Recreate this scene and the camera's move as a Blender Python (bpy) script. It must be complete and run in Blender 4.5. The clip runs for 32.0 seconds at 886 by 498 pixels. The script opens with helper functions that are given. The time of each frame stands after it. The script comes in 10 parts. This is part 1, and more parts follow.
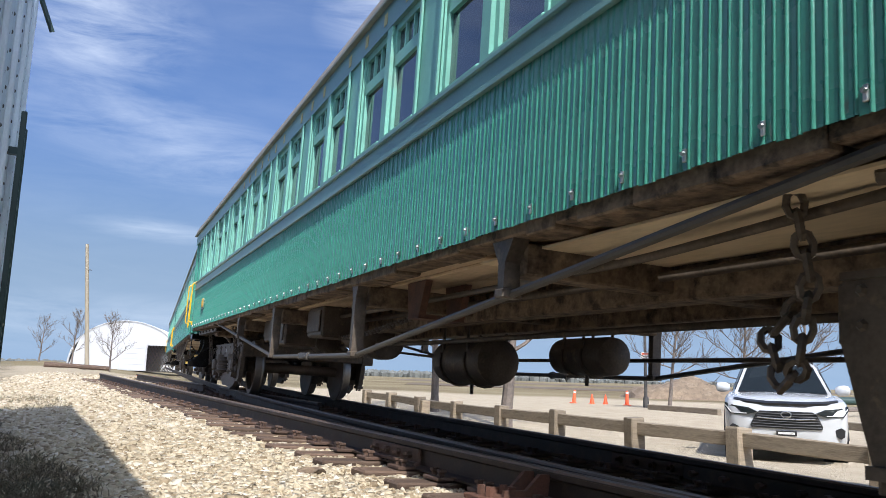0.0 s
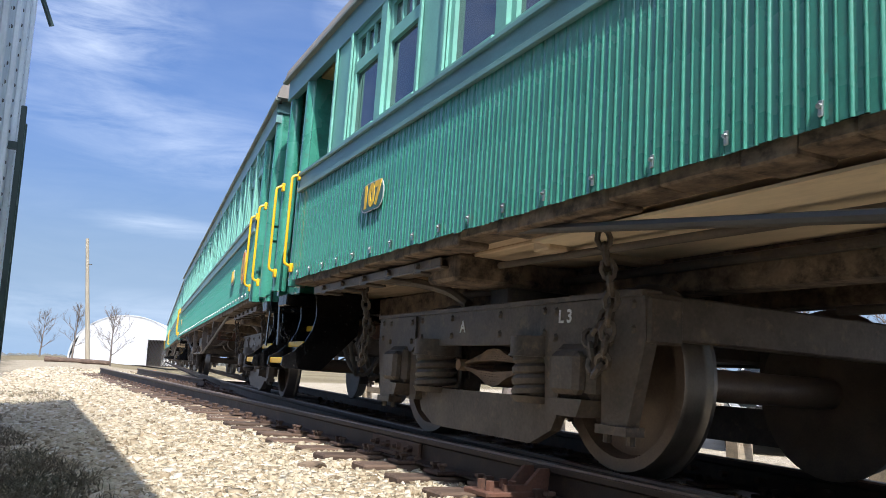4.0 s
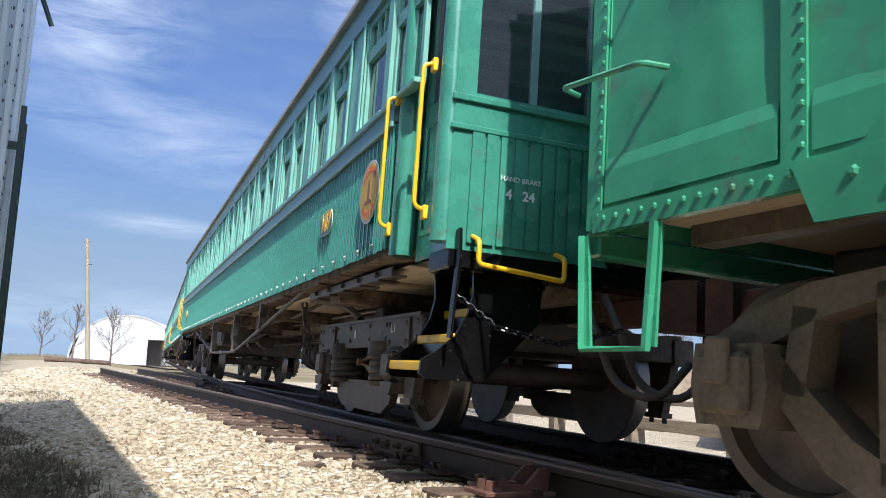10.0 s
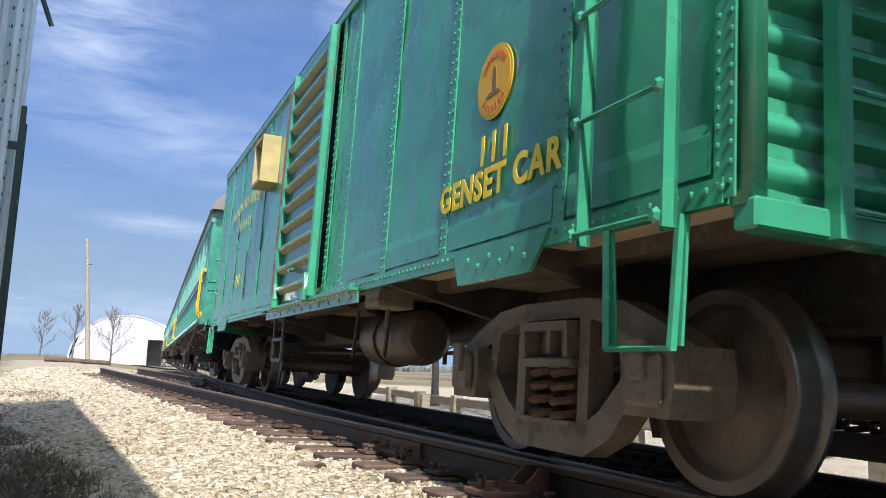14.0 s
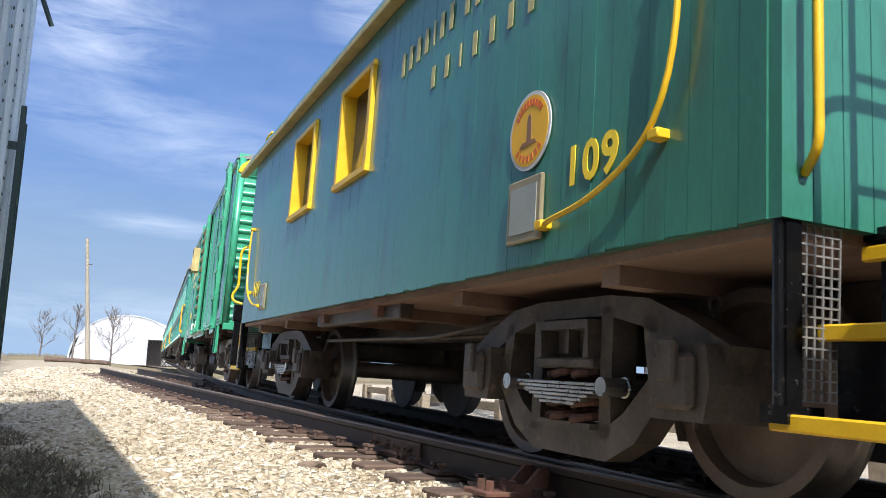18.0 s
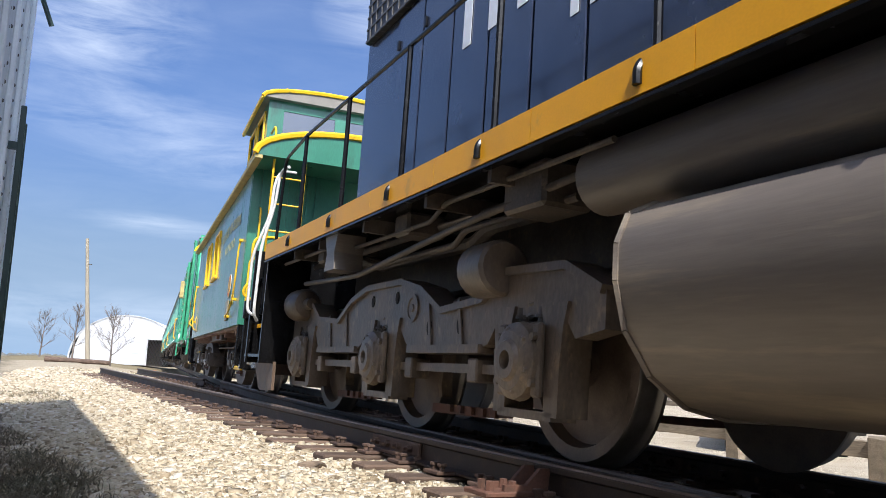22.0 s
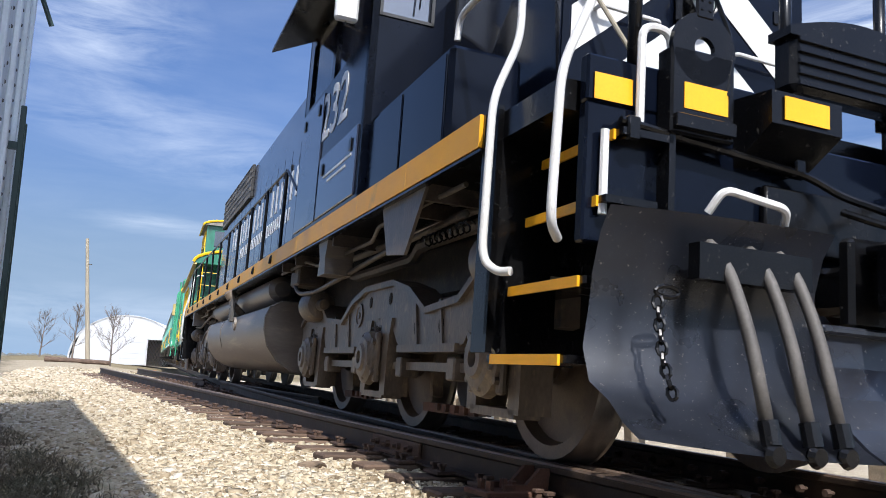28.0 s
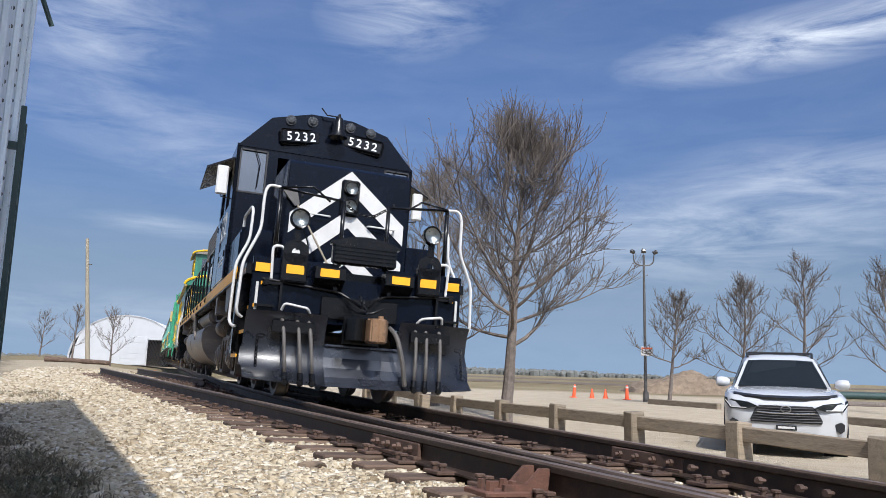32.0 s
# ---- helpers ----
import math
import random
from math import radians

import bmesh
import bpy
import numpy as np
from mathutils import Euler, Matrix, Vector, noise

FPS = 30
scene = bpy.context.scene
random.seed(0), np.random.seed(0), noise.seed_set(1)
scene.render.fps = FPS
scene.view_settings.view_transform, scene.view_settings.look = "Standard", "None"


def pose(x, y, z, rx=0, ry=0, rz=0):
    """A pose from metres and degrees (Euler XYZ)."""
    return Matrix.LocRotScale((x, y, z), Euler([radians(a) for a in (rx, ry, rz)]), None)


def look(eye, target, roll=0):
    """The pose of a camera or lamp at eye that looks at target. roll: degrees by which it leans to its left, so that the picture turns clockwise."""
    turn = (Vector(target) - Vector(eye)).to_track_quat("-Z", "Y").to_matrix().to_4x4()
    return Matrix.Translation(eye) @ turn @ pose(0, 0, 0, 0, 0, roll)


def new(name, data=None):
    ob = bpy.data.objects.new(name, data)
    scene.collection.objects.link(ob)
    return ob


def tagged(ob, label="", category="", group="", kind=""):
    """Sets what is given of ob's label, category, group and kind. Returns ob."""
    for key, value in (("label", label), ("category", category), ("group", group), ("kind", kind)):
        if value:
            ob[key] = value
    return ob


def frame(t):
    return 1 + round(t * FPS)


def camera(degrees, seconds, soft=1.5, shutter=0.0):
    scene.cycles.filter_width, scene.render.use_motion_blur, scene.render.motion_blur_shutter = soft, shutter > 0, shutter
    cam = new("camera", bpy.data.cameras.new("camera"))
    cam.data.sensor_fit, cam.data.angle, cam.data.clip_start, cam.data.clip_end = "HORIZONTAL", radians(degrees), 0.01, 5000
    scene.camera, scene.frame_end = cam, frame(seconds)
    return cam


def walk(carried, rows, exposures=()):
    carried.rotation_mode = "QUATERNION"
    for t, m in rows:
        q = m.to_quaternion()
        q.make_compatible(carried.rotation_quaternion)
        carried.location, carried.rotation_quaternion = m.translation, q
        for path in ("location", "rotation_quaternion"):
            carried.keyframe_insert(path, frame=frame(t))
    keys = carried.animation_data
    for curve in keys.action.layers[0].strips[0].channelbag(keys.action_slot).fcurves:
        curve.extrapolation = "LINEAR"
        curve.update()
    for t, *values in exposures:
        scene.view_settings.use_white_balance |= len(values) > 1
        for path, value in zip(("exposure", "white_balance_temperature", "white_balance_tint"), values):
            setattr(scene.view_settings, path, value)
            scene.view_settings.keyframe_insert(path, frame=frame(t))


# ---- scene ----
# Track plan: metres, z up, rail tops near z = 0, camera foot at the origin.
EYE = Vector((0, 0, 0.40))
PITCH, ROLL = 8.70, 1.85
cam = camera(58.1, 32.0, soft=0.8, shutter=0.05)


def aim(pitch, roll):
    p = radians(pitch)
    return look(EYE, EYE + Vector((0, math.cos(p), math.sin(p))), roll)


walk(cam, [(0.0, aim(PITCH + 0.39, ROLL)), (0.5, aim(PITCH + 0.07, ROLL)), (1.0, aim(PITCH, ROLL)), (32.0, aim(PITCH, ROLL))],
     [(0.0, 1.08), (1.5, 1.26), (14.0, 1.18), (18.0, 1.26), (24.5, 1.20), (27.3, 1.24), (28.3, 1.04), (29.5, 0.84), (32.0, 0.76)])

# The curved track is canted: its plane against the level ground.
PLANE = aim(PITCH, ROLL) @ aim(9.105, 3.874).inverted()

# Centre line of the train's track: an arc, straight at both ends.
ARC_START, ARC_END, BEND = -14.0, 20.0, 0.0048
X0, Y0, A0 = 2.705, 1.826, 0.4298


def heading(s):
    return A0 - BEND * min(max(s, ARC_START), ARC_END)


def centre(s):
    n = max(4, int(abs(s) / 1.5))
    x, y, d = X0, Y0, s / n
    for i in range(n):
        a = heading((i + 0.5) * d)
        x, y = x - math.sin(a) * d, y + math.cos(a) * d
    return x, y


def on_track(s, b=0.0, z=0.0):
    """A place beside the curved track: s along it, b to its left, z above the rail tops."""
    x, y = centre(s)
    a = heading(s)
    return PLANE @ Vector((x - math.cos(a) * b, y - math.sin(a) * b, z))


# How far the tail coupler of the train has come, second by second.
ROLLED = ((0, -71.23), (1, -68.516), (2, -65.712), (3, -62.862), (4, -60.009), (4.5, -58.585), (6.5, -52.766), (7, -51.36), (8, -48.6),
          (9, -45.968), (10, -43.373), (11, -40.64), (12, -37.745), (13, -34.754), (14, -31.785), (15, -28.879), (15.5, -27.461),
          (17.5, -22.089), (18, -20.891), (19, -18.462), (20, -16.109), (21, -13.801), (22, -11.589), (23, -9.425), (24, -7.271),
          (24.5, -6.203), (26.5, -1.79), (27, -0.755), (28, 1.246), (29, 3.201), (30, 5.046), (31, 6.806), (32, 8.455))


def rolled(t):
    """Smooth curve through ROLLED."""
    k = max(i for i in range(len(ROLLED) - 1) if ROLLED[i][0] <= max(t, 0))

    def slope(i):
        i0, i1 = max(i - 1, 0), min(i + 1, len(ROLLED) - 1)
        return (ROLLED[i1][1] - ROLLED[i0][1]) / (ROLLED[i1][0] - ROLLED[i0][0])

    (t0, s0), (t1, s1) = ROLLED[k], ROLLED[k + 1]
    h = t1 - t0
    u = (t - t0) / h
    return ((2 * u**3 - 3 * u**2 + 1) * s0 + (u**3 - 2 * u**2 + u) * h * slope(k) + (3 * u**2 - 2 * u**3) * s1 + (u**3 - u**2) * h * slope(k + 1))


# Truck centres of each car, metres ahead of the tail coupler.
TRUCKS = {"loco": (3.95, 16.75), "caboose": (23.5, 29.4), "box": (34.55, 44.1), "coach_b": (49.3, 63.5), "coach_a": (70.95, 85.15),
          "coach_c": (92.75, 106.95), "coach_d": (114.55, 128.75), "broom": (3.95, 16.75)}


def car_pose(key, t):
    a1, a2 = TRUCKS[key]
    s = rolled(t)
    p, q = Vector(centre(s + a1)), Vector(centre(s + a2))
    m, d = (p + q) / 2, q - p
    return PLANE @ pose(m.x, m.y, 0, 0, 0, math.degrees(math.atan2(d.y, d.x)))


# ---- world, sun, sky ----
SUN_FROM = Vector((0.2413, -0.9007, 1.0)).normalized()
world = bpy.data.worlds.new("sky")
scene.world = world
world.use_nodes = True
wn, wl = world.node_tree.nodes, world.node_tree.links
wn.clear()
sky = wn.new("ShaderNodeTexSky")
sky.sky_type, sky.sun_disc = "NISHITA", False
sky.sun_elevation = math.asin(SUN_FROM.z)
sky.sun_rotation = math.atan2(SUN_FROM.x, SUN_FROM.y)
sky.air_density, sky.dust_density, sky.ozone_density = 1.0, 7.0, 3.0
sky.altitude = 0
bg = wn.new("ShaderNodeBackground")
bg.inputs["Strength"].default_value = 0.098
out = wn.new("ShaderNodeOutputWorld")
# thin cirrus drawn over the sky by direction
tc = wn.new("ShaderNodeTexCoord")
mp = wn.new("ShaderNodeMapping")
mp.inputs["Rotation"].default_value = (0, 0, radians(14))
mp.inputs["Scale"].default_value = (1.5, 1.0, 7.0)
n1 = wn.new("ShaderNodeTexNoise")
n1.inputs["Scale"].default_value, n1.inputs["Detail"].default_value, n1.inputs["Roughness"].default_value = 4.2, 9, 0.62
n1.inputs["Distortion"].default_value = 0.45
r1 = wn.new("ShaderNodeValToRGB")
r1.color_ramp.elements[0].position, r1.color_ramp.elements[1].position = 0.36, 0.74
r1.color_ramp.elements[0].color, r1.color_ramp.elements[1].color = (0, 0, 0, 1), (1, 1, 1, 1)
mx = wn.new("ShaderNodeMix")
mx.data_type = "RGBA"
mx.inputs["B"].default_value = (5.6, 6.1, 6.9, 1)
wl.new(tc.outputs["Generated"], mp.inputs["Vector"])
wl.new(mp.outputs["Vector"], n1.inputs["Vector"])
wl.new(n1.outputs["Fac"], r1.inputs["Fac"])
# where the wisps hang: bearing, height, half length, half width, tilt (degrees), strength
WISPS = ((24.0, 22.2, 12.0, 2.4, 5, 1.15), (30.0, 22.8, 9.0, 1.8, 8, 0.7), (-3.0, 25.5, 7.0, 4.0, 12, 0.8), (-25.5, 22.0, 8.0, 5.0, 0, 0.62),
         (-19.5, 15.2, 13.0, 3.6, -9, 0.36), (-19.8, 9.2, 6.0, 0.9, -2, 0.40), (18.0, 10.0, 20.0, 4.5, 3, 0.62), (27.0, 13.5, 12.0, 3.0, -4, 0.45),
         (-24.0, 3.0, 22.0, 2.0, 0, 0.30), (60.0, 30.0, 30.0, 8.0, 6, 0.7), (-75.0, 35.0, 34.0, 9.0, -6, 0.7), (150.0, 30.0, 40.0, 9.0, 4, 0.8), (-150.0, 42.0, 36.0, 10.0, 0, 0.8))
veil = wn.new("ShaderNodeValue")
veil.outputs[0].default_value = 0.05
cover = veil.outputs[0]
for bearing, height, length, width, tilt, strong in WISPS:
    spot_ = wn.new("ShaderNodeMapping")
    spot_.vector_type = "TEXTURE"
    spot_.inputs["Location"].default_value = (math.cos(radians(height)) * math.sin(radians(bearing)), math.cos(radians(height)) * math.cos(radians(bearing)), math.sin(radians(height)))
    spot_.inputs["Rotation"].default_value = (radians(height), radians(-tilt), radians(-bearing))
    spot_.inputs["Scale"].default_value = (radians(length), 0.6, radians(width))
    ball = wn.new("ShaderNodeTexGradient")
    ball.gradient_type = "SPHERICAL"
    wl.new(tc.outputs["Generated"], spot_.inputs["Vector"])
    wl.new(spot_.outputs["Vector"], ball.inputs["Vector"])
    more = wn.new("ShaderNodeMath")
    more.operation = "MULTIPLY_ADD"
    more.inputs[1].default_value = strong
    wl.new(ball.outputs["Fac"], more.inputs[0])
    wl.new(cover, more.inputs[2])
    cover = more.outputs[0]
thick = wn.new("ShaderNodeMath")
thick.operation = "MULTIPLY"
thick.use_clamp = True
wl.new(cover, thick.inputs[0])
wl.new(r1.outputs["Color"], thick.inputs[1])
wl.new(thick.outputs[0], mx.inputs["Factor"])
clear = wn.new("ShaderNodeMix")
clear.data_type, clear.blend_type = "RGBA", "MULTIPLY"
clear.inputs["Factor"].default_value = 1
clear.inputs["B"].default_value = (0.60, 0.74, 1.0, 1)
wl.new(sky.outputs["Color"], clear.inputs["A"])
# the sky pales towards the horizon
sep = wn.new("ShaderNodeSeparateXYZ")
low = wn.new("ShaderNodeMapRange")
low.interpolation_type = "SMOOTHERSTEP"
low.inputs["From Min"].default_value, low.inputs["From Max"].default_value = -0.02, 0.30
low.inputs["To Min"].default_value, low.inputs["To Max"].default_value = 0.96, 0.0
haze = wn.new("ShaderNodeMix")
haze.data_type = "RGBA"
haze.inputs["B"].default_value = (1.75, 2.55, 3.75, 1)
wl.new(tc.outputs["Generated"], sep.inputs[0])
wl.new(sep.outputs["Z"], low.inputs["Value"])
wl.new(clear.outputs["Result"], haze.inputs["A"])
wl.new(low.outputs["Result"], haze.inputs["Factor"])
wl.new(haze.outputs["Result"], mx.inputs["A"])
wl.new(mx.outputs["Result"], bg.inputs["Color"])
wl.new(bg.outputs["Background"], out.inputs["Surface"])
sun_data = bpy.data.lights.new("sun", "SUN")
sun_data.energy, sun_data.angle, sun_data.color = 2.9, radians(0.53), (1.0, 0.965, 0.92)
sun = new("sun", sun_data)
sun.matrix_world = look(SUN_FROM * 60, (0, 0, 0))
scene.view_settings.exposure = 0.54

# ---- materials ----
def material(name, colour, rough=0.6, metal=0.0, vary=0.25, scale=6.0, bump=0.15, fine=90.0, dirt=None, dirt_amount=0.0, dirt_scale=2.0,
             coat=0.0, random=0.0, stretch=(1, 1, 1), rough_vary=0.12, spec=0.5):
    """A painted, worn or raw surface: colour mottled at two scales, dirt of its own shape, fine relief."""
    m = bpy.data.materials.new(name)
    m.use_nodes = True
    n, l = m.node_tree.nodes, m.node_tree.links
    b = n["Principled BSDF"]
    b.inputs["Metallic"].default_value = metal
    b.inputs["Coat Weight"].default_value = coat
    b.inputs["Coat Roughness"].default_value = 0.12
    b.inputs["Specular IOR Level"].default_value = spec
    tex = n.new("ShaderNodeTexCoord")
    mapping = n.new("ShaderNodeMapping")
    mapping.inputs["Scale"].default_value = stretch
    l.new(tex.outputs["Object"], mapping.inputs["Vector"])
    big, small = n.new("ShaderNodeTexNoise"), n.new("ShaderNodeTexNoise")
    for node, sc, detail in ((big, scale, 5), (small, fine, 3)):
        node.inputs["Scale"].default_value, node.inputs["Detail"].default_value = sc, detail
        l.new(mapping.outputs["Vector"], node.inputs["Vector"])
    half = n.new("ShaderNodeMath")
    half.operation = "MULTIPLY_ADD"
    half.inputs[1].default_value = 0.45
    l.new(small.outputs["Fac"], half.inputs[0])
    l.new(big.outputs["Fac"], half.inputs[2])
    ramp = n.new("ShaderNodeMapRange")
    ramp.inputs["From Min"].default_value, ramp.inputs["From Max"].default_value = 0.45, 1.0
    ramp.inputs["To Min"].default_value, ramp.inputs["To Max"].default_value = 1 - vary, 1 + vary
    l.new(half.outputs[0], ramp.inputs["Value"])
    value = ramp.outputs["Result"]
    if random:
        info = n.new("ShaderNodeObjectInfo")
        rr = n.new("ShaderNodeMapRange")
        rr.inputs["To Min"].default_value, rr.inputs["To Max"].default_value = 1 - random, 1 + random
        l.new(info.outputs["Random"], rr.inputs["Value"])
        mul = n.new("ShaderNodeMath")
        mul.operation = "MULTIPLY"
        l.new(value, mul.inputs[0])
        l.new(rr.outputs["Result"], mul.inputs[1])
        value = mul.outputs[0]
    tint = n.new("ShaderNodeMix")
    tint.data_type, tint.blend_type = "RGBA", "MULTIPLY"
    tint.inputs["Factor"].default_value = 1
    tint.inputs["A"].default_value = (*colour, 1)
    l.new(value, tint.inputs["B"])
    col = tint.outputs["Result"]
    if dirt:
        dn = n.new("ShaderNodeTexNoise")
        dn.inputs["Scale"].default_value, dn.inputs["Detail"].default_value, dn.inputs["Roughness"].default_value = dirt_scale, 8, 0.65
        l.new(mapping.outputs["Vector"], dn.inputs["Vector"])
        dr = n.new("ShaderNodeMapRange")
        dr.inputs["From Min"].default_value, dr.inputs["From Max"].default_value = 0.62 - dirt_amount * 0.35, 0.78 - dirt_amount * 0.25
        l.new(dn.outputs["Fac"], dr.inputs["Value"])
        over = n.new("ShaderNodeMix")
        over.data_type = "RGBA"
        over.inputs["B"].default_value = (*dirt, 1)
        l.new(dr.outputs["Result"], over.inputs["Factor"])
        l.new(col, over.inputs["A"])
        col = over.outputs["Result"]
    l.new(col, b.inputs["Base Color"])
    rg = n.new("ShaderNodeMapRange")
    rg.inputs["To Min"].default_value, rg.inputs["To Max"].default_value = max(rough - rough_vary, 0.03), min(rough + rough_vary, 1)
    l.new(big.outputs["Fac"], rg.inputs["Value"])
    l.new(rg.outputs["Result"], b.inputs["Roughness"])
    if bump:
        bp = n.new("ShaderNodeBump")
        bp.inputs["Strength"].default_value, bp.inputs["Distance"].default_value = bump, 0.01
        l.new(half.outputs[0], bp.inputs["Height"])
        l.new(bp.outputs["Normal"], b.inputs["Normal"])
    return m


COACH_GREEN = material("coach_green_paint", (0.044, 0.232, 0.168), 0.28, vary=0.25, scale=3, bump=0.16, fine=40, dirt=(0.08, 0.12, 0.09), dirt_amount=0.10, dirt_scale=9, coat=0.8)
TRIM_GREEN = material("trim_green_paint", (0.16, 0.40, 0.33), 0.42, vary=0.18, scale=4, bump=0.1, dirt=(0.2, 0.24, 0.2), dirt_amount=0.1, coat=0.1)
LETTERBOARD = material("letterboard_green_paint", (0.13, 0.27, 0.26), 0.4, vary=0.2, scale=3, bump=0.08, coat=0.1)
BOX_GREEN = material("boxcar_green_paint", (0.042, 0.285, 0.158), 0.28, vary=0.25, scale=1.6, bump=0.25, fine=9, dirt=(0.10, 0.17, 0.11), dirt_amount=0.14, dirt_scale=3.5, coat=0.45)
CABOOSE_GREEN = material("caboose_green_paint", (0.032, 0.165, 0.110), 0.33, vary=0.25, scale=2.5, bump=0.14, fine=50, dirt=(0.03, 0.07, 0.05), dirt_amount=0.2, dirt_scale=3, coat=0.5, stretch=(1, 1, 0.3))
YELLOW = material("yellow_paint", (0.72, 0.43, 0.012), 0.42, vary=0.12, scale=8, bump=0.1, dirt=(0.25, 0.17, 0.05), dirt_amount=0.08, dirt_scale=9)
STRIPE = material("yellow_stripe_paint", (0.78, 0.36, 0.008), 0.42, vary=0.10, scale=3, bump=0.05, dirt=(0.3, 0.2, 0.08), dirt_amount=0.08)
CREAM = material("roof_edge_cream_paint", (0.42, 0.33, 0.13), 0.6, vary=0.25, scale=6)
LOCO_BLUE = material("loco_black_blue_paint", (0.0024, 0.0038, 0.0085), 0.14, vary=0.3, scale=2.5, bump=0.05, fine=14, dirt=(0.008, 0.010, 0.013), dirt_amount=0.1, coat=0.0, spec=0.2, rough_vary=0.08)
# lighter copy of the loco paint: brighter light on the sides put into colour
LOCO_BLUE_LIT = material("faded_navy_hood_paint", (0.021, 0.028, 0.052), 0.24, vary=0.3, scale=2.5, bump=0.05, fine=14, dirt=(0.045, 0.05, 0.06), dirt_amount=0.12, dirt_scale=3, coat=0.6)
BLACK = material("black_paint", (0.0045, 0.0045, 0.005), 0.24, vary=0.3, scale=6, bump=0.15, fine=40, dirt=(0.13, 0.12, 0.105), dirt_amount=-0.03, dirt_scale=40, spec=0.3)
PLOW = material("scraped_glossy_black_paint", (0.018, 0.021, 0.029), 0.30, vary=0.4, scale=3, bump=0.12, fine=9, dirt=(0.42, 0.37, 0.30), dirt_amount=-0.02, dirt_scale=60, coat=0.45, rough_vary=0.2)
GRIME = material("grimy_black_steel", (0.098, 0.080, 0.065), 0.50, vary=0.5, scale=5, bump=0.4, fine=50, dirt=(0.21, 0.152, 0.10), dirt_amount=0.16, dirt_scale=13, spec=0.3)
DUSTY = material("dusty_brown_steel", (0.128, 0.098, 0.072), 0.42, vary=0.5, scale=4, bump=0.4, fine=50, dirt=(0.28, 0.20, 0.12), dirt_amount=0.18, dirt_scale=11, stretch=(1, 1, 0.5), spec=0.5)
TANK = material("dusty_fuel_tank_paint", (0.145, 0.122, 0.102), 0.40, vary=0.25, scale=1.5, bump=0.10, fine=20, dirt=(0.27, 0.22, 0.16), dirt_amount=0.22, dirt_scale=2.2, stretch=(0.35, 1, 4))
WHEEL = material("worn_wheel_steel", (0.155, 0.115, 0.088), 0.5, metal=0.1, vary=0.35, scale=5, bump=0.2, dirt=(0.06, 0.042, 0.03), dirt_amount=0.25)
TREAD = material("polished_tread_steel", (0.20, 0.19, 0.18), 0.42, metal=0.9, vary=0.2, scale=12, bump=0.05)
UNDERFLOOR = material("weathered_underfloor_boards", (0.54, 0.42, 0.29), 0.85, vary=0.3, scale=1.2, bump=0.25, fine=25, dirt=(0.085, 0.064, 0.048), dirt_amount=0.34, dirt_scale=0.9, stretch=(0.4, 1.5, 1.5))
OLD_TIMBER = material("flaking_timber_sill", (0.20, 0.145, 0.10), 0.9, vary=0.5, scale=11, bump=0.8, fine=45, dirt=(0.028, 0.022, 0.018), dirt_amount=0.45, dirt_scale=9)
RED_FLOOR = material("red_brown_underfloor_paint", (0.30, 0.20, 0.145), 0.8, vary=0.3, scale=2, bump=0.2, dirt=(0.13, 0.045, 0.03), dirt_amount=0.42, dirt_scale=1.1, stretch=(0.5, 1, 1))
RUST = material("rusty_iron", (0.115, 0.052, 0.034), 0.8, vary=0.35, scale=9, bump=0.4, dirt=(0.05, 0.03, 0.022), dirt_amount=0.35, dirt_scale=8)
COUPLER_BROWN = material("oiled_brown_cast_steel", (0.22, 0.125, 0.065), 0.65, vary=0.4, scale=9, bump=0.5, dirt=(0.035, 0.028, 0.024), dirt_amount=0.35, dirt_scale=9)
PLATE_BROWN = material("dark_rusty_plate", (0.085, 0.050, 0.036), 0.75, vary=0.35, scale=9, bump=0.4, dirt=(0.04, 0.028, 0.022), dirt_amount=0.3, dirt_scale=8, random=0.25)
RED_POST = material("red_oxide_paint", (0.42, 0.15, 0.075), 0.6, vary=0.25, scale=6, bump=0.2, dirt=(0.16, 0.06, 0.04), dirt_amount=0.25)
RAIL = material("rusty_rail_steel", (0.038, 0.025, 0.019), 0.6, metal=0.3, vary=0.3, scale=8, bump=0.25, dirt=(0.075, 0.048, 0.032), dirt_amount=0.3, dirt_scale=5)
RAIL_HEAD = material("worn_rail_head", (0.17, 0.12, 0.09), 0.48, metal=0.4, vary=0.25, scale=9, bump=0.08)
TIE = material("dark_timber_tie", (0.105, 0.068, 0.048), 0.85, vary=0.4, scale=4, bump=0.5, fine=40, dirt=(0.22, 0.17, 0.13), dirt_amount=0.2, dirt_scale=4, stretch=(0.35, 3, 3), random=0.3)
STONE = material("pale_limestone_ballast", (0.62, 0.545, 0.43), 0.85, vary=0.3, scale=14, bump=0.3, fine=70, dirt=(0.36, 0.30, 0.22), dirt_amount=0.2, dirt_scale=5)
WHITE = material("white_paint", (0.54, 0.535, 0.52), 0.42, vary=0.10, scale=6, bump=0.05, dirt=(0.30, 0.28, 0.25), dirt_amount=0.08, dirt_scale=12)
LETTER_YELLOW = material("lettering_yellow_paint", (0.86, 0.62, 0.03), 0.5, vary=0.10, scale=9, bump=0.03)
LETTER_FADED = material("faded_gold_lettering", (0.45, 0.40, 0.16), 0.55, vary=0.2, scale=12, bump=0.03)
LETTER_WHITE = material("white_lettering_paint", (0.72, 0.73, 0.74), 0.5, vary=0.1, scale=9, bump=0.03)
CHROME = material("bright_bare_metal", (0.55, 0.55, 0.54), 0.3, metal=1.0, vary=0.15, scale=20, bump=0.05)
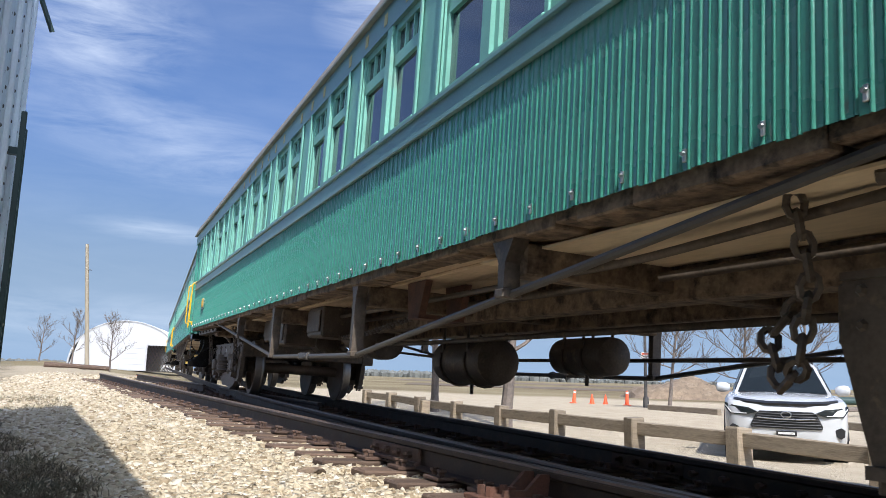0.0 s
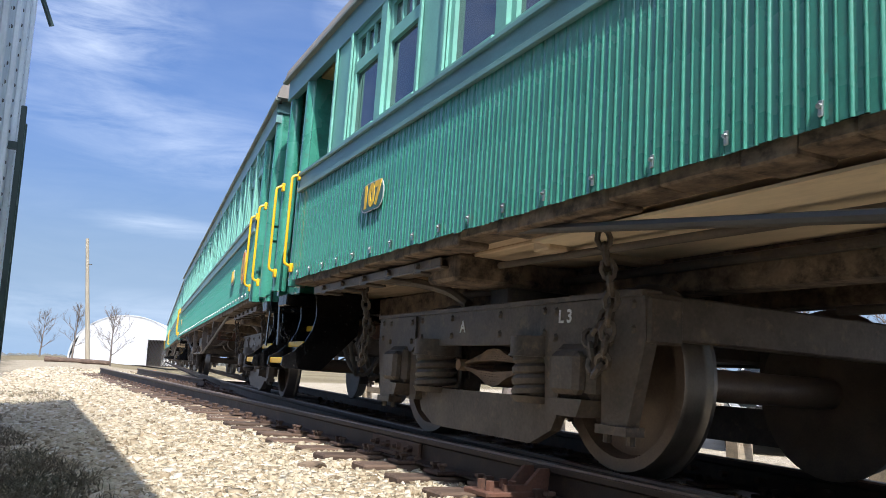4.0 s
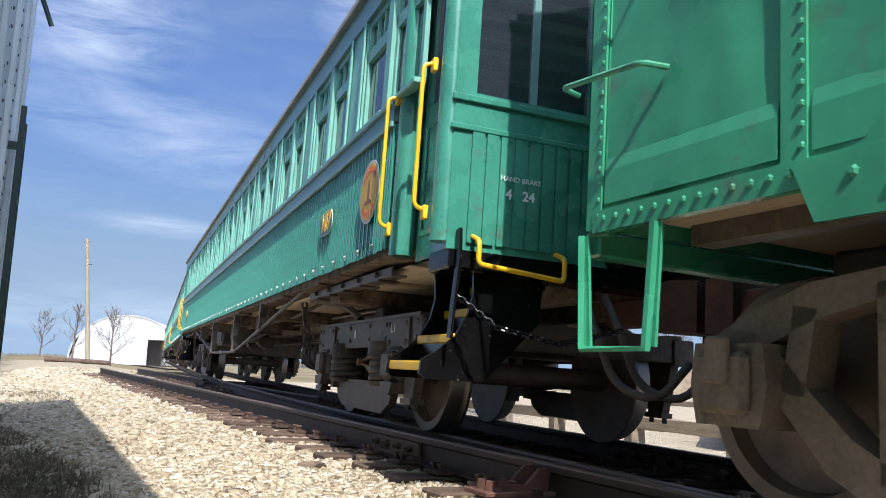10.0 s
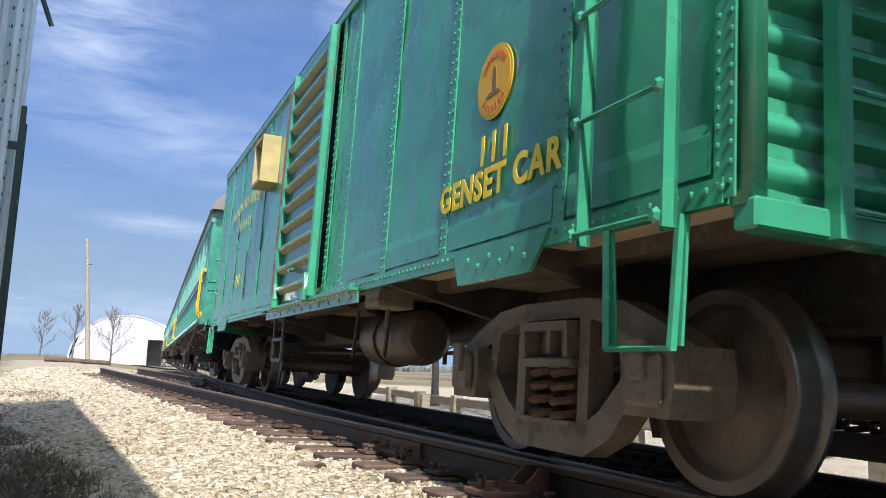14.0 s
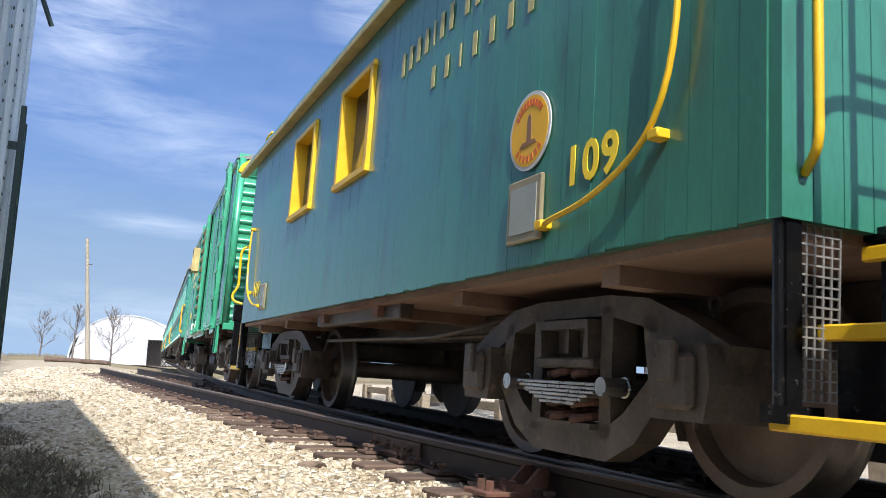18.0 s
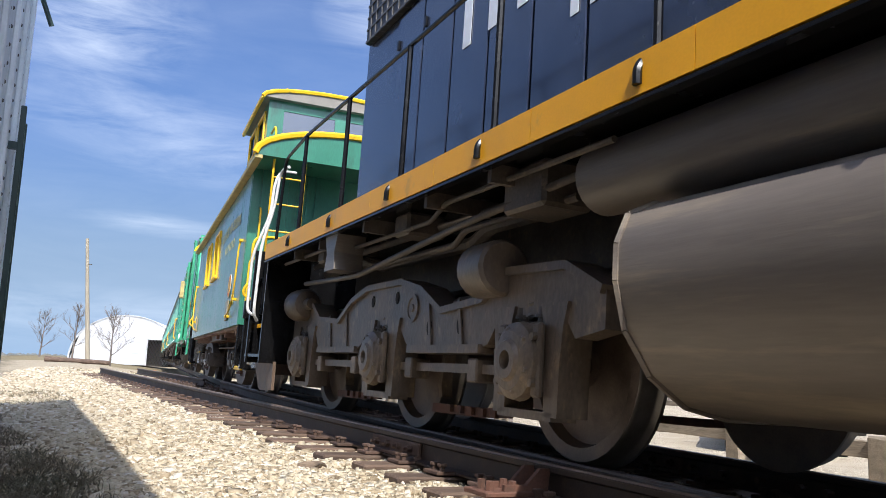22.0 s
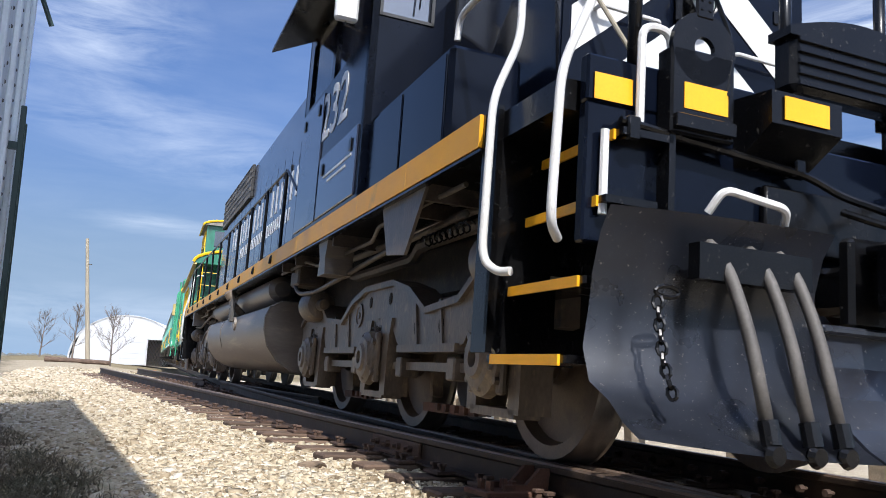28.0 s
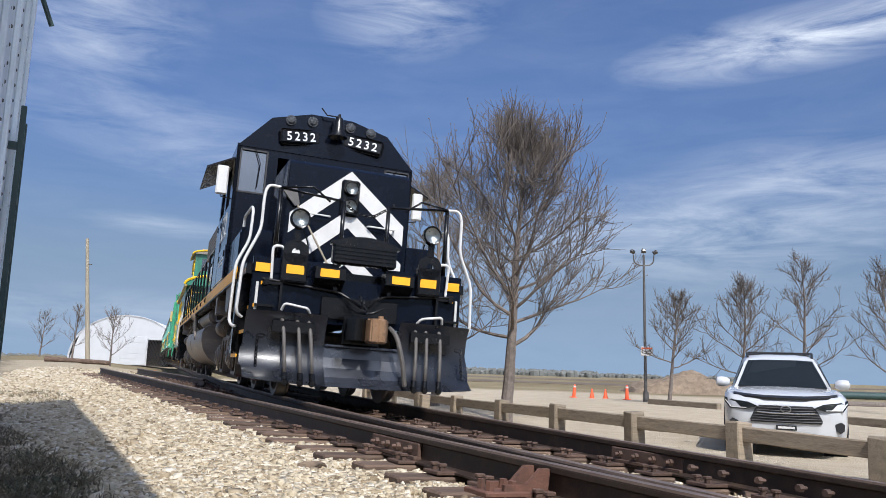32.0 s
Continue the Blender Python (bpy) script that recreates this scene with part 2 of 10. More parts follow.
RUBBER = material("grey_rubber_hose", (0.075, 0.068, 0.062), 0.65, vary=0.3, scale=15, bump=0.15, dirt=(0.16, 0.14, 0.12), dirt_amount=0.1, dirt_scale=12)
ROOF = material("grey_brown_roof_canvas", (0.20, 0.18, 0.16), 0.8, vary=0.2, scale=3, bump=0.2)
# near-black colour in place of shade: inside cars and cab, in frame holes
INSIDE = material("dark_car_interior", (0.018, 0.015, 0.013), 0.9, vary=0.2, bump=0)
FENCE = material("weathered_fence_timber", (0.23, 0.185, 0.132), 0.85, vary=0.45, scale=3, bump=0.6, fine=30, dirt=(0.09, 0.068, 0.048), dirt_amount=0.3, dirt_scale=3, stretch=(0.3, 2.5, 2.5), random=0.2)
POLE = material("pale_wooden_pole", (0.27, 0.235, 0.175), 0.85, vary=0.2, scale=3, bump=0.2, stretch=(3, 3, 0.3))
BARK = material("grey_brown_bark", (0.14, 0.115, 0.098), 0.9, vary=0.35, scale=10, bump=0.5)
TWIG = material("bare_brown_twigs", (0.12, 0.1, 0.085), 0.9, vary=0.3, scale=12, bump=0)
CAR_WHITE = material("white_car_paint", (0.46, 0.47, 0.48), 0.22, vary=0.03, scale=2, bump=0, coat=0.6)
CAR_BLACK = material("black_plastic_trim", (0.013, 0.013, 0.014), 0.45, vary=0.2, scale=20, bump=0.1)
TYRE = material("tyre_rubber", (0.018, 0.018, 0.018), 0.8, vary=0.2, scale=20, bump=0.2)
SHED_WHITE = material("white_tent_fabric", (0.44, 0.45, 0.465), 0.6, vary=0.06, scale=1, bump=0.08)
LATTICE = material("dark_lattice_timber", (0.05, 0.042, 0.036), 0.8, vary=0.3)
ORANGE = material("orange_plastic", (0.75, 0.10, 0.03), 0.5, vary=0.1, bump=0)
HOPPER_GREY = material("silver_blue_wagon_paint", (0.66, 0.72, 0.76), 0.5, metal=0.0, vary=0.18, scale=3, bump=0.1, dirt=(0.45, 0.50, 0.53), dirt_amount=0.25, stretch=(1, 1, 0.4))
DARK_GREEN = material("dark_green_ladder_paint", (0.025, 0.05, 0.045), 0.5, vary=0.2, bump=0.1)
LAMP_STEEL = material("grey_lamp_post_steel", (0.10, 0.095, 0.09), 0.5, metal=0.4, vary=0.2)


def glass(name, tint, rough=0.03, alpha=0.25, ior=1.5):
    m = bpy.data.materials.new(name)
    m.use_nodes = True
    n, l = m.node_tree.nodes, m.node_tree.links
    b = n["Principled BSDF"]
    b.inputs["Base Color"].default_value = (*tint, 1)
    b.inputs["Roughness"].default_value = rough
    b.inputs["IOR"].default_value = ior
    clear = n.new("ShaderNodeBsdfTransparent")
    clear.inputs["Color"].default_value = (0.75, 0.8, 0.8, 1)
    mixer = n.new("ShaderNodeMixShader")
    mixer.inputs["Fac"].default_value = 1 - alpha
    l.new(clear.outputs[0], mixer.inputs[1])
    l.new(b.outputs[0], mixer.inputs[2])
    l.new(mixer.outputs[0], n["Material Output"].inputs["Surface"])
    return m


GLASS = glass("window_glass", (0.030, 0.035, 0.05), alpha=0.15, ior=2.9)
LENS = glass("lamp_lens_glass", (0.07, 0.073, 0.076), rough=0.12, alpha=0.3)
CLEAR = glass("clear_lamp_glass", (0.10, 0.105, 0.11), rough=0.05, alpha=0.8)
CAR_GLASS = glass("car_window_glass", (0.012, 0.016, 0.018), alpha=0.12, ior=1.38)

# ---- mesh helpers ----
def part(name, bm, mat, parent=None, label="", smooth=False):
    """Links a bmesh as one mesh object under a thing or a part."""
    me = bpy.data.meshes.new(name)
    bm.normal_update()
    bm.to_mesh(me)
    bm.free()
    me.materials.append(mat)
    if smooth:
        me.shade_smooth()
        me.set_sharp_from_angle(angle=radians(38))
    ob = new(name, me)
    if parent:
        ob.parent = parent
    if label:
        ob["label"] = label
    return ob


def share(ob, m, parent):
    """Another piece on the same mesh."""
    c = bpy.data.objects.new(ob.name, ob.data)
    scene.collection.objects.link(c)
    c.parent = parent
    c.matrix_basis = m
    if "label" in ob:
        c["label"] = ob["label"]
    return c


def thing(name, label, category, group="", kind="", m=None):
    ob = tagged(new(name), label, category, group, kind)
    ob.empty_display_size = 0.2
    if m is not None:
        ob.matrix_basis = m
    return ob


def new_bm():
    return bmesh.new()


def box(bm, x0, x1, y0, y1, z0, z1, bev=0.0, m=None):
    vs = [bm.verts.new((x, y, z)) for x in (x0, x1) for y in (y0, y1) for z in (z0, z1)]
    fs = [bm.faces.new([vs[i] for i in f]) for f in ((0, 1, 3, 2), (4, 6, 7, 5), (0, 4, 5, 1), (2, 3, 7, 6), (0, 2, 6, 4), (1, 5, 7, 3))]
    if m is not None:
        bmesh.ops.transform(bm, matrix=m, verts=vs)
    if bev:
        bmesh.ops.bevel(bm, geom=list({e for f in fs for e in f.edges}), offset=bev, segments=1, affect="EDGES")
    return bm


def frame_at(p, d):
    d = Vector(d).normalized()
    return Matrix.Translation(p) @ d.to_track_quat("Z", "Y").to_matrix().to_4x4()


def cyl(bm, p0, p1, r0, r1=None, seg=12, caps=True):
    p0, p1 = Vector(p0), Vector(p1)
    r1 = r0 if r1 is None else r1
    m = frame_at(p0, p1 - p0)
    h = (p1 - p0).length
    a = [bm.verts.new(m @ Vector((r0 * math.cos(2 * math.pi * i / seg), r0 * math.sin(2 * math.pi * i / seg), 0))) for i in range(seg)]
    b = [bm.verts.new(m @ Vector((r1 * math.cos(2 * math.pi * i / seg), r1 * math.sin(2 * math.pi * i / seg), h))) for i in range(seg)]
    for i in range(seg):
        bm.faces.new((a[i], a[(i + 1) % seg], b[(i + 1) % seg], b[i]))
    if caps:
        bm.faces.new(a[::-1])
        bm.faces.new(b)
    return bm


def tube(bm, pts, r, seg=8, round_off=0.0):
    """A bent bar through pts; round_off softens the bends."""
    pts = [Vector(p) for p in pts]
    if round_off:
        q = [pts[0]]
        for i in range(1, len(pts) - 1):
            a, b, c = pts[i - 1], pts[i], pts[i + 1]
            ra, rc = min(round_off, (a - b).length * 0.45), min(round_off, (c - b).length * 0.45)
            s, e = b + (a - b).normalized() * ra, b + (c - b).normalized() * rc
            for k in range(5):
                u = k / 4
                q.append(s * (1 - u) ** 2 + b * 2 * u * (1 - u) + e * u * u)
        q.append(pts[-1])
        pts = q
    rings = []
    ref = None
    for i, p in enumerate(pts):
        d = (pts[min(i + 1, len(pts) - 1)] - pts[max(i - 1, 0)]).normalized()
        if ref is None:
            ref = d.orthogonal().normalized()
        ref = (ref - d * ref.dot(d))
        ref = ref.normalized() if ref.length > 1e-5 else d.orthogonal().normalized()
        o = d.cross(ref)
        rings.append([bm.verts.new(p + r * (ref * math.cos(2 * math.pi * k / seg) + o * math.sin(2 * math.pi * k / seg))) for k in range(seg)])
    for a, b in zip(rings, rings[1:]):
        for k in range(seg):
            bm.faces.new((a[k], a[(k + 1) % seg], b[(k + 1) % seg], b[k]))
    bm.faces.new(rings[0][::-1])
    bm.faces.new(rings[-1])
    return bm


def prism(bm, outline, axis, c0, c1):
    """Extrudes a closed outline of (p, q) along an axis from c0 to c1. axis 'y': outline is x, z; 'x': y, z; 'z': x, y."""
    def place(p, q, c):
        return {"y": (p, c, q), "x": (c, p, q), "z": (p, q, c)}[axis]
    a = [bm.verts.new(place(p, q, c0)) for p, q in outline]
    b = [bm.verts.new(place(p, q, c1)) for p, q in outline]
    n = len(outline)
    for i in range(n):
        bm.faces.new((a[i], a[(i + 1) % n], b[(i + 1) % n], b[i]))
    fa, fb = bm.faces.new(a[::-1]), bm.faces.new(b)
    fa.normal_update()
    fb.normal_update()
    bmesh.ops.triangulate(bm, faces=[fa, fb])
    return bm


def lathe(bm, profile, p, d, seg=32):
    """Turns (radius, height) pairs round the axis d at p."""
    m = frame_at(p, d)
    rings = [[bm.verts.new(m @ Vector((r * math.cos(2 * math.pi * k / seg), r * math.sin(2 * math.pi * k / seg), h))) for k in range(seg)] for r, h in profile]
    for a, b in zip(rings, rings[1:]):
        for k in range(seg):
            bm.faces.new((a[k], a[(k + 1) % seg], b[(k + 1) % seg], b[k]))
    return bm


def fixed(bm):
    bmesh.ops.recalc_face_normals(bm, faces=bm.faces[:])
    return bm

def strip(bm, pts, w, y0, y1):
    """A flat bar of width w bent through (x, z) points, from y0 to y1 thick."""
    pts = [Vector(p) for p in pts]
    left, right = [], []
    for i, p in enumerate(pts):
        d = (pts[min(i + 1, len(pts) - 1)] - pts[max(i - 1, 0)]).normalized()
        n = Vector((-d.y, d.x)) * (w[i] if isinstance(w, (list, tuple)) else w) / 2
        left.append(p + n)
        right.append(p - n)
    for i in range(len(pts) - 1):
        q = [left[i], left[i + 1], right[i + 1], right[i]]
        a = [bm.verts.new((v.x, y0, v.y)) for v in q]
        b = [bm.verts.new((v.x, y1, v.y)) for v in q]
        bm.faces.new(a)
        bm.faces.new(b[::-1])
        for k in range(4):
            bm.faces.new((a[k], b[k], b[(k + 1) % 4], a[(k + 1) % 4]))
    return bm


def coil(bm, p, r, h, turns, wire, seg=6):
    n = int(turns * 14)
    pts = [(p[0] + r * math.cos(2 * math.pi * turns * i / n), p[1] + r * math.sin(2 * math.pi * turns * i / n), p[2] + h * i / n) for i in range(n + 1)]
    return tube(bm, pts, wire, seg)


def chain(bm, pts, wire=0.012, link=0.075):
    """Interlocked links along a hanging line."""
    pts = [Vector(p) for p in pts]
    total = sum((b - a).length for a, b in zip(pts, pts[1:]))
    n = max(2, int(total / (link * 0.72)))
    for i in range(n):
        s, a0 = total * (i + 0.5) / n, 0
        for a, b in zip(pts, pts[1:]):
            step = (b - a).length
            if s <= a0 + step or b is pts[-1]:
                c, d = a + (b - a) * ((s - a0) / step), (b - a).normalized()
                break
            a0 += step
        o = d.orthogonal().normalized()
        if i % 2:
            o = d.cross(o)
        ring = [c + d * (math.cos(t) * link / 2) + o * (math.sin(t) * link * 0.33) for t in [2 * math.pi * k / 8 for k in range(9)]]
        tube(bm, ring, wire, 5)
    return bm


NEAR = Matrix(((-1, 0, 0, 0), (0, 0, 1, 0), (0, 1, 0, 0), (0, 0, 0, 1)))   # faces a car's left side
TAIL = Matrix(((0, 0, -1, 0), (-1, 0, 0, 0), (0, 1, 0, 0), (0, 0, 0, 1)))  # faces a car's tail end


def lettering(name, text, size, mat, parent, m, spacing=1.0, shear=0.0, bold=0.0, label=""):
    cu = bpy.data.curves.new(name, "FONT")
    cu.body, cu.size, cu.align_x, cu.align_y, cu.extrude = text, size, "CENTER", "CENTER", 0.0015
    cu.space_character, cu.shear, cu.offset, cu.resolution_u = spacing, shear, bold, 3
    tmp = bpy.data.objects.new(name, cu)
    scene.collection.objects.link(tmp)
    me = bpy.data.meshes.new_from_object(tmp.evaluated_get(bpy.context.evaluated_depsgraph_get()))
    bpy.data.objects.remove(tmp)
    me.materials.clear()
    me.materials.append(mat)
    ob = new(name, me)
    ob.parent, ob.matrix_basis = parent, m
    if label:
        ob["label"] = label
    return ob


def bars(name, widths, height, gap, mat, parent, m, label, arch=0.0):
    """A row of plain bars, one a letter."""
    bm = new_bm()
    total = sum(widths) + gap * (len(widths) - 1)
    x = -total / 2
    for w in widths:
        if mat and w > 0.005:
            lift = arch * (1 - (2 * (x + w / 2) / total) ** 2)
            box(bm, x, x + w, -height / 2 + lift, height / 2 + lift, 0, 0.003)
        x += w + gap
    ob = part(name, bm, mat, parent, label)
    ob.matrix_basis = m
    return ob


def word_bars(text, w):
    return [0.0 if c == " " else w * (0.45 if c == "I" else 1) for c in text]


def disc(bm, m, r, h, seg=36, rx=1.0):
    ring = [m @ Vector((r * rx * math.cos(2 * math.pi * k / seg), r * math.sin(2 * math.pi * k / seg), z)) for z in (0, h) for k in range(seg)]
    v = [bm.verts.new(p) for p in ring]
    for k in range(seg):
        bm.faces.new((v[k], v[(k + 1) % seg], v[seg + (k + 1) % seg], v[seg + k]))
    bm.faces.new(v[:seg][::-1])
    bm.faces.new(v[seg:])
    return bm


EMBLEM_INK = material("emblem_red_ink", (0.62, 0.13, 0.02), 0.5, vary=0.1)
EMBLEM_GOLD = material("emblem_gold_paint", (0.74, 0.40, 0.01), 0.45, vary=0.08)
EMBLEM_BROWN = material("emblem_brown_ink", (0.24, 0.12, 0.05), 0.5, vary=0.1)


def emblem(parent, u, y, z, r, rim=WHITE):
    """A round sign: pale rim, gold field, a ring of plain bars, a small brown shape."""
    m = pose(u, y, z) @ NEAR
    sign = part("round_sign", fixed(disc(new_bm(), m, r, 0.006)), rim, parent, "round gold sign with red lettering and pale rim", smooth=True)
    part("sign_face", fixed(disc(new_bm(), m @ pose(0, 0, 0.006), r * 0.9, 0.002)), EMBLEM_GOLD, sign)
    bm = new_bm()
    for lo, hi, n in ((35, 150, 10), (215, 325, 7)):
        for k in range(n):
            a = radians(lo + (hi - lo) * (k + 0.5) / n)
            box(bm, -r * 0.055, r * 0.055, -r * 0.085, r * 0.085, 0, 0.003, m=m @ pose(math.cos(a) * r * 0.72, math.sin(a) * r * 0.72, 0.007, 0, 0, math.degrees(a) - 90))
    part("sign_lettering", bm, EMBLEM_INK, sign)
    bm = new_bm()
    prism(bm, [(-0.1 * r, -0.3 * r), (0.14 * r, -0.3 * r), (0.12 * r, 0.1 * r), (0.1 * r, 0.32 * r), (0.02 * r, 0.44 * r), (-0.08 * r, 0.36 * r), (-0.1 * r, 0.1 * r)], "z", 0, 0.003)
    prism(bm, [(-0.45 * r, -0.38 * r), (0.4 * r, -0.36 * r), (0.3 * r, -0.26 * r), (-0.3 * r, -0.26 * r)], "z", 0.0, 0.004)
    ob = part("sign_picture", bm, EMBLEM_BROWN, sign)
    ob.matrix_basis = m @ pose(0, 0, 0.007)
    return sign


def rivets(bm, pts, r=0.014, out=(0, 1, 0)):
    """Low pyramidal rivet heads."""
    o = Vector(out)
    s = o.orthogonal().normalized()
    t = o.cross(s)
    for p in pts:
        p = Vector(p)
        ring = [bm.verts.new(p + r * (s * math.cos(a) + t * math.sin(a))) for a in [math.pi * k / 3 for k in range(6)]]
        mid = [bm.verts.new(p + o * r * 0.6 + 0.55 * r * (s * math.cos(a) + t * math.sin(a))) for a in [math.pi * k / 3 for k in range(6)]]
        for k in range(6):
            bm.faces.new((ring[k], ring[(k + 1) % 6], mid[(k + 1) % 6], mid[k]))
        bm.faces.new(mid)
    return bm


LEAF = material("rust_brown_spring_steel", (0.26, 0.175, 0.115), 0.6, vary=0.4, scale=12, bump=0.3, dirt=(0.07, 0.05, 0.04), dirt_amount=0.25, dirt_scale=9)

FREIGHT = material("rusty_dusty_cast_steel", (0.185, 0.145, 0.110), 0.55, vary=0.45, scale=4, bump=0.4, fine=45, dirt=(0.07, 0.052, 0.04), dirt_amount=0.25, dirt_scale=8, spec=0.3)

# ---- running gear ----
ROLLING = []   # (wheelset, its place on its truck, wheel radius)


def wheelset(parent, u, r, name="wheelset"):
    bm = new_bm()
    for side in (1, -1):
        y = 0.66 * side
        d = (0, side, 0)
        lathe(bm, [(0.0, 0.14), (0.10, 0.14), (0.11, 0.10), (0.16, 0.075), (r * 0.62, 0.055), (r * 0.80, 0.075), (r * 0.84, 0.145), (r - 0.012, 0.15)], (u * 0, y, 0), d, 40)
        lathe(bm, [(r + 0.028, 0.0), (r * 0.8, 0.0), (r * 0.7, 0.02), (0.12, 0.0), (0.0, 0.0)], (0, y, 0), d, 40)
        n0 = len(bm.faces)
        lathe(bm, [(r - 0.012, 0.15), (r - 0.002, 0.135), (r, 0.05), (r + 0.008, 0.035), (r + 0.028, 0.02), (r + 0.028, 0.0)], (0, y, 0), d, 40)
        bm.faces.ensure_lookup_table()
        for f in bm.faces[n0:]:
            f.material_index = 1
    cyl(bm, (0, -1.0, 0), (0, 1.0, 0), 0.085, seg=14)
    fixed(bm)
    ob = part(name, bm, WHEEL, parent, "steel wheels on an axle, bright treads", smooth=True)
    ob.data.materials.append(TREAD)
    ob.location = (u, 0, r)
    ROLLING.append((ob, u, r))
    return ob


def brake_shoes(parent, axles, r):
    for u in axles:
        for side in (1, -1):
            bm = new_bm()
            strip(bm, [(u + (r + 0.03) * math.cos(a) * (1 if u < 0 else -1), r + (r + 0.03) * math.sin(a)) for a in (-0.5, -0.2, 0.1, 0.4)], 0.05, 0.68 * side, 0.80 * side)
            box(bm, u + (r + 0.05) * (1 if u < 0 else -1) - 0.03, u + (r + 0.05) * (1 if u < 0 else -1) + 0.03, 0.70 * side, 0.78 * side, r - 0.05, r + 0.35)
            part("brake_shoe", fixed(bm), GRIME, parent)


def coach_truck(car, u, letter):
    """Four-wheel passenger truck: plate frame, drop equalisers, coil and leaf springs."""
    bm = new_bm()
    box(bm, -0.28, 0.28, -1.05, 1.05, 0.62, 0.84, 0.02)
    box(bm, -0.12, 0.12, -0.9, 0.9, 0.84, 1.02, 0.02)
    for x in (-1.47, 1.47):
        box(bm, x - 0.06, x + 0.06, -1.05, 1.05, 0.62, 0.82, 0.01)
    truck = part("truck", bm, GRIME, car, "grimy black four-wheel passenger truck")
    truck.location = (u, 0, 0)
    axles, r = (-1.07, 1.07), 0.45
    for x in axles:
        wheelset(truck, x, r)
    brake_shoes(truck, axles, r)
    for s in (1, -1):
        y = 1.02 * s
        bm = new_bm()
        leg = [(1.52, 0.82), (1.535, 0.62), (1.50, 0.50), (1.42, 0.22), (1.25, 0.20), (1.23, 0.56), (1.19, 0.60), (0.95, 0.60), (0.91, 0.56), (0.89, 0.24), (0.79, 0.24), (0.77, 0.50), (0.72, 0.60)]
        prism(bm, leg + [(-x, z) for x, z in leg[::-1]], "y", y - 0.03, y + 0.035)
        for x in (-1.45, 1.45):
            box(bm, x - 0.10, x + 0.10, y - 0.16, y + 0.03, 0.60, 0.80, 0.01)
        box(bm, -1.52, 1.52, y - 0.06, y + 0.05, 0.805, 0.83)
        frame_part = part("side_frame", fixed(bm), GRIME, truck)
        bm = new_bm()
        rivets(bm, [(x, y + 0.036 * s, z) for x in (-1.45, -1.09, -0.75, -0.30, 0.30, 0.75, 1.09, 1.45) for z in (0.66, 0.77)], 0.022, (0, s, 0))
        part("frame_bolt", bm, GRIME, truck)
        bm = new_bm()
        strip(bm, [(-1.14, 0.70), (-1.01, 0.70), (-0.92, 0.62), (-0.85, 0.50), (-0.78, 0.36), (-0.71, 0.265), (-0.58, 0.21), (0.58, 0.21), (0.71, 0.265), (0.78, 0.36), (0.85, 0.50), (0.92, 0.62), (1.01, 0.70), (1.14, 0.70)],
              [0.08, 0.10, 0.12, 0.15, 0.19, 0.23, 0.24, 0.24, 0.23, 0.19, 0.15, 0.12, 0.10, 0.08], y - 0.07, y - 0.012)
        part("equaliser_bar", fixed(bm), GRIME, truck)
        for x in (-0.62, 0.62):
            bm = new_bm()
            coil(bm, (x, y - 0.03, 0.345), 0.112, 0.20, 3.6, 0.032, 8)
            cyl(bm, (x, y - 0.03, 0.30), (x, y - 0.03, 0.335), 0.13, 0.15, seg=20)
            part("coil_spring", bm, GRIME, truck, "grimy coil spring", smooth=True)
            bm = new_bm()
            cyl(bm, (x, y - 0.03, 0.545), (x, y - 0.03, 0.64), 0.158, seg=24)
            cyl(bm, (x, y - 0.03, 0.535), (x, y - 0.03, 0.546), 0.166, seg=24)
            part("spring_cap", bm, GRIME, truck, smooth=True)
        bm = new_bm()
        for k in range(6):
            w = 0.38 - 0.045 * k
            strip(bm, [(-w, 0.475 - 0.010 * k), (-w * 0.5, 0.452 - 0.014 * k), (0, 0.444 - 0.015 * k), (w * 0.5, 0.452 - 0.014 * k), (w, 0.475 - 0.010 * k)], 0.012, y - 0.30, y - 0.10)
            strip(bm, [(-w, 0.497 + 0.010 * k), (-w * 0.5, 0.518 + 0.012 * k), (0, 0.526 + 0.012 * k), (w * 0.5, 0.518 + 0.012 * k), (w, 0.497 + 0.010 * k)], 0.010, y - 0.30, y - 0.10)
        cyl(bm, (0.39, y - 0.31, 0.486), (0.39, y - 0.07, 0.486), 0.036, seg=12)
        cyl(bm, (-0.39, y - 0.31, 0.486), (-0.39, y - 0.07, 0.486), 0.036, seg=12)
        part("leaf_spring", fixed(bm), LEAF, truck, "rust-brown stacked elliptic leaf spring")
        for x in axles:
            bm = new_bm()
            box(bm, x - 0.15, x + 0.15, y - 0.14, y + 0.08, 0.34, 0.60, 0.03)
            prism(bm, [(x - 0.14, 0.34), (x + 0.14, 0.34), (x + 0.10, 0.26), (x - 0.10, 0.26)], "y", y - 0.12, y + 0.12)
            box(bm, x - 0.11, x + 0.11, y + 0.06, y + 0.14, 0.36, 0.56, 0.025)
            part("journal_box", fixed(bm), GRIME, truck)
        for x in (-1.33, 1.33):
            bm = new_bm()
            box(bm, x - 0.11, x + 0.11, y - 0.05, y + 0.05, 0.20, 0.24)
            cyl(bm, (x - 0.08, y, 0.16), (x - 0.08, y, 0.26), 0.02, seg=8)
            cyl(bm, (x + 0.08, y, 0.16), (x + 0.08, y, 0.26), 0.02, seg=8)
            part("pedestal_tie", bm, GRIME, truck)
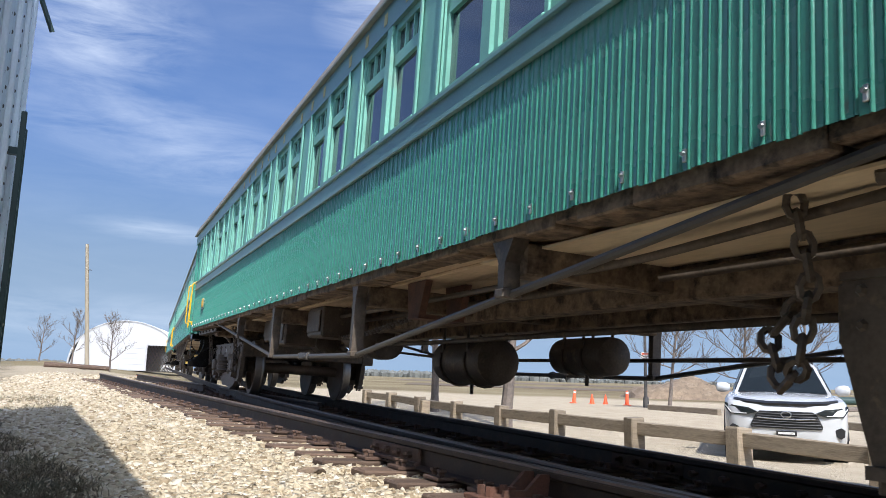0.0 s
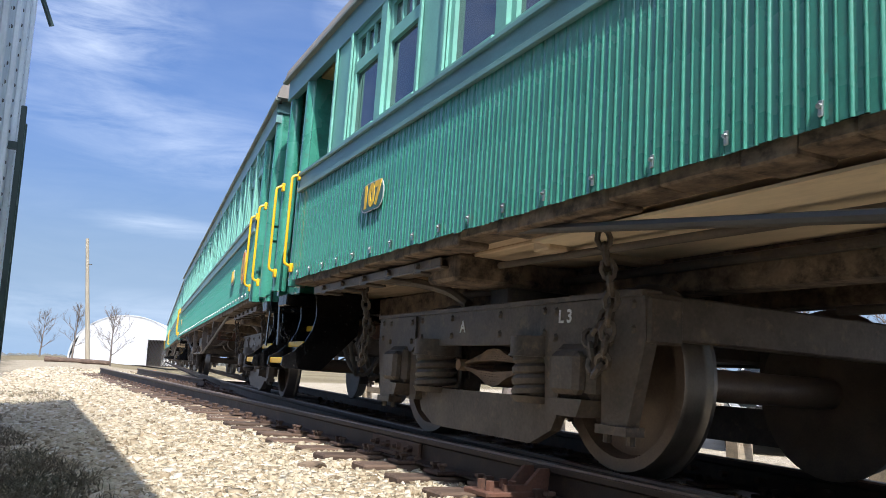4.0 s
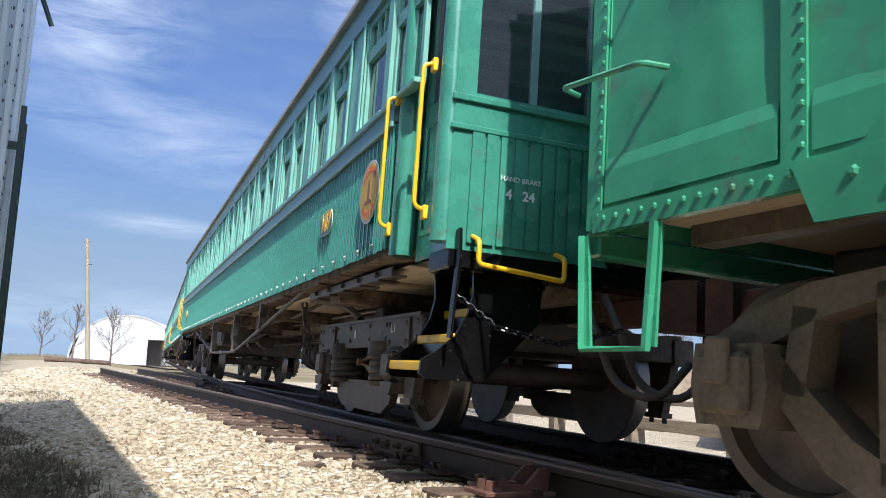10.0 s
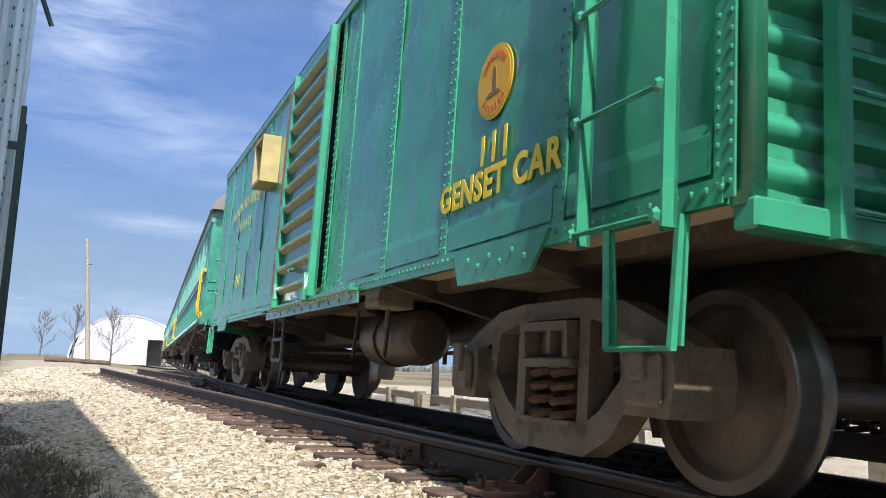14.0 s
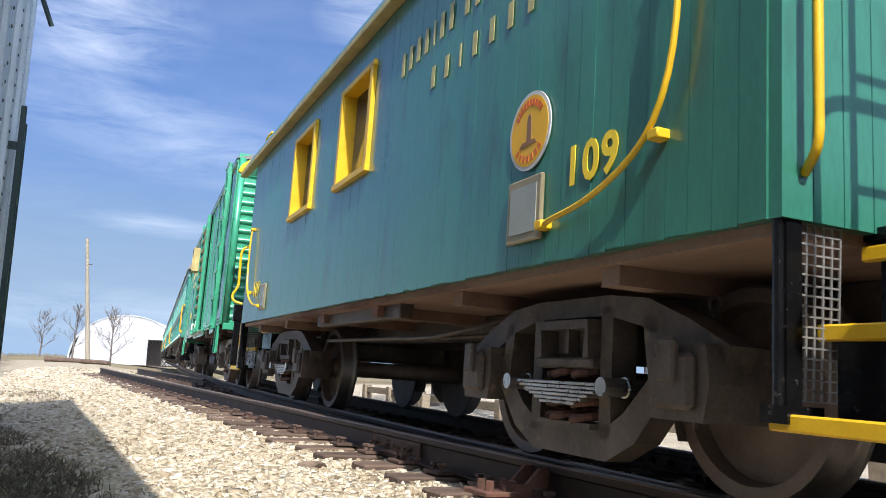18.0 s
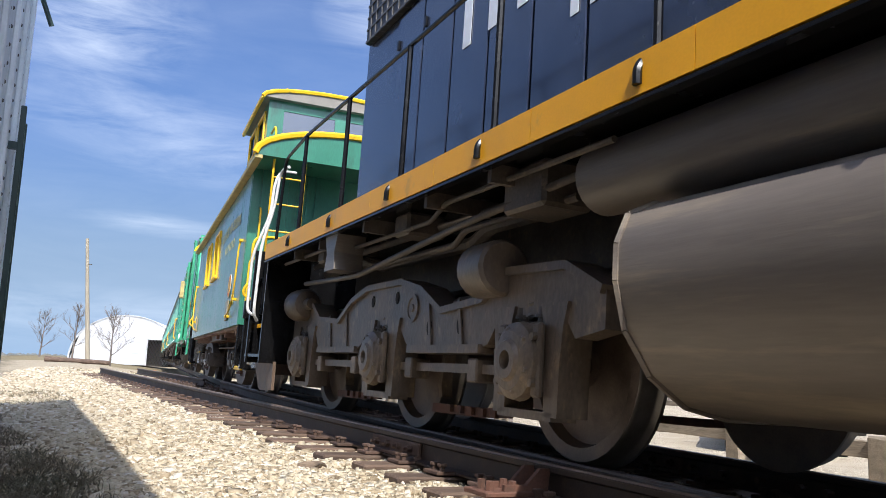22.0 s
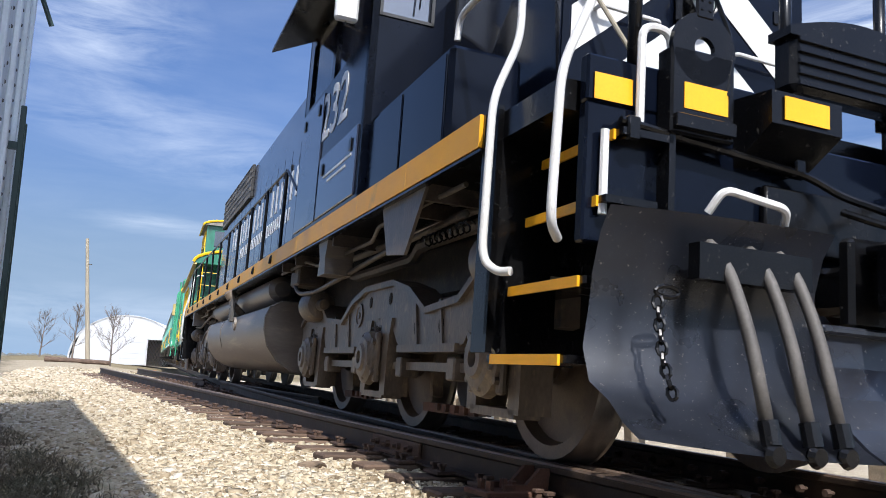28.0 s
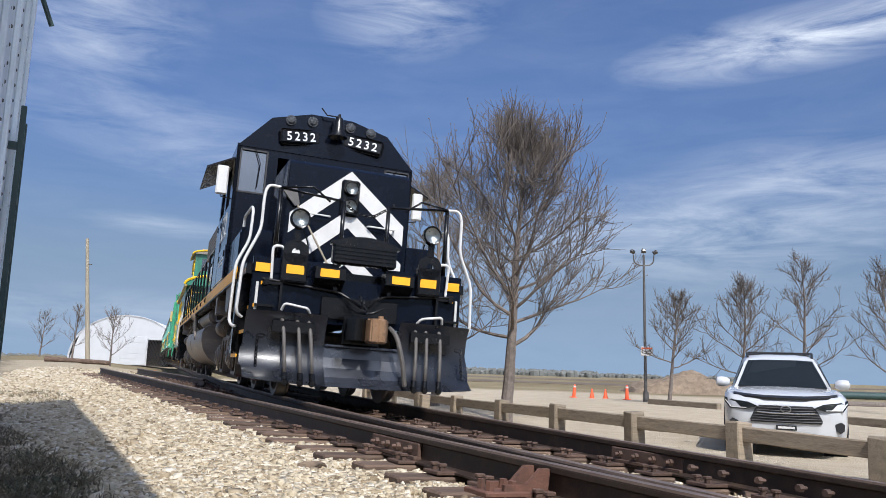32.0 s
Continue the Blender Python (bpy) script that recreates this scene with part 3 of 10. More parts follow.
        for x in axles:
            # bolted pedestal plate over each journal
            bm = new_bm()
            prism(bm, [(x - 0.24, 0.80), (x + 0.24, 0.80), (x + 0.25, 0.60), (x + 0.20, 0.56), (x - 0.20, 0.56), (x - 0.25, 0.60)], "y", min(y + 0.036 * s, y + 0.052 * s), max(y + 0.036 * s, y + 0.052 * s))
            rivets(bm, [(x + dx, y + 0.052 * s, z) for dx in (-0.19, 0.19) for z in (0.63, 0.76)], 0.024, (0, s, 0))
            part("pedestal_plate", fixed(bm), GRIME, truck, "bolted plate over the journal box")
        if s > 0:
            lettering("truck_letter", letter, 0.10, LETTER_WHITE, truck, pose(0.15, y + 0.038, 0.71) @ NEAR, bold=0.002, label="white stencilled letter")
            lettering("truck_letter", "L 1" if letter == "B" else "L 3", 0.09, LETTER_WHITE, truck, pose(-0.96, y + 0.054, 0.73) @ NEAR, bold=0.002)
    return truck


def freight_truck(car, u, mat=FREIGHT):
    """Cast side frame freight truck with a coil spring nest."""
    bm = new_bm()
    box(bm, -0.20, 0.20, -1.05, 1.05, 0.52, 0.74, 0.03)
    cyl(bm, (0, 0, 0.74), (0, 0, 0.9), 0.2, seg=18)
    truck = part("truck", bm, mat, car, "rusty black cast four-wheel freight truck")
    truck.location = (u, 0, 0)
    axles, r = (-0.84, 0.84), 0.42
    for x in axles:
        wheelset(truck, x, r)
    brake_shoes(truck, axles, r)
    for s in (1, -1):
        y0, y1 = (0.96 * s, 1.09 * s) if s > 0 else (1.09 * s, 0.96 * s)
        bm = new_bm()
        strip(bm, [(-1.02, 0.53), (-0.80, 0.62), (-0.55, 0.72), (-0.3, 0.76), (0.3, 0.76), (0.55, 0.72), (0.80, 0.62), (1.02, 0.53)], [0.10, 0.13, 0.12, 0.09, 0.09, 0.12, 0.13, 0.10], y0, y1)
        strip(bm, [(-0.72, 0.50), (-0.60, 0.38), (-0.46, 0.24), (-0.30, 0.16), (0.30, 0.16), (0.46, 0.24), (0.60, 0.38), (0.72, 0.50)], [0.12, 0.12, 0.14, 0.14, 0.14, 0.14, 0.12, 0.12], y0, y1)
        for x in (-0.29, 0.29):
            strip(bm, [(x, 0.18), (x, 0.76)], 0.085, y0, y1)
        for x in (-0.62, 0.62):
            strip(bm, [(x * 1.02, 0.42), (x * 0.94, 0.70)], 0.09, y0 + 0.02 * s * 0, y1)
        part("side_frame", fixed(bm), mat, truck, "cast steel side frame")
        ym = 1.03 * s
        for k, (x, dy) in enumerate(((-0.13, 0.03), (0.04, 0.03), (0.18, -0.03))):
            bm = new_bm()
            coil(bm, (x, ym + dy * s, 0.24), 0.072, 0.24, 3.6, 0.02)
            part("coil_spring", bm, RUST if mat is not BLACK else DUSTY, truck, "rusty coil spring")
        bm = new_bm()
        box(bm, -0.24, 0.24, min(ym - 0.1, ym + 0.1), max(ym - 0.1, ym + 0.1), 0.48, 0.53, 0.01)
        strip(bm, [(-0.2, 0.53), (-0.2, 0.68), (0.2, 0.68), (0.2, 0.53)], 0.045, ym - 0.09, ym + 0.11)
        strip(bm, [(0.0, 0.55), (0.0, 0.68)], 0.03, ym - 0.08, ym + 0.08)
        box(bm, -0.24, 0.24, ym - 0.1, ym + 0.1, 0.215, 0.24)
        part("bolster_end", fixed(bm), mat, truck)
        for x in axles:
            bm = new_bm()
            yy0, yy1 = sorted((0.86 * s, 1.16 * s))
            prism(bm, [(x - 0.15, 0.58), (x + 0.15, 0.58), (x + 0.17, 0.44), (x + 0.14, 0.30), (x - 0.14, 0.30), (x - 0.17, 0.44)], "y", yy0, yy1)
            ya, yb = sorted((1.15 * s, 1.20 * s))
            box(bm, x - 0.11, x + 0.11, ya, yb, 0.34, 0.55, 0.02)
            box(bm, x - 0.05, x + 0.05, sorted((1.19 * s, 1.225 * s))[0], sorted((1.19 * s, 1.225 * s))[1], 0.44, 0.60, 0.01)
            part("journal_box", fixed(bm), mat, truck)
    return truck


def loco_truck(car, u, flip):
    """Six-wheel locomotive truck: deep cast frame, roller bearing boxes, brake rigging."""
    bm = new_bm()
    box(bm, -1.3, 1.3, -0.5, 0.5, 0.62, 0.95, 0.05)
    for x in (-1.15, 1.15):
        box(bm, x - 0.16, x + 0.16, -1.05, 1.05, 0.66, 0.92, 0.03)
    truck = part("truck", bm, DUSTY, car, "dusty brown six-wheel locomotive truck")
    truck.location = (u, 0, 0)
    axles, r = (-2.11, 0.0, 2.11), 0.508
    for x in axles:
        wheelset(truck, x, r)
    for s in (1, -1):
        y0, y1 = sorted((1.0 * s, 1.13 * s))
        ya, yb = sorted((0.96 * s, 1.16 * s))
        bm = new_bm()
        up = [(-2.75, 0.84), (-2.45, 0.98), (-1.85, 1.0), (-1.60, 0.86), (-1.05, 0.82), (-0.72, 0.98), (-0.35, 1.06), (0.35, 1.06), (0.72, 0.98), (1.05, 0.82), (1.60, 0.86), (1.85, 1.0), (2.45, 0.98), (2.75, 0.84)]
        low = [(2.75, 0.66), (2.52, 0.62), (2.42, 0.74), (1.78, 0.74), (1.66, 0.60), (1.5, 0.56), (0.6, 0.56), (0.46, 0.62), (0.30, 0.76), (-0.30, 0.76), (-0.46, 0.62), (-0.6, 0.56), (-1.5, 0.56), (-1.66, 0.60), (-1.78, 0.74), (-2.42, 0.74), (-2.52, 0.62), (-2.75, 0.66)]
        prism(bm, up + low, "y", y0, y1)
        for seg_ in ([(-1.6, 0.575), (-0.55, 0.575)], [(0.55, 0.575), (1.6, 0.575)]):
            strip(bm, seg_, 0.05, ya, yb)
        strip(bm, up, 0.045, ya, yb)
        part("side_frame", fixed(bm), DUSTY, truck, "deep cast side frame, its oval holes drawn as dark discs")
        # oval holes not cut: near-black discs paint their shade on the frame
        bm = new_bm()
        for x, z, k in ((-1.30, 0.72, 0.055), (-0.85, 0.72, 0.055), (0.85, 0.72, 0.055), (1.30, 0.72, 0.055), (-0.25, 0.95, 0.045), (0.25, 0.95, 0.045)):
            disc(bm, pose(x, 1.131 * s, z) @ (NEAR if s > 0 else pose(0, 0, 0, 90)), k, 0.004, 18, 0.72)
        part("frame_hole", bm, INSIDE, truck, "near-black oval disc painting the shade of a hole")
        for x in axles:
            bm = new_bm()
            q0, q1 = sorted((0.92 * s, 1.17 * s))
            box(bm, x - 0.20, x + 0.20, q0, q1, 0.36, 0.70, 0.04)
            lathe(bm, [(0.0, 0.04), (0.045, 0.04), (0.05, 0.105), (0.095, 0.105), (0.11, 0.085), (0.15, 0.08), (0.17, 0.06), (0.195, 0.05), (0.205, 0.0)], (x, 1.17 * s, r), (0, s, 0), 28)
            rivets(bm, [(x + 0.155 * math.cos(a), 1.235 * s, r + 0.155 * math.sin(a)) for a in [math.pi * k / 3 + 0.3 for k in range(6)]], 0.022, (0, s, 0))
            for dx in (-0.25, 0.25):
                prism(bm, [(x + dx - 0.12, 0.80), (x + dx + 0.12, 0.80), (x + dx + 0.085, 0.68), (x + dx + 0.065, 0.50), (x + dx + 0.06, 0.24), (x + dx - 0.06, 0.24), (x + dx - 0.065, 0.50), (x + dx - 0.085, 0.68)], "y", q0 + 0.05, q1 - 0.02)
            box(bm, x - 0.26, x + 0.26, q0 + 0.08, q1 - 0.02, 0.22, 0.265)
            coil(bm, (x, 1.05 * s, 0.68), 0.07, 0.14, 2.5, 0.018)
            box_part = part("journal_box", fixed(bm), DUSTY, truck, "roller bearing box", smooth=True)
            bm = new_bm()
            for dx in (-0.17, 0.17):
                box(bm, x + dx - 0.035, x + dx + 0.035, min(1.16 * s, 1.20 * s), max(1.16 * s, 1.20 * s), 0.33, 0.70, 0.012)
                for z in (0.40, 0.63):
                    cyl(bm, (x + dx, 1.19 * s, z), (x + dx, 1.225 * s, z), 0.022, seg=6)
            part("bearing_bolt", bm, DUSTY, box_part)
            bm = new_bm()
            for q in (-0.10, 0.10):
                cyl(bm, (x + q, 1.06 * s, 0.70), (x + q, 1.06 * s, 0.79), 0.075, seg=14)
                cyl(bm, (x + q, 1.06 * s, 0.735), (x + q, 1.06 * s, 0.75), 0.088, seg=14)
            part("spring_pack", bm, GRIME, truck, "short coil spring pack over the bearing", smooth=True)
        for x in (-1.30, -0.85, 0.85, 1.30):
            bm = new_bm()
            strip(bm, [(x - 0.05, 0.60), (x + 0.02, 0.88)], 0.03, min(1.13 * s, 1.145 * s), max(1.13 * s, 1.145 * s))
            part("frame_rib", fixed(bm), DUSTY, truck)
        bm = new_bm()
        lathe(bm, [(0.10, 0.0), (0.10, 0.012), (0.075, 0.012), (0.07, 0.004), (0.03, 0.004), (0.025, 0.014), (0.0, 0.014)], (0.55 if not flip else -0.55, 1.13 * s, 0.86), (0, s, 0), 20)
        part("cast_boss", fixed(bm), DUSTY, truck, "round cast maker's boss", smooth=True)
        for x in (-1.05, 1.05):
            bm = new_bm()
            strip(bm, [(x - 0.85, 0.46), (x + 0.85, 0.46)], 0.055, min(1.06 * s, 1.10 * s), max(1.06 * s, 1.10 * s))
            for dx in (-0.45, 0.5):
                box(bm, x + dx - 0.06, x + dx + 0.06, min(1.0 * s, 1.14 * s), max(1.0 * s, 1.14 * s), 0.38, 0.52, 0.01)
                strip(bm, [(x + dx, 0.60), (x + dx * 1.1, 0.34), (x + dx * 1.05, 0.26)], 0.05, min(0.78 * s, 0.86 * s), max(0.78 * s, 0.86 * s))
            part("brake_rigging", fixed(bm), DUSTY, truck)
            bm = new_bm()
            strip(bm, [(x - 0.55, 0.22), (x - 0.2, 0.20), (x + 0.5, 0.19)], 0.06, min(0.9 * s, 0.93 * s), max(0.9 * s, 0.93 * s))
            for dx in (-0.4, -0.25, -0.1, 0.05, 0.2):
                box(bm, x + dx - 0.03, x + dx + 0.03, min(0.93 * s, 0.955 * s), max(0.93 * s, 0.955 * s), 0.18, 0.225)
            part("brake_rod", fixed(bm), RUST, truck)
        for x in (-2.55, 2.4) if not flip else (2.55, -2.05):
            bm = new_bm()
            lathe(bm, [(0.0, -0.02), (0.14, -0.02), (0.16, 0.0), (0.16, 0.26), (0.13, 0.32), (0.06, 0.34), (0.05, 0.46), (0.0, 0.46)], (x + (0.2 if x < 0 else -0.2), 1.16 * s, 1.02), (1 if x < 0 else -1, 0, 0), 20)
            part("brake_cylinder", fixed(bm), DUSTY, truck, "dusty brake cylinder", smooth=True)
    return truck


def sealed_beam(parent, at, r, name, label):
    """A lamp facing the tail: black housing and rim, bright faceted bowl, clear front."""
    x, y, z = at
    bm = new_bm()
    lathe(bm, [(0.0, -0.05), (r * 0.7, -0.05), (r * 1.18, -0.01), (r * 1.22, 0.06), (r * 1.12, 0.075), (r * 1.0, 0.07), (r * 0.97, 0.05)], (x, y, z), (-1, 0, 0), 28)
    lamp = part(name, fixed(bm), BLACK, parent, label, smooth=True)
    bm = new_bm()
    lathe(bm, [(0.0, 0.012), (r * 0.18, 0.014), (r * 0.5, 0.024), (r * 0.8, 0.042), (r * 0.99, 0.058)], (x, y, z), (-1, 0, 0), 14)
    part("reflector_bowl", fixed(bm), CHROME, lamp, "bright faceted reflector")
    bm = new_bm()
    lathe(bm, [(0.0, 0.074), (r * 0.6, 0.068), (r * 0.99, 0.058)], (x, y, z), (-1, 0, 0), 28)
    part("lens", fixed(bm), CLEAR, lamp, "clear lamp glass", smooth=True).visible_shadow = False
    return lamp


def coupler(car, u, d):
    bm = new_bm()
    box(bm, min(u, u - 0.7 * d), max(u, u - 0.7 * d), -0.09, 0.09, 0.78, 0.95, 0.02)
    prism(bm, [(u, -0.2), (u + 0.16 * d, -0.2), (u + 0.22 * d, -0.08), (u + 0.12 * d, -0.02), (u + 0.2 * d, 0.1), (u + 0.1 * d, 0.2), (u - 0.05 * d, 0.16)], "z", 0.72, 1.0)
    part("coupler", fixed(bm), RUST, car, "rusty knuckle coupler")


def hose(bm, pts, r=0.022):
    return tube(bm, pts, r, 8, 0.12)

# ---- ground ----
FWD = (-math.sin(radians(28)), math.cos(radians(28)))   # along the straight track
OUT = (math.cos(radians(28)), math.sin(radians(28)))    # to its right
SIDE0 = OUT[0] * -0.06 + OUT[1] * 5.48                  # where its left rail lies


def along(x, y):
    return x * FWD[0] + y * FWD[1]


def across(x, y):
    """Metres to the right of the straight track's left rail."""
    return x * OUT[0] + y * OUT[1] - SIDE0


def smooth(u):
    u = min(max(u, 0), 1)
    return u * u * (3 - 2 * u)


PLANE_UP, PLANE_AT = PLANE.to_3x3() @ Vector((0, 0, 1)), PLANE.translation


def plane_z(x, y):
    """Height of the track's canted plane."""
    return PLANE_AT.z - (PLANE_UP.x * (x - PLANE_AT.x) + PLANE_UP.y * (y - PLANE_AT.y)) / PLANE_UP.z


def ground_z(x, y):
    c, d = across(x, y), along(x, y)
    bed = plane_z(x, y) - 0.232
    low = -0.33 + 0.035 * math.sin(x * 0.9 + 1.3) * math.sin(y * 0.7)
    low += 0.30 * smooth((d - 22) / 30)                              # the lot rises towards the road crossing
    z = bed + (low - bed) * smooth((-c - 0.75) / 2.6)
    width = 3.0 + 2.0 * smooth(-d / 10)
    z += (-0.67 - 0.02 * math.sin(x * 0.5) - 0.14 * smooth((c - 6.2) / 3) * (1 - smooth((d - 14) / 8)) - z) * smooth((c - width) / 1.6)   # shoulder falls to the car park
    far = math.hypot(x, y)
    z += (-0.25 - z) * smooth((far - 110) / 200) * smooth(-(c + 2) / 20)
    z += (-0.75 - z) * smooth((far - 110) / 300) * (1 - smooth(-(c + 2) / 20))
    return z


def ground_sheet():
    def axis(fine0, fine1, step, reach):
        vals, v, s = [], fine0, step
        v = fine0
        while v < fine1:
            vals.append(v)
            v += step
        s = step
        while v < reach:
            vals.append(v)
            s *= 1.25
            v += s
        vals.append(reach)
        low, v, s = [], fine0, step
        while v > -reach:
            s *= 1.25
            v -= s
            low.append(max(v, -reach))
        return low[::-1] + vals

    xs, ys = axis(-9, 8, 0.25, 2600), axis(-2, 24, 0.25, 2600)
    verts = [(x, y, ground_z(x, y)) for y in ys for x in xs]
    w = len(xs)
    faces = [(j * w + i, j * w + i + 1, (j + 1) * w + i + 1, (j + 1) * w + i) for j in range(len(ys) - 1) for i in range(w - 1)]
    me = bpy.data.meshes.new("ground")
    me.from_pydata(verts, [], faces)
    me.shade_smooth()
    ob = new("ground", me)
    m = bpy.data.materials.new("gravel_dirt_and_dry_field")
    m.use_nodes = True
    n, l = m.node_tree.nodes, m.node_tree.links
    b = n["Principled BSDF"]
    b.inputs["Roughness"].default_value = 0.95
    b.inputs["Specular IOR Level"].default_value = 0.15
    tex = n.new("ShaderNodeTexCoord")

    def noise_node(scale, detail=6, rough=0.6):
        k = n.new("ShaderNodeTexNoise")
        k.inputs["Scale"].default_value, k.inputs["Detail"].default_value, k.inputs["Roughness"].default_value = scale, detail, rough
        l.new(tex.outputs["Object"], k.inputs["Vector"])
        return k

    def ramp(src, stops):
        r = n.new("ShaderNodeValToRGB")
        while len(r.color_ramp.elements) < len(stops):
            r.color_ramp.elements.new(0.5)
        for e, (p, c) in zip(r.color_ramp.elements, stops):
            e.position, e.color = p, (*c, 1)
        l.new(src, r.inputs["Fac"])
        return r.outputs["Color"]

    def mix(f, a, b2):
        k = n.new("ShaderNodeMix")
        k.data_type = "RGBA"
        l.new(f, k.inputs["Factor"])
        l.new(a, k.inputs["A"])
        l.new(b2, k.inputs["B"])
        return k.outputs["Result"]

    vor = n.new("ShaderNodeTexVoronoi")
    vor.inputs["Scale"].default_value = 22
    l.new(tex.outputs["Object"], vor.inputs["Vector"])
    gravel = mix(noise_node(4).outputs["Fac"], ramp(vor.outputs["Color"], ((0.0, (0.27, 0.22, 0.15)), (1.0, (0.50, 0.43, 0.32)))),
                 ramp(noise_node(30).outputs["Fac"], ((0.3, (0.31, 0.25, 0.175)), (0.7, (0.49, 0.42, 0.31)))))
    sand = ramp(noise_node(1.3, 9, 0.7).outputs["Fac"], ((0.3, (0.38, 0.315, 0.225)), (0.7, (0.49, 0.42, 0.315))))
    field = ramp(noise_node(0.045, 9, 0.7).outputs["Fac"], ((0.35, (0.15, 0.115, 0.07)), (0.5, (0.22, 0.18, 0.105)), (0.65, (0.28, 0.235, 0.15))))
    sep = n.new("ShaderNodeSeparateXYZ")
    l.new(tex.outputs["Object"], sep.inputs[0])

    def lin(a, bb, c, lo, hi):
        """0..1 as a*x + b*y + c rises from lo to hi, with a ragged edge."""
        m1 = n.new("ShaderNodeMath")
        m1.operation = "MULTIPLY_ADD"
        m1.inputs[1].default_value, m1.inputs[2].default_value = a, c
        l.new(sep.outputs["X"], m1.inputs[0])
        m2 = n.new("ShaderNodeMath")
        m2.operation = "MULTIPLY_ADD"
        m2.inputs[1].default_value = bb
        l.new(sep.outputs["Y"], m2.inputs[0])
        l.new(m1.outputs[0], m2.inputs[2])
        m3 = n.new("ShaderNodeMath")
        m3.operation = "MULTIPLY_ADD"
        m3.inputs[1].default_value = (hi - lo) * 0.8
        nn = noise_node(0.35)
        l.new(nn.outputs["Fac"], m3.inputs[0])
        l.new(m2.outputs[0], m3.inputs[2])
        r = n.new("ShaderNodeMapRange")
        r.inputs["From Min"].default_value, r.inputs["From Max"].default_value = lo + (hi - lo) * 0.4, hi + (hi - lo) * 0.4
        l.new(m3.outputs[0], r.inputs["Value"])
        return r.outputs["Result"]

    park = lin(OUT[0], OUT[1], -SIDE0, 2.6, 3.8)
    col = mix(park, gravel, sand)
    verge_a = lin(OUT[0] * 0.985 + 0.08, OUT[1] * 0.985 - 0.0, -SIDE0, 17, 19)
    far_right = lin(0.25, 0.97, 0, 50, 56)
    col = mix(far_right, col, field)
    dn = noise_node(9, 8, 0.7)
    grass = ramp(dn.outputs["Fac"], ((0.35, (0.07, 0.06, 0.036)), (0.6, (0.26, 0.22, 0.15))))
    left = lin(-OUT[0], -OUT[1], SIDE0, 1.9, 2.9)
    patch = n.new("ShaderNodeMath")
    patch.operation = "MULTIPLY"
    pr = n.new("ShaderNodeMapRange")
    pr.inputs["From Min"].default_value, pr.inputs["From Max"].default_value = 0.42, 0.58
    l.new(noise_node(1.1, 5).outputs["Fac"], pr.inputs["Value"])
    l.new(left, patch.inputs[0])
    l.new(pr.outputs["Result"], patch.inputs[1])
    col = mix(patch.outputs[0], col, grass)
    l.new(col, b.inputs["Base Color"])
    bp = n.new("ShaderNodeBump")
    bp.inputs["Strength"].default_value, bp.inputs["Distance"].default_value = 0.9, 0.03
    add = n.new("ShaderNodeMath")
    l.new(vor.outputs["Distance"], add.inputs[0])
    l.new(noise_node(60, 4).outputs["Fac"], add.inputs[1])
    l.new(add.outputs[0], bp.inputs["Height"])
    l.new(bp.outputs["Normal"], b.inputs["Normal"])
    me.materials.append(m)
    tagged(ob, "pale limestone gravel, sandy lot and dry brown fields", "ground", kind="structure")


ground_sheet()


# ---- railway track: a turnout of two tracks ----
RAIL_OUTLINE = ((-0.07, -0.172), (0.07, -0.172), (0.07, -0.160), (0.012, -0.145), (0.009, -0.05), (0.035, -0.036), (0.036, -0.008),
                (0.024, 0.0), (-0.024, 0.0), (-0.036, -0.008), (-0.035, -0.036), (-0.009, -0.05), (-0.012, -0.145), (-0.07, -0.160))


def sweep_rail(parent, line, label):
    """line: (x, y, heading) rows in the track plane, at the middle of the rail head."""
    for name, lo, hi, mat in (("rail", 0, 14, RAIL), ("rail_head", 0, 0, RAIL_HEAD)):
        bm = new_bm()
        if name == "rail":
            rings = [[bm.verts.new(PLANE @ Vector((x + math.cos(a) * p, y + math.sin(a) * p, z))) for p, z in RAIL_OUTLINE] for x, y, a in line]
            for q, r in zip(rings, rings[1:]):
                for k in range(14):
                    bm.faces.new((q[k], q[(k + 1) % 14], r[(k + 1) % 14], r[k]))
            bm.faces.new(rings[0])
            bm.faces.new(rings[-1][::-1])
            rail = part("rail", fixed(bm), mat, parent, label)
        else:
            strip = ((-0.036, -0.014), (-0.030, 0.0035), (0.030, 0.0035), (0.036, -0.014))
            rings = [[bm.verts.new(PLANE @ Vector((x + math.cos(a) * p, y + math.sin(a) * p, z + 0.001))) for p, z in strip] for x, y, a in line]
            for q, r in zip(rings, rings[1:]):
                for k in range(3):
                    bm.faces.new((q[k], q[k + 1], r[k + 1], r[k]))
            part("rail_head", fixed(bm), mat, rail, "shiny worn running surface")
    return rail


track = thing("railway_track", "turnout of two rusty steel tracks on dark timber ties", "track", kind="structure")


def curve_line(b, s0, s1, step=1.0):
    rows, s = [], s0
    while s <= s1:
        x, y = centre(s)
        a = heading(s)
        rows.append((x - math.cos(a) * b, y - math.sin(a) * b, a))
        s += step
    return rows


def straight_line(c, d0, d1):
    a = radians(28)
    return [(FWD[0] * d + OUT[0] * (c + SIDE0), FWD[1] * d + OUT[1] * (c + SIDE0), a) for d in (d0, d1)]


sweep_rail(track, curve_line(0.755, -16, 170), "near rail of the curved track")
sweep_rail(track, curve_line(-0.755, -16, 170), "far rail of the curved track")
sweep_rail(track, straight_line(0.0, 0.5, 25.5), "near rail of the straight track")
sweep_rail(track, straight_line(1.51, 11.0, 17.0), "closure rail of the straight track")
sweep_rail(track, straight_line(1.51, 18.6, 29), "far rail of the straight track")

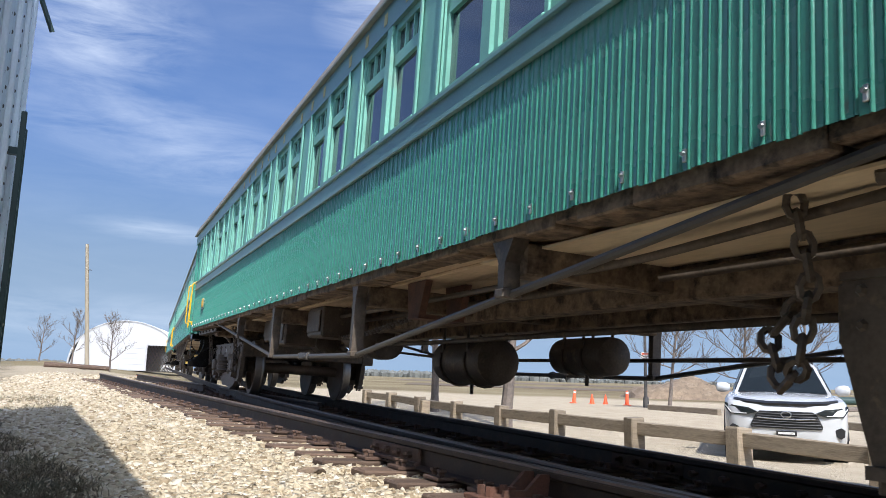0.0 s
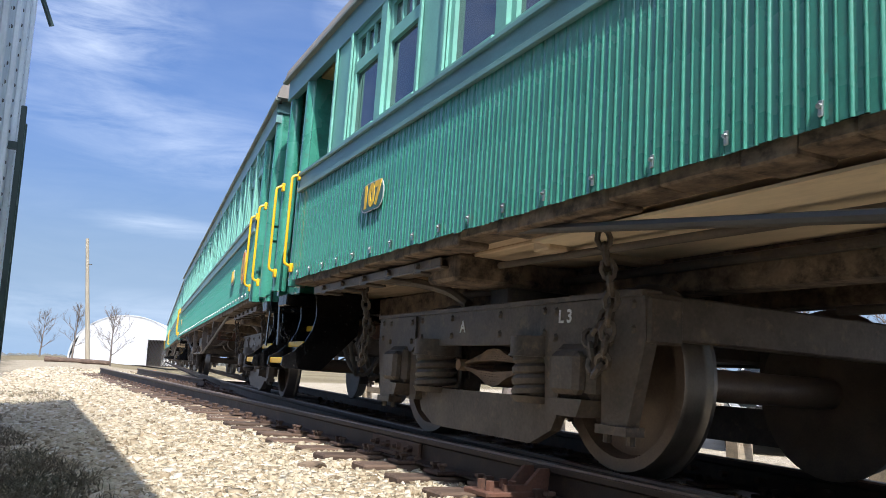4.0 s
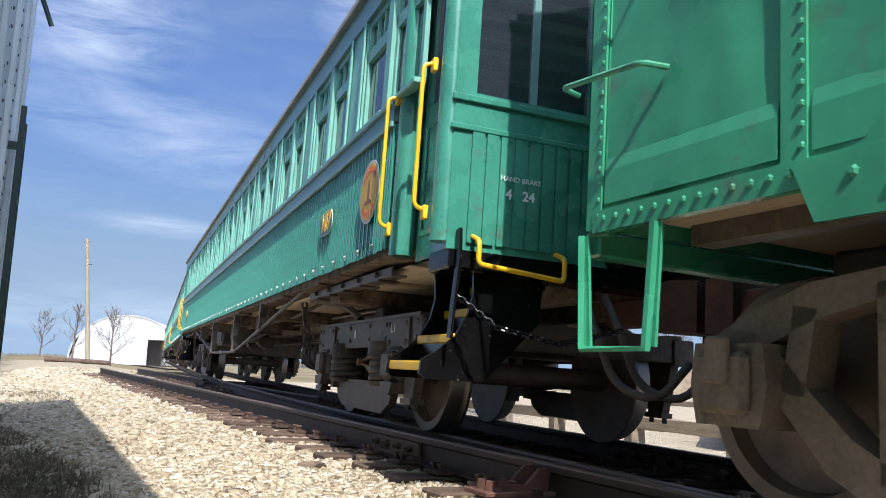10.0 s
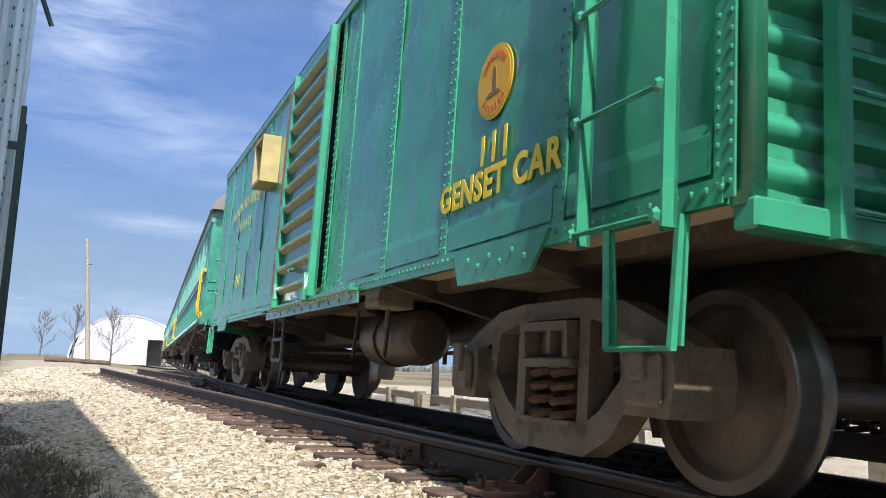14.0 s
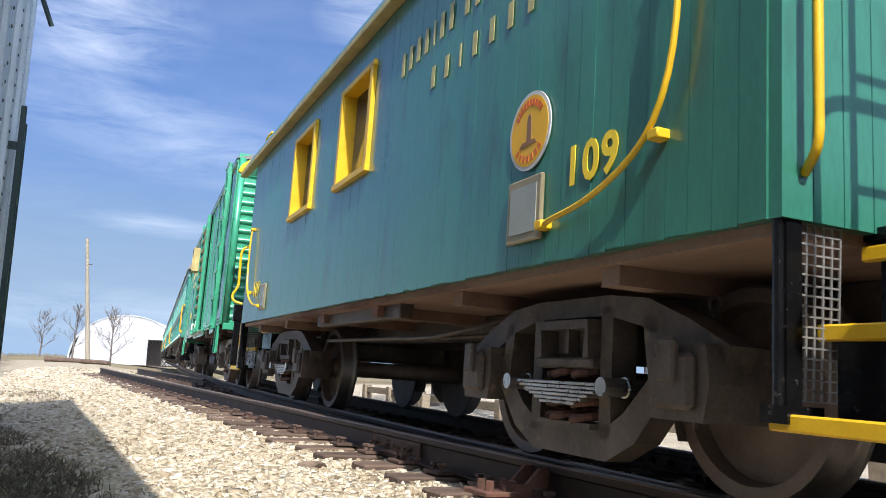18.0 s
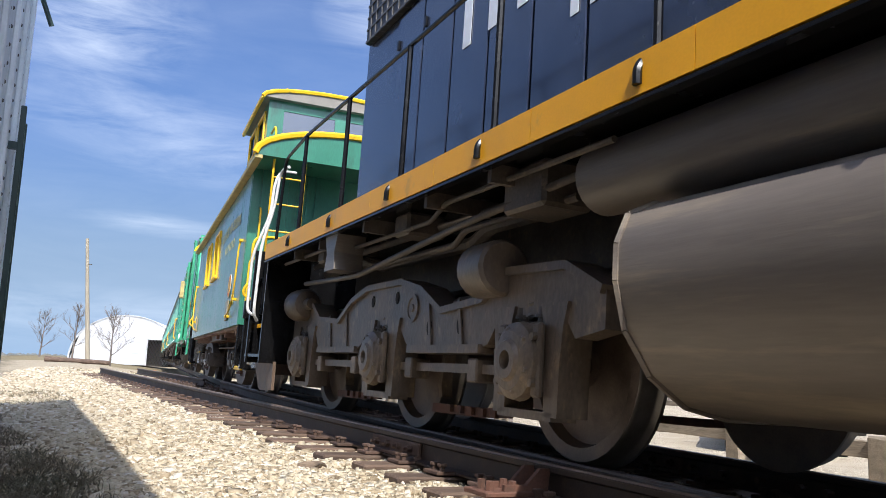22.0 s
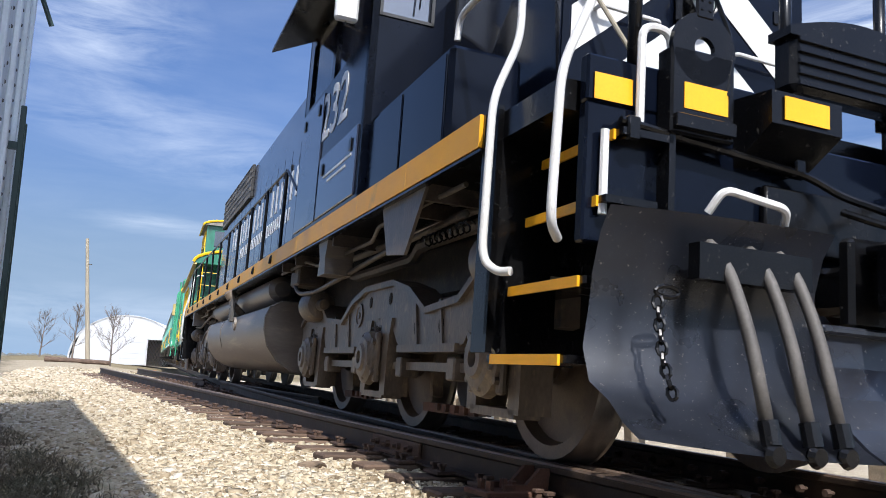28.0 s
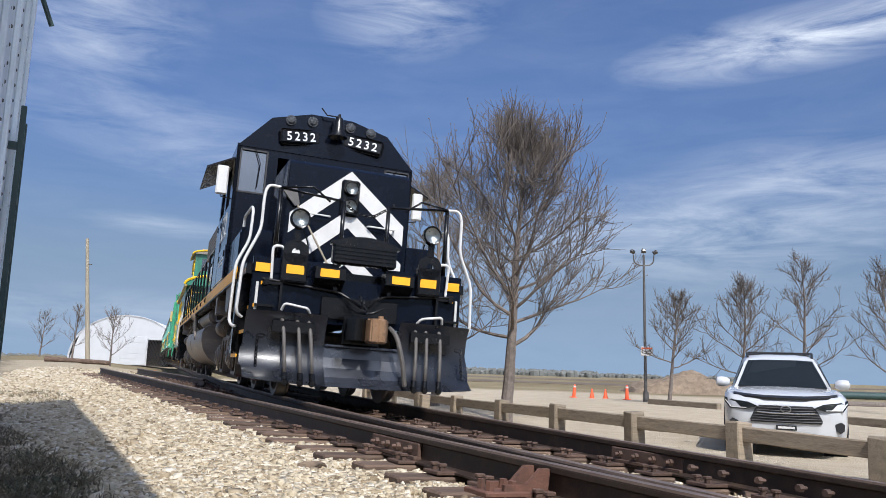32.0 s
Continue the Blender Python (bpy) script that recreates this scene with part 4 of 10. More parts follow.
# ties under both tracks, laid square to the straight one
bm = new_bm()
box(bm, -1.3, 1.3, -0.11, 0.11, -0.17, 0.0, 0.012)
tie0 = part("tie", bm, TIE, track)
d, ties, tie_at, rng = 0.6, [], [], random.Random(3)
while d < 26:
    x, y = FWD[0] * d + OUT[0] * SIDE0, FWD[1] * d + OUT[1] * SIDE0
    # right end follows the far rail of the curved track
    s = d - 2.2
    cx, cy = centre(s)
    right = max(across(cx, cy) + 0.755, 1.51) + 0.55
    left = -0.50 + rng.uniform(-0.07, 0.07)
    if d > 30:
        right = 2.2
    tie_at.append((d, left, right))
    mid, half = (left + right) / 2, (right - left) / 2
    m = (PLANE @ pose(x + OUT[0] * mid, y + OUT[1] * mid, -0.175 - rng.uniform(0, 0.012), rng.uniform(-0.6, 0.6), 0, 28 + rng.uniform(-1.2, 1.2))
         @ Matrix.Diagonal((half / 1.3, 1, 1, 1)))
    if not ties:
        tie0.matrix_basis = m
        ties.append(tie0)
    else:
        ties.append(share(tie0, m, track))
    d += 0.535 + rng.uniform(-0.02, 0.02)

# ---- the train ----
CAR = {}


def siding(bm, x0, x1, y, z0, z1, pitch=0.0862, s=1):
    """Narrow vertical boards with a raised bead at every joint."""
    n = int(round((x1 - x0) / pitch))
    p = (x1 - x0) / n
    for k in range(n):
        a = x0 + k * p
        q = [(a, 0), (a + 0.005, 0.004), (a + 0.010, 0.0055), (a + 0.015, 0.004), (a + 0.020, 0), (a + p, 0)]
        lo = [bm.verts.new((x, y + d * s, z0)) for x, d in q]
        hi = [bm.verts.new((x, y + d * s, z1)) for x, d in q]
        for i in range(5):
            f = (lo[i], lo[i + 1], hi[i + 1], hi[i])
            bm.faces.new(f[::-1] if s > 0 else f)
    return bm


PLYWOOD = material("pale_stained_plywood", (0.76, 0.63, 0.45), 0.8, vary=0.2, scale=1.5, bump=0.15, fine=20, dirt=(0.36, 0.27, 0.17), dirt_amount=0.14, dirt_scale=1.6, stretch=(0.5, 1.5, 1))


def beaded_board(w, h=0.797):
    """One siding board with a bead at its edge and one along its middle, a fine groove beside each."""
    bm = new_bm()
    half = w / 2
    outline = []
    for k in (0, 1):
        a = k * half
        outline += [(a, -0.004), (a + 0.0025, 0.0), (a + 0.006, 0.0035), (a + 0.010, 0.0035), (a + 0.0135, 0.0), (a + 0.0155, -0.003), (a + 0.018, 0.0)]
    outline.append((w, 0.0))
    lo = [bm.verts.new((x, d, 0)) for x, d in outline]
    hi = [bm.verts.new((x, d, h)) for x, d in outline]
    for i in range(len(outline) - 1):
        bm.faces.new((lo[i + 1], lo[i], hi[i], hi[i + 1]))
    return bm


PLATE_GREEN = material("number_plate_green", (0.03, 0.12, 0.10), 0.4, vary=0.1)
NUMBER_GOLD = material("number_gold_paint", (0.86, 0.52, 0.02), 0.45, vary=0.1)
REVEAL = material("varnished_brown_reveal", (0.22, 0.09, 0.045), 0.5, vary=0.2)


EAVE = material("weathered_grey_green_eave", (0.20, 0.23, 0.20), 0.6, vary=0.25, scale=5, bump=0.1)


def coach(key, number, detail=True):
    car = thing("coach", "dark green wooden passenger coach with ribbed siding and yellow grab rails", "passenger coach", "coaches of the train")
    CAR[key] = car
    # ends and ends of the sided body, behind and ahead of the truck middle
    E0, S0, E1, S1 = (9.98, 9.12, 10.72, 9.94) if key == "coach_b" else (10.38, 9.44, 10.6, 9.66)
    # floor and centre sills
    bm = new_bm()
    box(bm, -S0, S1, -1.40, 1.40, 1.12, 1.20)
    box(bm, -E0 + 0.05, -S0, -0.80, 0.80, 1.12, 1.20)
    box(bm, S1, E1 - 0.05, -0.80, 0.80, 1.12, 1.20)
    part("floor", bm, UNDERFLOOR, car, "weathered brown underfloor")
    for y in (-1.05, -0.75, 0.75, 1.05):
        bm = new_bm()
        box(bm, -S0, S1, y - 0.14, y + 0.14, 1.095, 1.12, 0.006)
        part("floor_board", bm, UNDERFLOOR, car)
    for a, b in ((-S0 + 0.12, -3.4), (3.4, 6.4)):
        bm = new_bm()
        box(bm, a, b, 0.50, 1.275, 1.078, 1.09)
        part("plywood_sheet", bm, PLYWOOD, car, "pale plywood sheet under the floor")
    for y in (-0.38, 0.38):
        bm = new_bm()
        box(bm, -E0 + 0.3, E1 - 0.3, y - 0.09, y + 0.09, 0.90, 1.11, 0.01)
        part("centre_sill", bm, OLD_TIMBER, car)
    for s in (1, -1):
        # timber side sill, flaking
        bm = new_bm()
        rng = random.Random(5)
        x = -S0
        while x < S1:
            w = rng.uniform(0.18, 0.5)
            d = rng.uniform(0, 0.03)
            box(bm, x, min(x + w, S1), min(s * 1.28, s * (1.47 - d * 0.3)), max(s * 1.28, s * (1.47 - d * 0.3)), 1.085 + d, 1.168, 0.008)
            x += w
        part("side_sill", bm, OLD_TIMBER, car, "flaking timber side sill")
        # lower wall
        y = 1.49 * s
        bm = new_bm()
        box(bm, -S0, S1, min(y, y - 0.07 * s), max(y, y - 0.07 * s), 1.165, 1.95)
        wall = part("side_wall", bm, COACH_GREEN, car)
        if detail and s > 0:
            count = int(round((S0 + S1) / 0.0915))
            step = (S0 + S1) / count
            rng = random.Random(len(CAR))
            first = part("siding_board", beaded_board(step), COACH_GREEN, wall, "green beaded siding board")
            first.matrix_basis = pose(-S0, y + 0.002, 1.148)
            for k in range(1, count):
                share(first, pose(-S0 + step * k, y + 0.002 + rng.uniform(0, 0.0015), 1.148 + rng.uniform(-0.004, 0.004)), wall)
        else:
            bm = new_bm()
            siding(bm, -S0, S1, y + 0.002 * s, 1.150, 1.945, s=s)
            part("siding", bm, COACH_GREEN, car, "green vertical beaded siding boards")
        # belt rail
        bm = new_bm()
        box(bm, -S0, S1, min(y, y + 0.030 * s), max(y, y + 0.030 * s), 1.925, 1.965, 0.006)
        box(bm, -S0, S1, min(y - 0.04 * s, y + 0.012 * s), max(y - 0.04 * s, y + 0.012 * s), 1.965, 2.075)
        box(bm, -S0, S1, min(y, y + 0.034 * s), max(y, y + 0.034 * s), 2.072, 2.105, 0.006)
        part("belt_rail", bm, LETTERBOARD, car, "blue-green moulded belt rail")
        # piers, mullions, sashes
        p0 = -1.21
        k0, k1 = -5, 6
        yw0, yw1 = sorted((y - 0.07 * s, y - 0.005 * s))
        for k in range(k0, k1 + 1):
            c = p0 + 1.7 * k
            lo, hi = max(c - 0.20, -S0), min(c + 0.20, S1)
            if hi > lo:
                bm = new_bm()
                box(bm, lo, hi, yw0, yw1, 2.10, 3.0)
                for q in (lo + 0.02, hi - 0.02):
                    box(bm, q - 0.02, q + 0.02, min(y, y + 0.018 * s), max(y, y + 0.018 * s), 2.10, 3.0, 0.004)
                part("window_pier", bm, TRIM_GREEN, car)
        wins = []
        for k in range(k0, k1):
            a, b = p0 + 1.7 * k + 0.20, p0 + 1.7 * (k + 1) - 0.20
            m = (a + b) / 2
            bm = new_bm()
            box(bm, m - 0.055, m + 0.055, yw0, max(yw1, y + 0.008) if s > 0 else yw1, 2.10, 3.0)
            part("window_mullion", bm, TRIM_GREEN, car)
            wins += [(a, m - 0.055), (m + 0.055, b)]
        for a, b in wins:
            ys = y - 0.05 * s
            bm = new_bm()
            for z0, z1 in ((2.10, 2.16), (2.66, 2.75), (2.94, 3.0)):
                box(bm, a, b, min(ys, ys + 0.03 * s), max(ys, ys + 0.03 * s), z0, z1)
            for q in (a + 0.025, b - 0.025):
                box(bm, q - 0.025, q + 0.025, min(ys, ys + 0.03 * s), max(ys, ys + 0.03 * s), 2.16, 2.94)
            for q in (0.36, 0.64):
                q = a + (b - a) * q
                box(bm, q - 0.012, q + 0.012, min(ys, ys + 0.025 * s), max(ys, ys + 0.025 * s), 2.75, 2.94)
            sash = part("window", bm, TRIM_GREEN, car)
            bm = new_bm()
            box(bm, a + 0.05, b - 0.05, ys - 0.003, ys + 0.003, 2.16, 2.66)
            box(bm, a + 0.05, b - 0.05, ys - 0.003, ys + 0.003, 2.75, 2.94)
            part("pane", bm, GLASS, sash).visible_shadow = False
            if detail and s > 0:
                bm = new_bm()
                box(bm, b - 0.049, b - 0.040, ys - 0.09, ys - 0.004, 2.16, 2.66)
                part("reveal", bm, REVEAL, sash)
                bm = new_bm()
                box(bm, a - 0.01, b + 0.01, y - 0.03, y + 0.03, 2.085, 2.125, 0.008)
                part("window_sill", bm, TRIM_GREEN, sash)
        # letterboard and eave
        bm = new_bm()
        box(bm, -E0 + 0.02, E1 - 0.02, min(y - 0.05 * s, y + 0.012 * s), max(y - 0.05 * s, y + 0.012 * s), 2.995, 3.205)
        part("letterboard", bm, LETTERBOARD, car, "grey-green letterboard under the eave")
        bm = new_bm()
        box(bm, -E0 - 0.1, E1 + 0.1, min(y, y + 0.055 * s), max(y, y + 0.055 * s), 3.20, 3.235, 0.006)
        part("eave", bm, EAVE, car, "weathered pale roof edge")
        if detail and s > 0:
            bars("letterboard_lettering", word_bars("XXXXIXX XXX XXXXXXX", 0.07), 0.10, 0.40, LETTER_FADED, car, pose(0.3, y + 0.014, 3.10) @ NEAR, "faded gold lettering")
            bm = new_bm()
            x = -S0 + 0.25
            while x < S1:
                box(bm, x - 0.008, x + 0.008, y + 0.004, y + 0.013, 1.175, 1.222, 0.002)
                cyl(bm, (x, y + 0.012, 1.206), (x, y + 0.022, 1.203), 0.008, seg=6)
                x += 0.345
            part("siding_clip", bm, CHROME, car, "small metal clips along the lower edge")["kind"] = "stuff"
    # roof
    arch = [(1.53 * math.cos(a), 3.23 + 0.62 * math.sin(a)) for a in [math.pi * k / 16 for k in range(17)]]
    bm = new_bm()
    prism(bm, arch, "x", -E0 - 0.12, E1 + 0.12)
    roof = part("roof", fixed(bm), ROOF, car, "grey-brown arched canvas roof", smooth=True)
    for x in (-9.6, -6.4, -2.1, 2.1, 6.4, 9.6):
        bm = new_bm()
        lathe(bm, [(0.13, 0.0), (0.13, 0.16), (0.20, 0.2), (0.20, 0.3), (0.1, 0.36), (0.0, 0.36)], (x, 0.4, 3.80), (0, 0, 1), 16)
        part("roof_vent", fixed(bm), ROOF, roof, smooth=True)
    bm = new_bm()
    lathe(bm, [(0.10, 0.0), (0.10, 0.22), (0.15, 0.24), (0.15, 0.28), (0.10, 0.30), (0.10, 0.40), (0.19, 0.43), (0.19, 0.47), (0.12, 0.53), (0.0, 0.55)], (-E0 + 0.75, 0.62, 3.70), (0, 0, 1), 16)
    part("smoke_jack", fixed(bm), ROOF, roof, "capped iron smoke jack", smooth=True)
    # inside: an added near-black sheet below the windows paints the interior shade
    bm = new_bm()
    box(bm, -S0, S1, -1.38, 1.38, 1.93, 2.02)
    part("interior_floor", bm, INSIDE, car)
    bm = new_bm()
    box(bm, -S0, S1, -1.40, 1.40, 3.02, 3.06)
    part("interior_ceiling", bm, CREAM, car)
    # vestibules
    for e in (-1, 1):
        Se, Ee = (S1, E1) if e > 0 else (S0, E0)
        u_in, u_out = e * Se, e * (Ee - 0.02)
        bm = new_bm()
        box(bm, min(u_in, u_in + e * 0.05), max(u_in, u_in + e * 0.05), -1.44, 1.44, 1.16, 3.2)
        part("bulkhead", bm, COACH_GREEN, car)
        for s in (1, -1):
            for u, r in ((e * (Se + 0.10), 0.075), (e * (Ee - 0.09), 0.065)):
                bm = new_bm()
                cyl(bm, (u, 1.42 * s, 1.10), (u, 1.42 * s, 3.12), r, seg=18)
                part("corner_post", bm, COACH_GREEN, car, "rounded green corner post", smooth=True)
            x0, x1 = sorted((e * (Se + 0.2), e * (Ee - 0.2)))
            bm = new_bm()
            yb = 1.36 * s
            box(bm, x0, x1, min(yb, yb - 0.04 * s), max(yb, yb - 0.04 * s), 1.06, 2.0)
            box(bm, x0, x0 + 0.07, min(yb, yb - 0.04 * s), max(yb, yb - 0.04 * s), 2.0, 3.0)
            box(bm, x1 - 0.07, x1, min(yb, yb - 0.04 * s), max(yb, yb - 0.04 * s), 2.0, 3.0)
            box(bm, x0, x1, min(yb, yb - 0.04 * s), max(yb, yb - 0.04 * s), 2.9, 3.0)
            for z0, z1 in ((1.20, 1.235), (1.86, 1.9)):
                box(bm, x0 + 0.06, x1 - 0.06, min(yb, yb + 0.012 * s), max(yb, yb + 0.012 * s), z0, z1, 0.004)
            for q in (x0 + 0.06, x1 - 0.085):
                box(bm, q, q + 0.025, min(yb, yb + 0.012 * s), max(yb, yb + 0.012 * s), 1.2, 1.9, 0.004)
            door = part("vestibule_door", bm, COACH_GREEN, car, "green panelled vestibule door")
            bm = new_bm()
            box(bm, x0 + 0.07, x1 - 0.07, yb - 0.03, yb - 0.024, 2.0, 2.9)
            part("pane", bm, GLASS, door)
            # grab rails
            for u in (e * (Se + 0.06), e * (Ee - 0.17)):
                bm = new_bm()
                y = 1.562 * s
                tube(bm, [(u, 1.50 * s, 2.10), (u, y, 2.08), (u, y, 1.29), (u, 1.49 * s, 1.27)], 0.0125, 8, 0.035)
                for z in (2.10, 1.27):
                    box(bm, u - 0.025, u + 0.025, min(1.485 * s, 1.515 * s), max(1.485 * s, 1.515 * s), z - 0.05, z + 0.03, 0.006)
                part("grab_rail", bm, YELLOW, car, "yellow grab rail", smooth=True)
            # steps
            bm = new_bm()
            for x in (x0 - 0.06, x1 + 0.05):
                o = [(1.02 * s, 1.10), (1.24 * s, 1.10), (1.21 * s, 0.98), (1.20 * s, 0.86), (1.225 * s, 0.74), (1.29 * s, 0.62), (1.39 * s, 0.53), (1.47 * s, 0.485), (1.48 * s, 0.41), (1.44 * s, 0.385), (1.12 * s, 0.385), (0.80 * s, 0.72), (0.78 * s, 1.10)]
                prism(bm, o, "x", x - 0.012, x + 0.012)
            steps = part("steps", fixed(bm), BLACK, car, "black steel boarding steps with yellow treads")
            for i, (yy, z) in enumerate(((1.46, 0.455), (1.30, 0.61), (1.14, 0.77), (0.98, 0.93))):
                bm = new_bm()
                box(bm, x0 - 0.05, x1 + 0.04, min((yy - 0.03) * s, yy * s), max((yy - 0.03) * s, yy * s), z - 0.028, z + 0.022, 0.006)
                part("tread_nosing", bm, YELLOW, steps, "yellow tread edge")
                bm = new_bm()
                box(bm, x0 - 0.05, x1 + 0.04, min((yy - 0.22) * s, (yy - 0.031) * s), max((yy - 0.22) * s, (yy - 0.031) * s), z - 0.015, z + 0.015)
                box(bm, x0 - 0.05, x1 + 0.04, min((yy - 0.19) * s, (yy - 0.17) * s), max((yy - 0.19) * s, (yy - 0.17) * s), z, z + 0.145)
                part("tread", bm, BLACK, steps)
        # end wall with boarded lower panel, windows and a gangway
        w0, w1 = sorted((u_out, u_out - e * 0.06))
        bm = new_bm()
        for s in (1, -1):
            ya, yb = sorted((s * 0.45, s * 1.42))
            box(bm, w0, w1, ya, yb, 1.06, 1.92)
            ya2, yb2 = sorted((s * 1.30, s * 1.42))
            box(bm, w0, w1, ya2, yb2, 1.92, 3.1)
            ya2, yb2 = sorted((s * 0.45, s * 0.60))
            box(bm, w0, w1, ya2, yb2, 1.92, 3.1)
            box(bm, w0, w1, ya, yb, 2.92, 3.2)
            ue = u_out + e * 0.02
            box(bm, min(ue, u_out), max(ue, u_out), ya - 0.02, yb + 0.02, 1.86, 1.90, 0.006)
            box(bm, min(ue, u_out), max(ue, u_out), ya - 0.02, yb + 0.02, 1.70, 1.735, 0.006)
            n = 10
            for k in range(n):
                yy = ya + 0.03 + (yb - ya - 0.12) * k / n
                box(bm, min(ue, u_out) + 0.004, max(ue, u_out) - 0.004, yy, yy + 0.068, 1.10, 1.70)
        end = part("end_wall", bm, COACH_GREEN, car, "green boarded end wall with windows")
        for s in (1, -1):
            ya, yb = sorted((s * 0.60, s * 1.30))
            bm = new_bm()
            box(bm, (w0 + w1) / 2 - 0.003, (w0 + w1) / 2 + 0.003, ya, yb, 1.92, 2.92)
            part("pane", bm, GLASS, end)
            bm = new_bm()
            box(bm, (w0 + w1) / 2 - 0.02, (w0 + w1) / 2 + 0.02, (ya + yb) / 2 - 0.02, (ya + yb) / 2 + 0.02, 1.92, 2.92)
            part("window_bar", bm, LETTERBOARD, end)
        bm = new_bm()
        box(bm, min(u_out - e * 0.5, u_out + e * 0.12), max(u_out - e * 0.5, u_out + e * 0.12), -0.46, 0.46, 1.06, 3.0, 0.02)
        part("gangway", bm, BLACK, car, "black gangway between coaches")
        bm = new_bm()
        box(bm, min(u_out, u_out - e * 0.3), max(u_out, u_out - e * 0.3), -1.40, 1.40, 0.96, 1.07, 0.01)
        part("end_sill", bm, BLACK, car)
        bm = new_bm()
        hood = [(1.5 * math.cos(a), 3.1 + 0.55 * math.sin(a)) for a in [math.pi * k / 12 for k in range(13)]]
        prism(bm, hood, "x", min(u_out, u_out + e * 0.02), max(u_out, u_out + e * 0.02))
        part("end_hood", fixed(bm), LETTERBOARD, car)
        coupler(car, e * (Ee + 0.12), e)
        if detail:
            bm = new_bm()
            ue = u_out + e * 0.06
            tube(bm, [(u_out, 1.28, 1.14), (ue + e * 0.05, 1.28, 1.10), (ue + e * 0.05, 1.28, 0.98), (ue + e * 0.05, 0.78, 0.94), (ue + e * 0.05, 0.78, 1.06), (u_out, 0.78, 1.10)], 0.014, 8, 0.03)
            part("uncoupling_rail", bm, YELLOW if key == "coach_b" and e < 0 else BLACK, car, smooth=True)
            bm = new_bm()
            strip(bm, [(u_out + e * 0.04, 1.16), (u_out + e * 0.06, 1.0), (u_out + e * 0.02, 0.78), (u_out, 0.6)], 0.05, 1.36, 1.375)
            chain(bm, [(u_out + e * 0.03, 1.36, 0.82), (u_out + e * 0.2, 1.2, 0.66), (u_out + e * 0.3, 0.9, 0.6), (u_out + e * 0.25, 0.5, 0.7)], 0.0055, 0.042)
            part("safety_chain", fixed(bm), BLACK, car)
            bm = new_bm()
            for y in (0.45, 0.6):
                hose(bm, [(u_out, y, 0.9), (u_out + e * 0.15, y, 0.7), (u_out + e * 0.18, y - 0.1, 0.42), (u_out + e * 0.42, y - 0.2, 0.34), (u_out + e * 0.55, y - 0.3, 0.55)])
            part("air_hose", bm, RUBBER, car, smooth=True)
    if detail:
        lettering("end_lettering", "HAND BRAKE", 0.040, LETTER_WHITE, car, pose(-E0 + 0.0 - 0.004, 1.02, 1.47) @ TAIL, label="white stencilled lettering")
        lettering("end_lettering", "4   24", 0.075, LETTER_WHITE, car, pose(-E0 + 0.0 - 0.004, 1.02, 1.385) @ TAIL, bold=0.002)
    # truss rods
    for y in (1.40, -1.40):
        for x, z, w in ((-1.55, 0.56, 0.10), (1.55, 0.56, 0.10), (-4.0, 0.84, 0.13), (4.0, 0.84, 0.13)):
            bm = new_bm()
            prism(bm, [(x - w, 1.14), (x + w, 1.14), (x + 0.035, 1.0), (x + 0.028, z), (x - 0.028, z), (x - 0.035, 1.0)], "y", y - 0.045, y + 0.045)
            box(bm, x - 0.045, x + 0.045, y - 0.055, y + 0.055, z - 0.015, z + 0.03, 0.006)
            part("queen_post", fixed(bm), GRIME, car, "cast black queen post")
        bm = new_bm()
        tube(bm, [(-6.5, y, 1.13), (-4.0, y, 0.84), (-1.55, y, 0.56), (1.55, y, 0.56), (4.0, y, 0.84), (6.5, y, 1.13)], 0.021, 8)
        for x in (0.05,):
            box(bm, x - 0.13, x + 0.13, y - 0.035, y + 0.035, 0.53, 0.59, 0.015)
            cyl(bm, (x - 0.17, y, 0.56), (x - 0.12, y, 0.56), 0.04, seg=8)
            cyl(bm, (x + 0.12, y, 0.56), (x + 0.17, y, 0.56), 0.04, seg=8)
        part("truss_rod", bm, LAMP_STEEL, car, "grey steel truss rod with turnbuckle", smooth=True)
    if not detail:
        for u in (-7.1, 7.1):
            coach_truck(car, u, "A")
        return car
    # underfloor gear
    for x in (-1.55, 1.55, -4.0, 4.0):
        bm = new_bm()
        box(bm, x - 0.09, x + 0.09, -1.36, 1.36, 0.94, 1.10, 0.01)
        part("needle_beam", bm, OLD_TIMBER, car)
    for x, y, z, r, L in ((-0.92, -0.15, 0.62, 0.222, 1.06), (-1.86, -0.75, 0.71, 0.165, 0.80)):
        bm = new_bm()
        lathe(bm, [(0.0, -0.05), (r * 0.6, -0.04), (r * 0.95, 0.0), (r, 0.05), (r, L - 0.05), (r * 0.95, L), (r * 0.6, L + 0.04), (0.0, L + 0.05)], (x, y, z), (1, 0, 0), 28)
        tank = part("air_tank", fixed(bm), GRIME, car, "black cylindrical air reservoir", smooth=True)
        bm = new_bm()
        for q in (0.25, L - 0.25):
            tube(bm, [(x + q, y + (r + 0.012) * math.sin(a), z - (r + 0.012) * math.cos(a)) for a in [math.pi * (k / 10 - 0.6) for k in range(13)]], 0.014, 6)
            cyl(bm, (x + q, y + r * 0.9, z), (x + q, y + r * 0.9, 1.1), 0.014, seg=6)
            cyl(bm, (x + q, y - r * 0.9, z), (x + q, y - r * 0.9, 1.1), 0.014, seg=6)
        cyl(bm, (x + L * 0.5, y, z - r - 0.09), (x + L * 0.5, y, z - r + 0.02), 0.018, seg=8)
        part("tank_strap", bm, GRIME, tank)
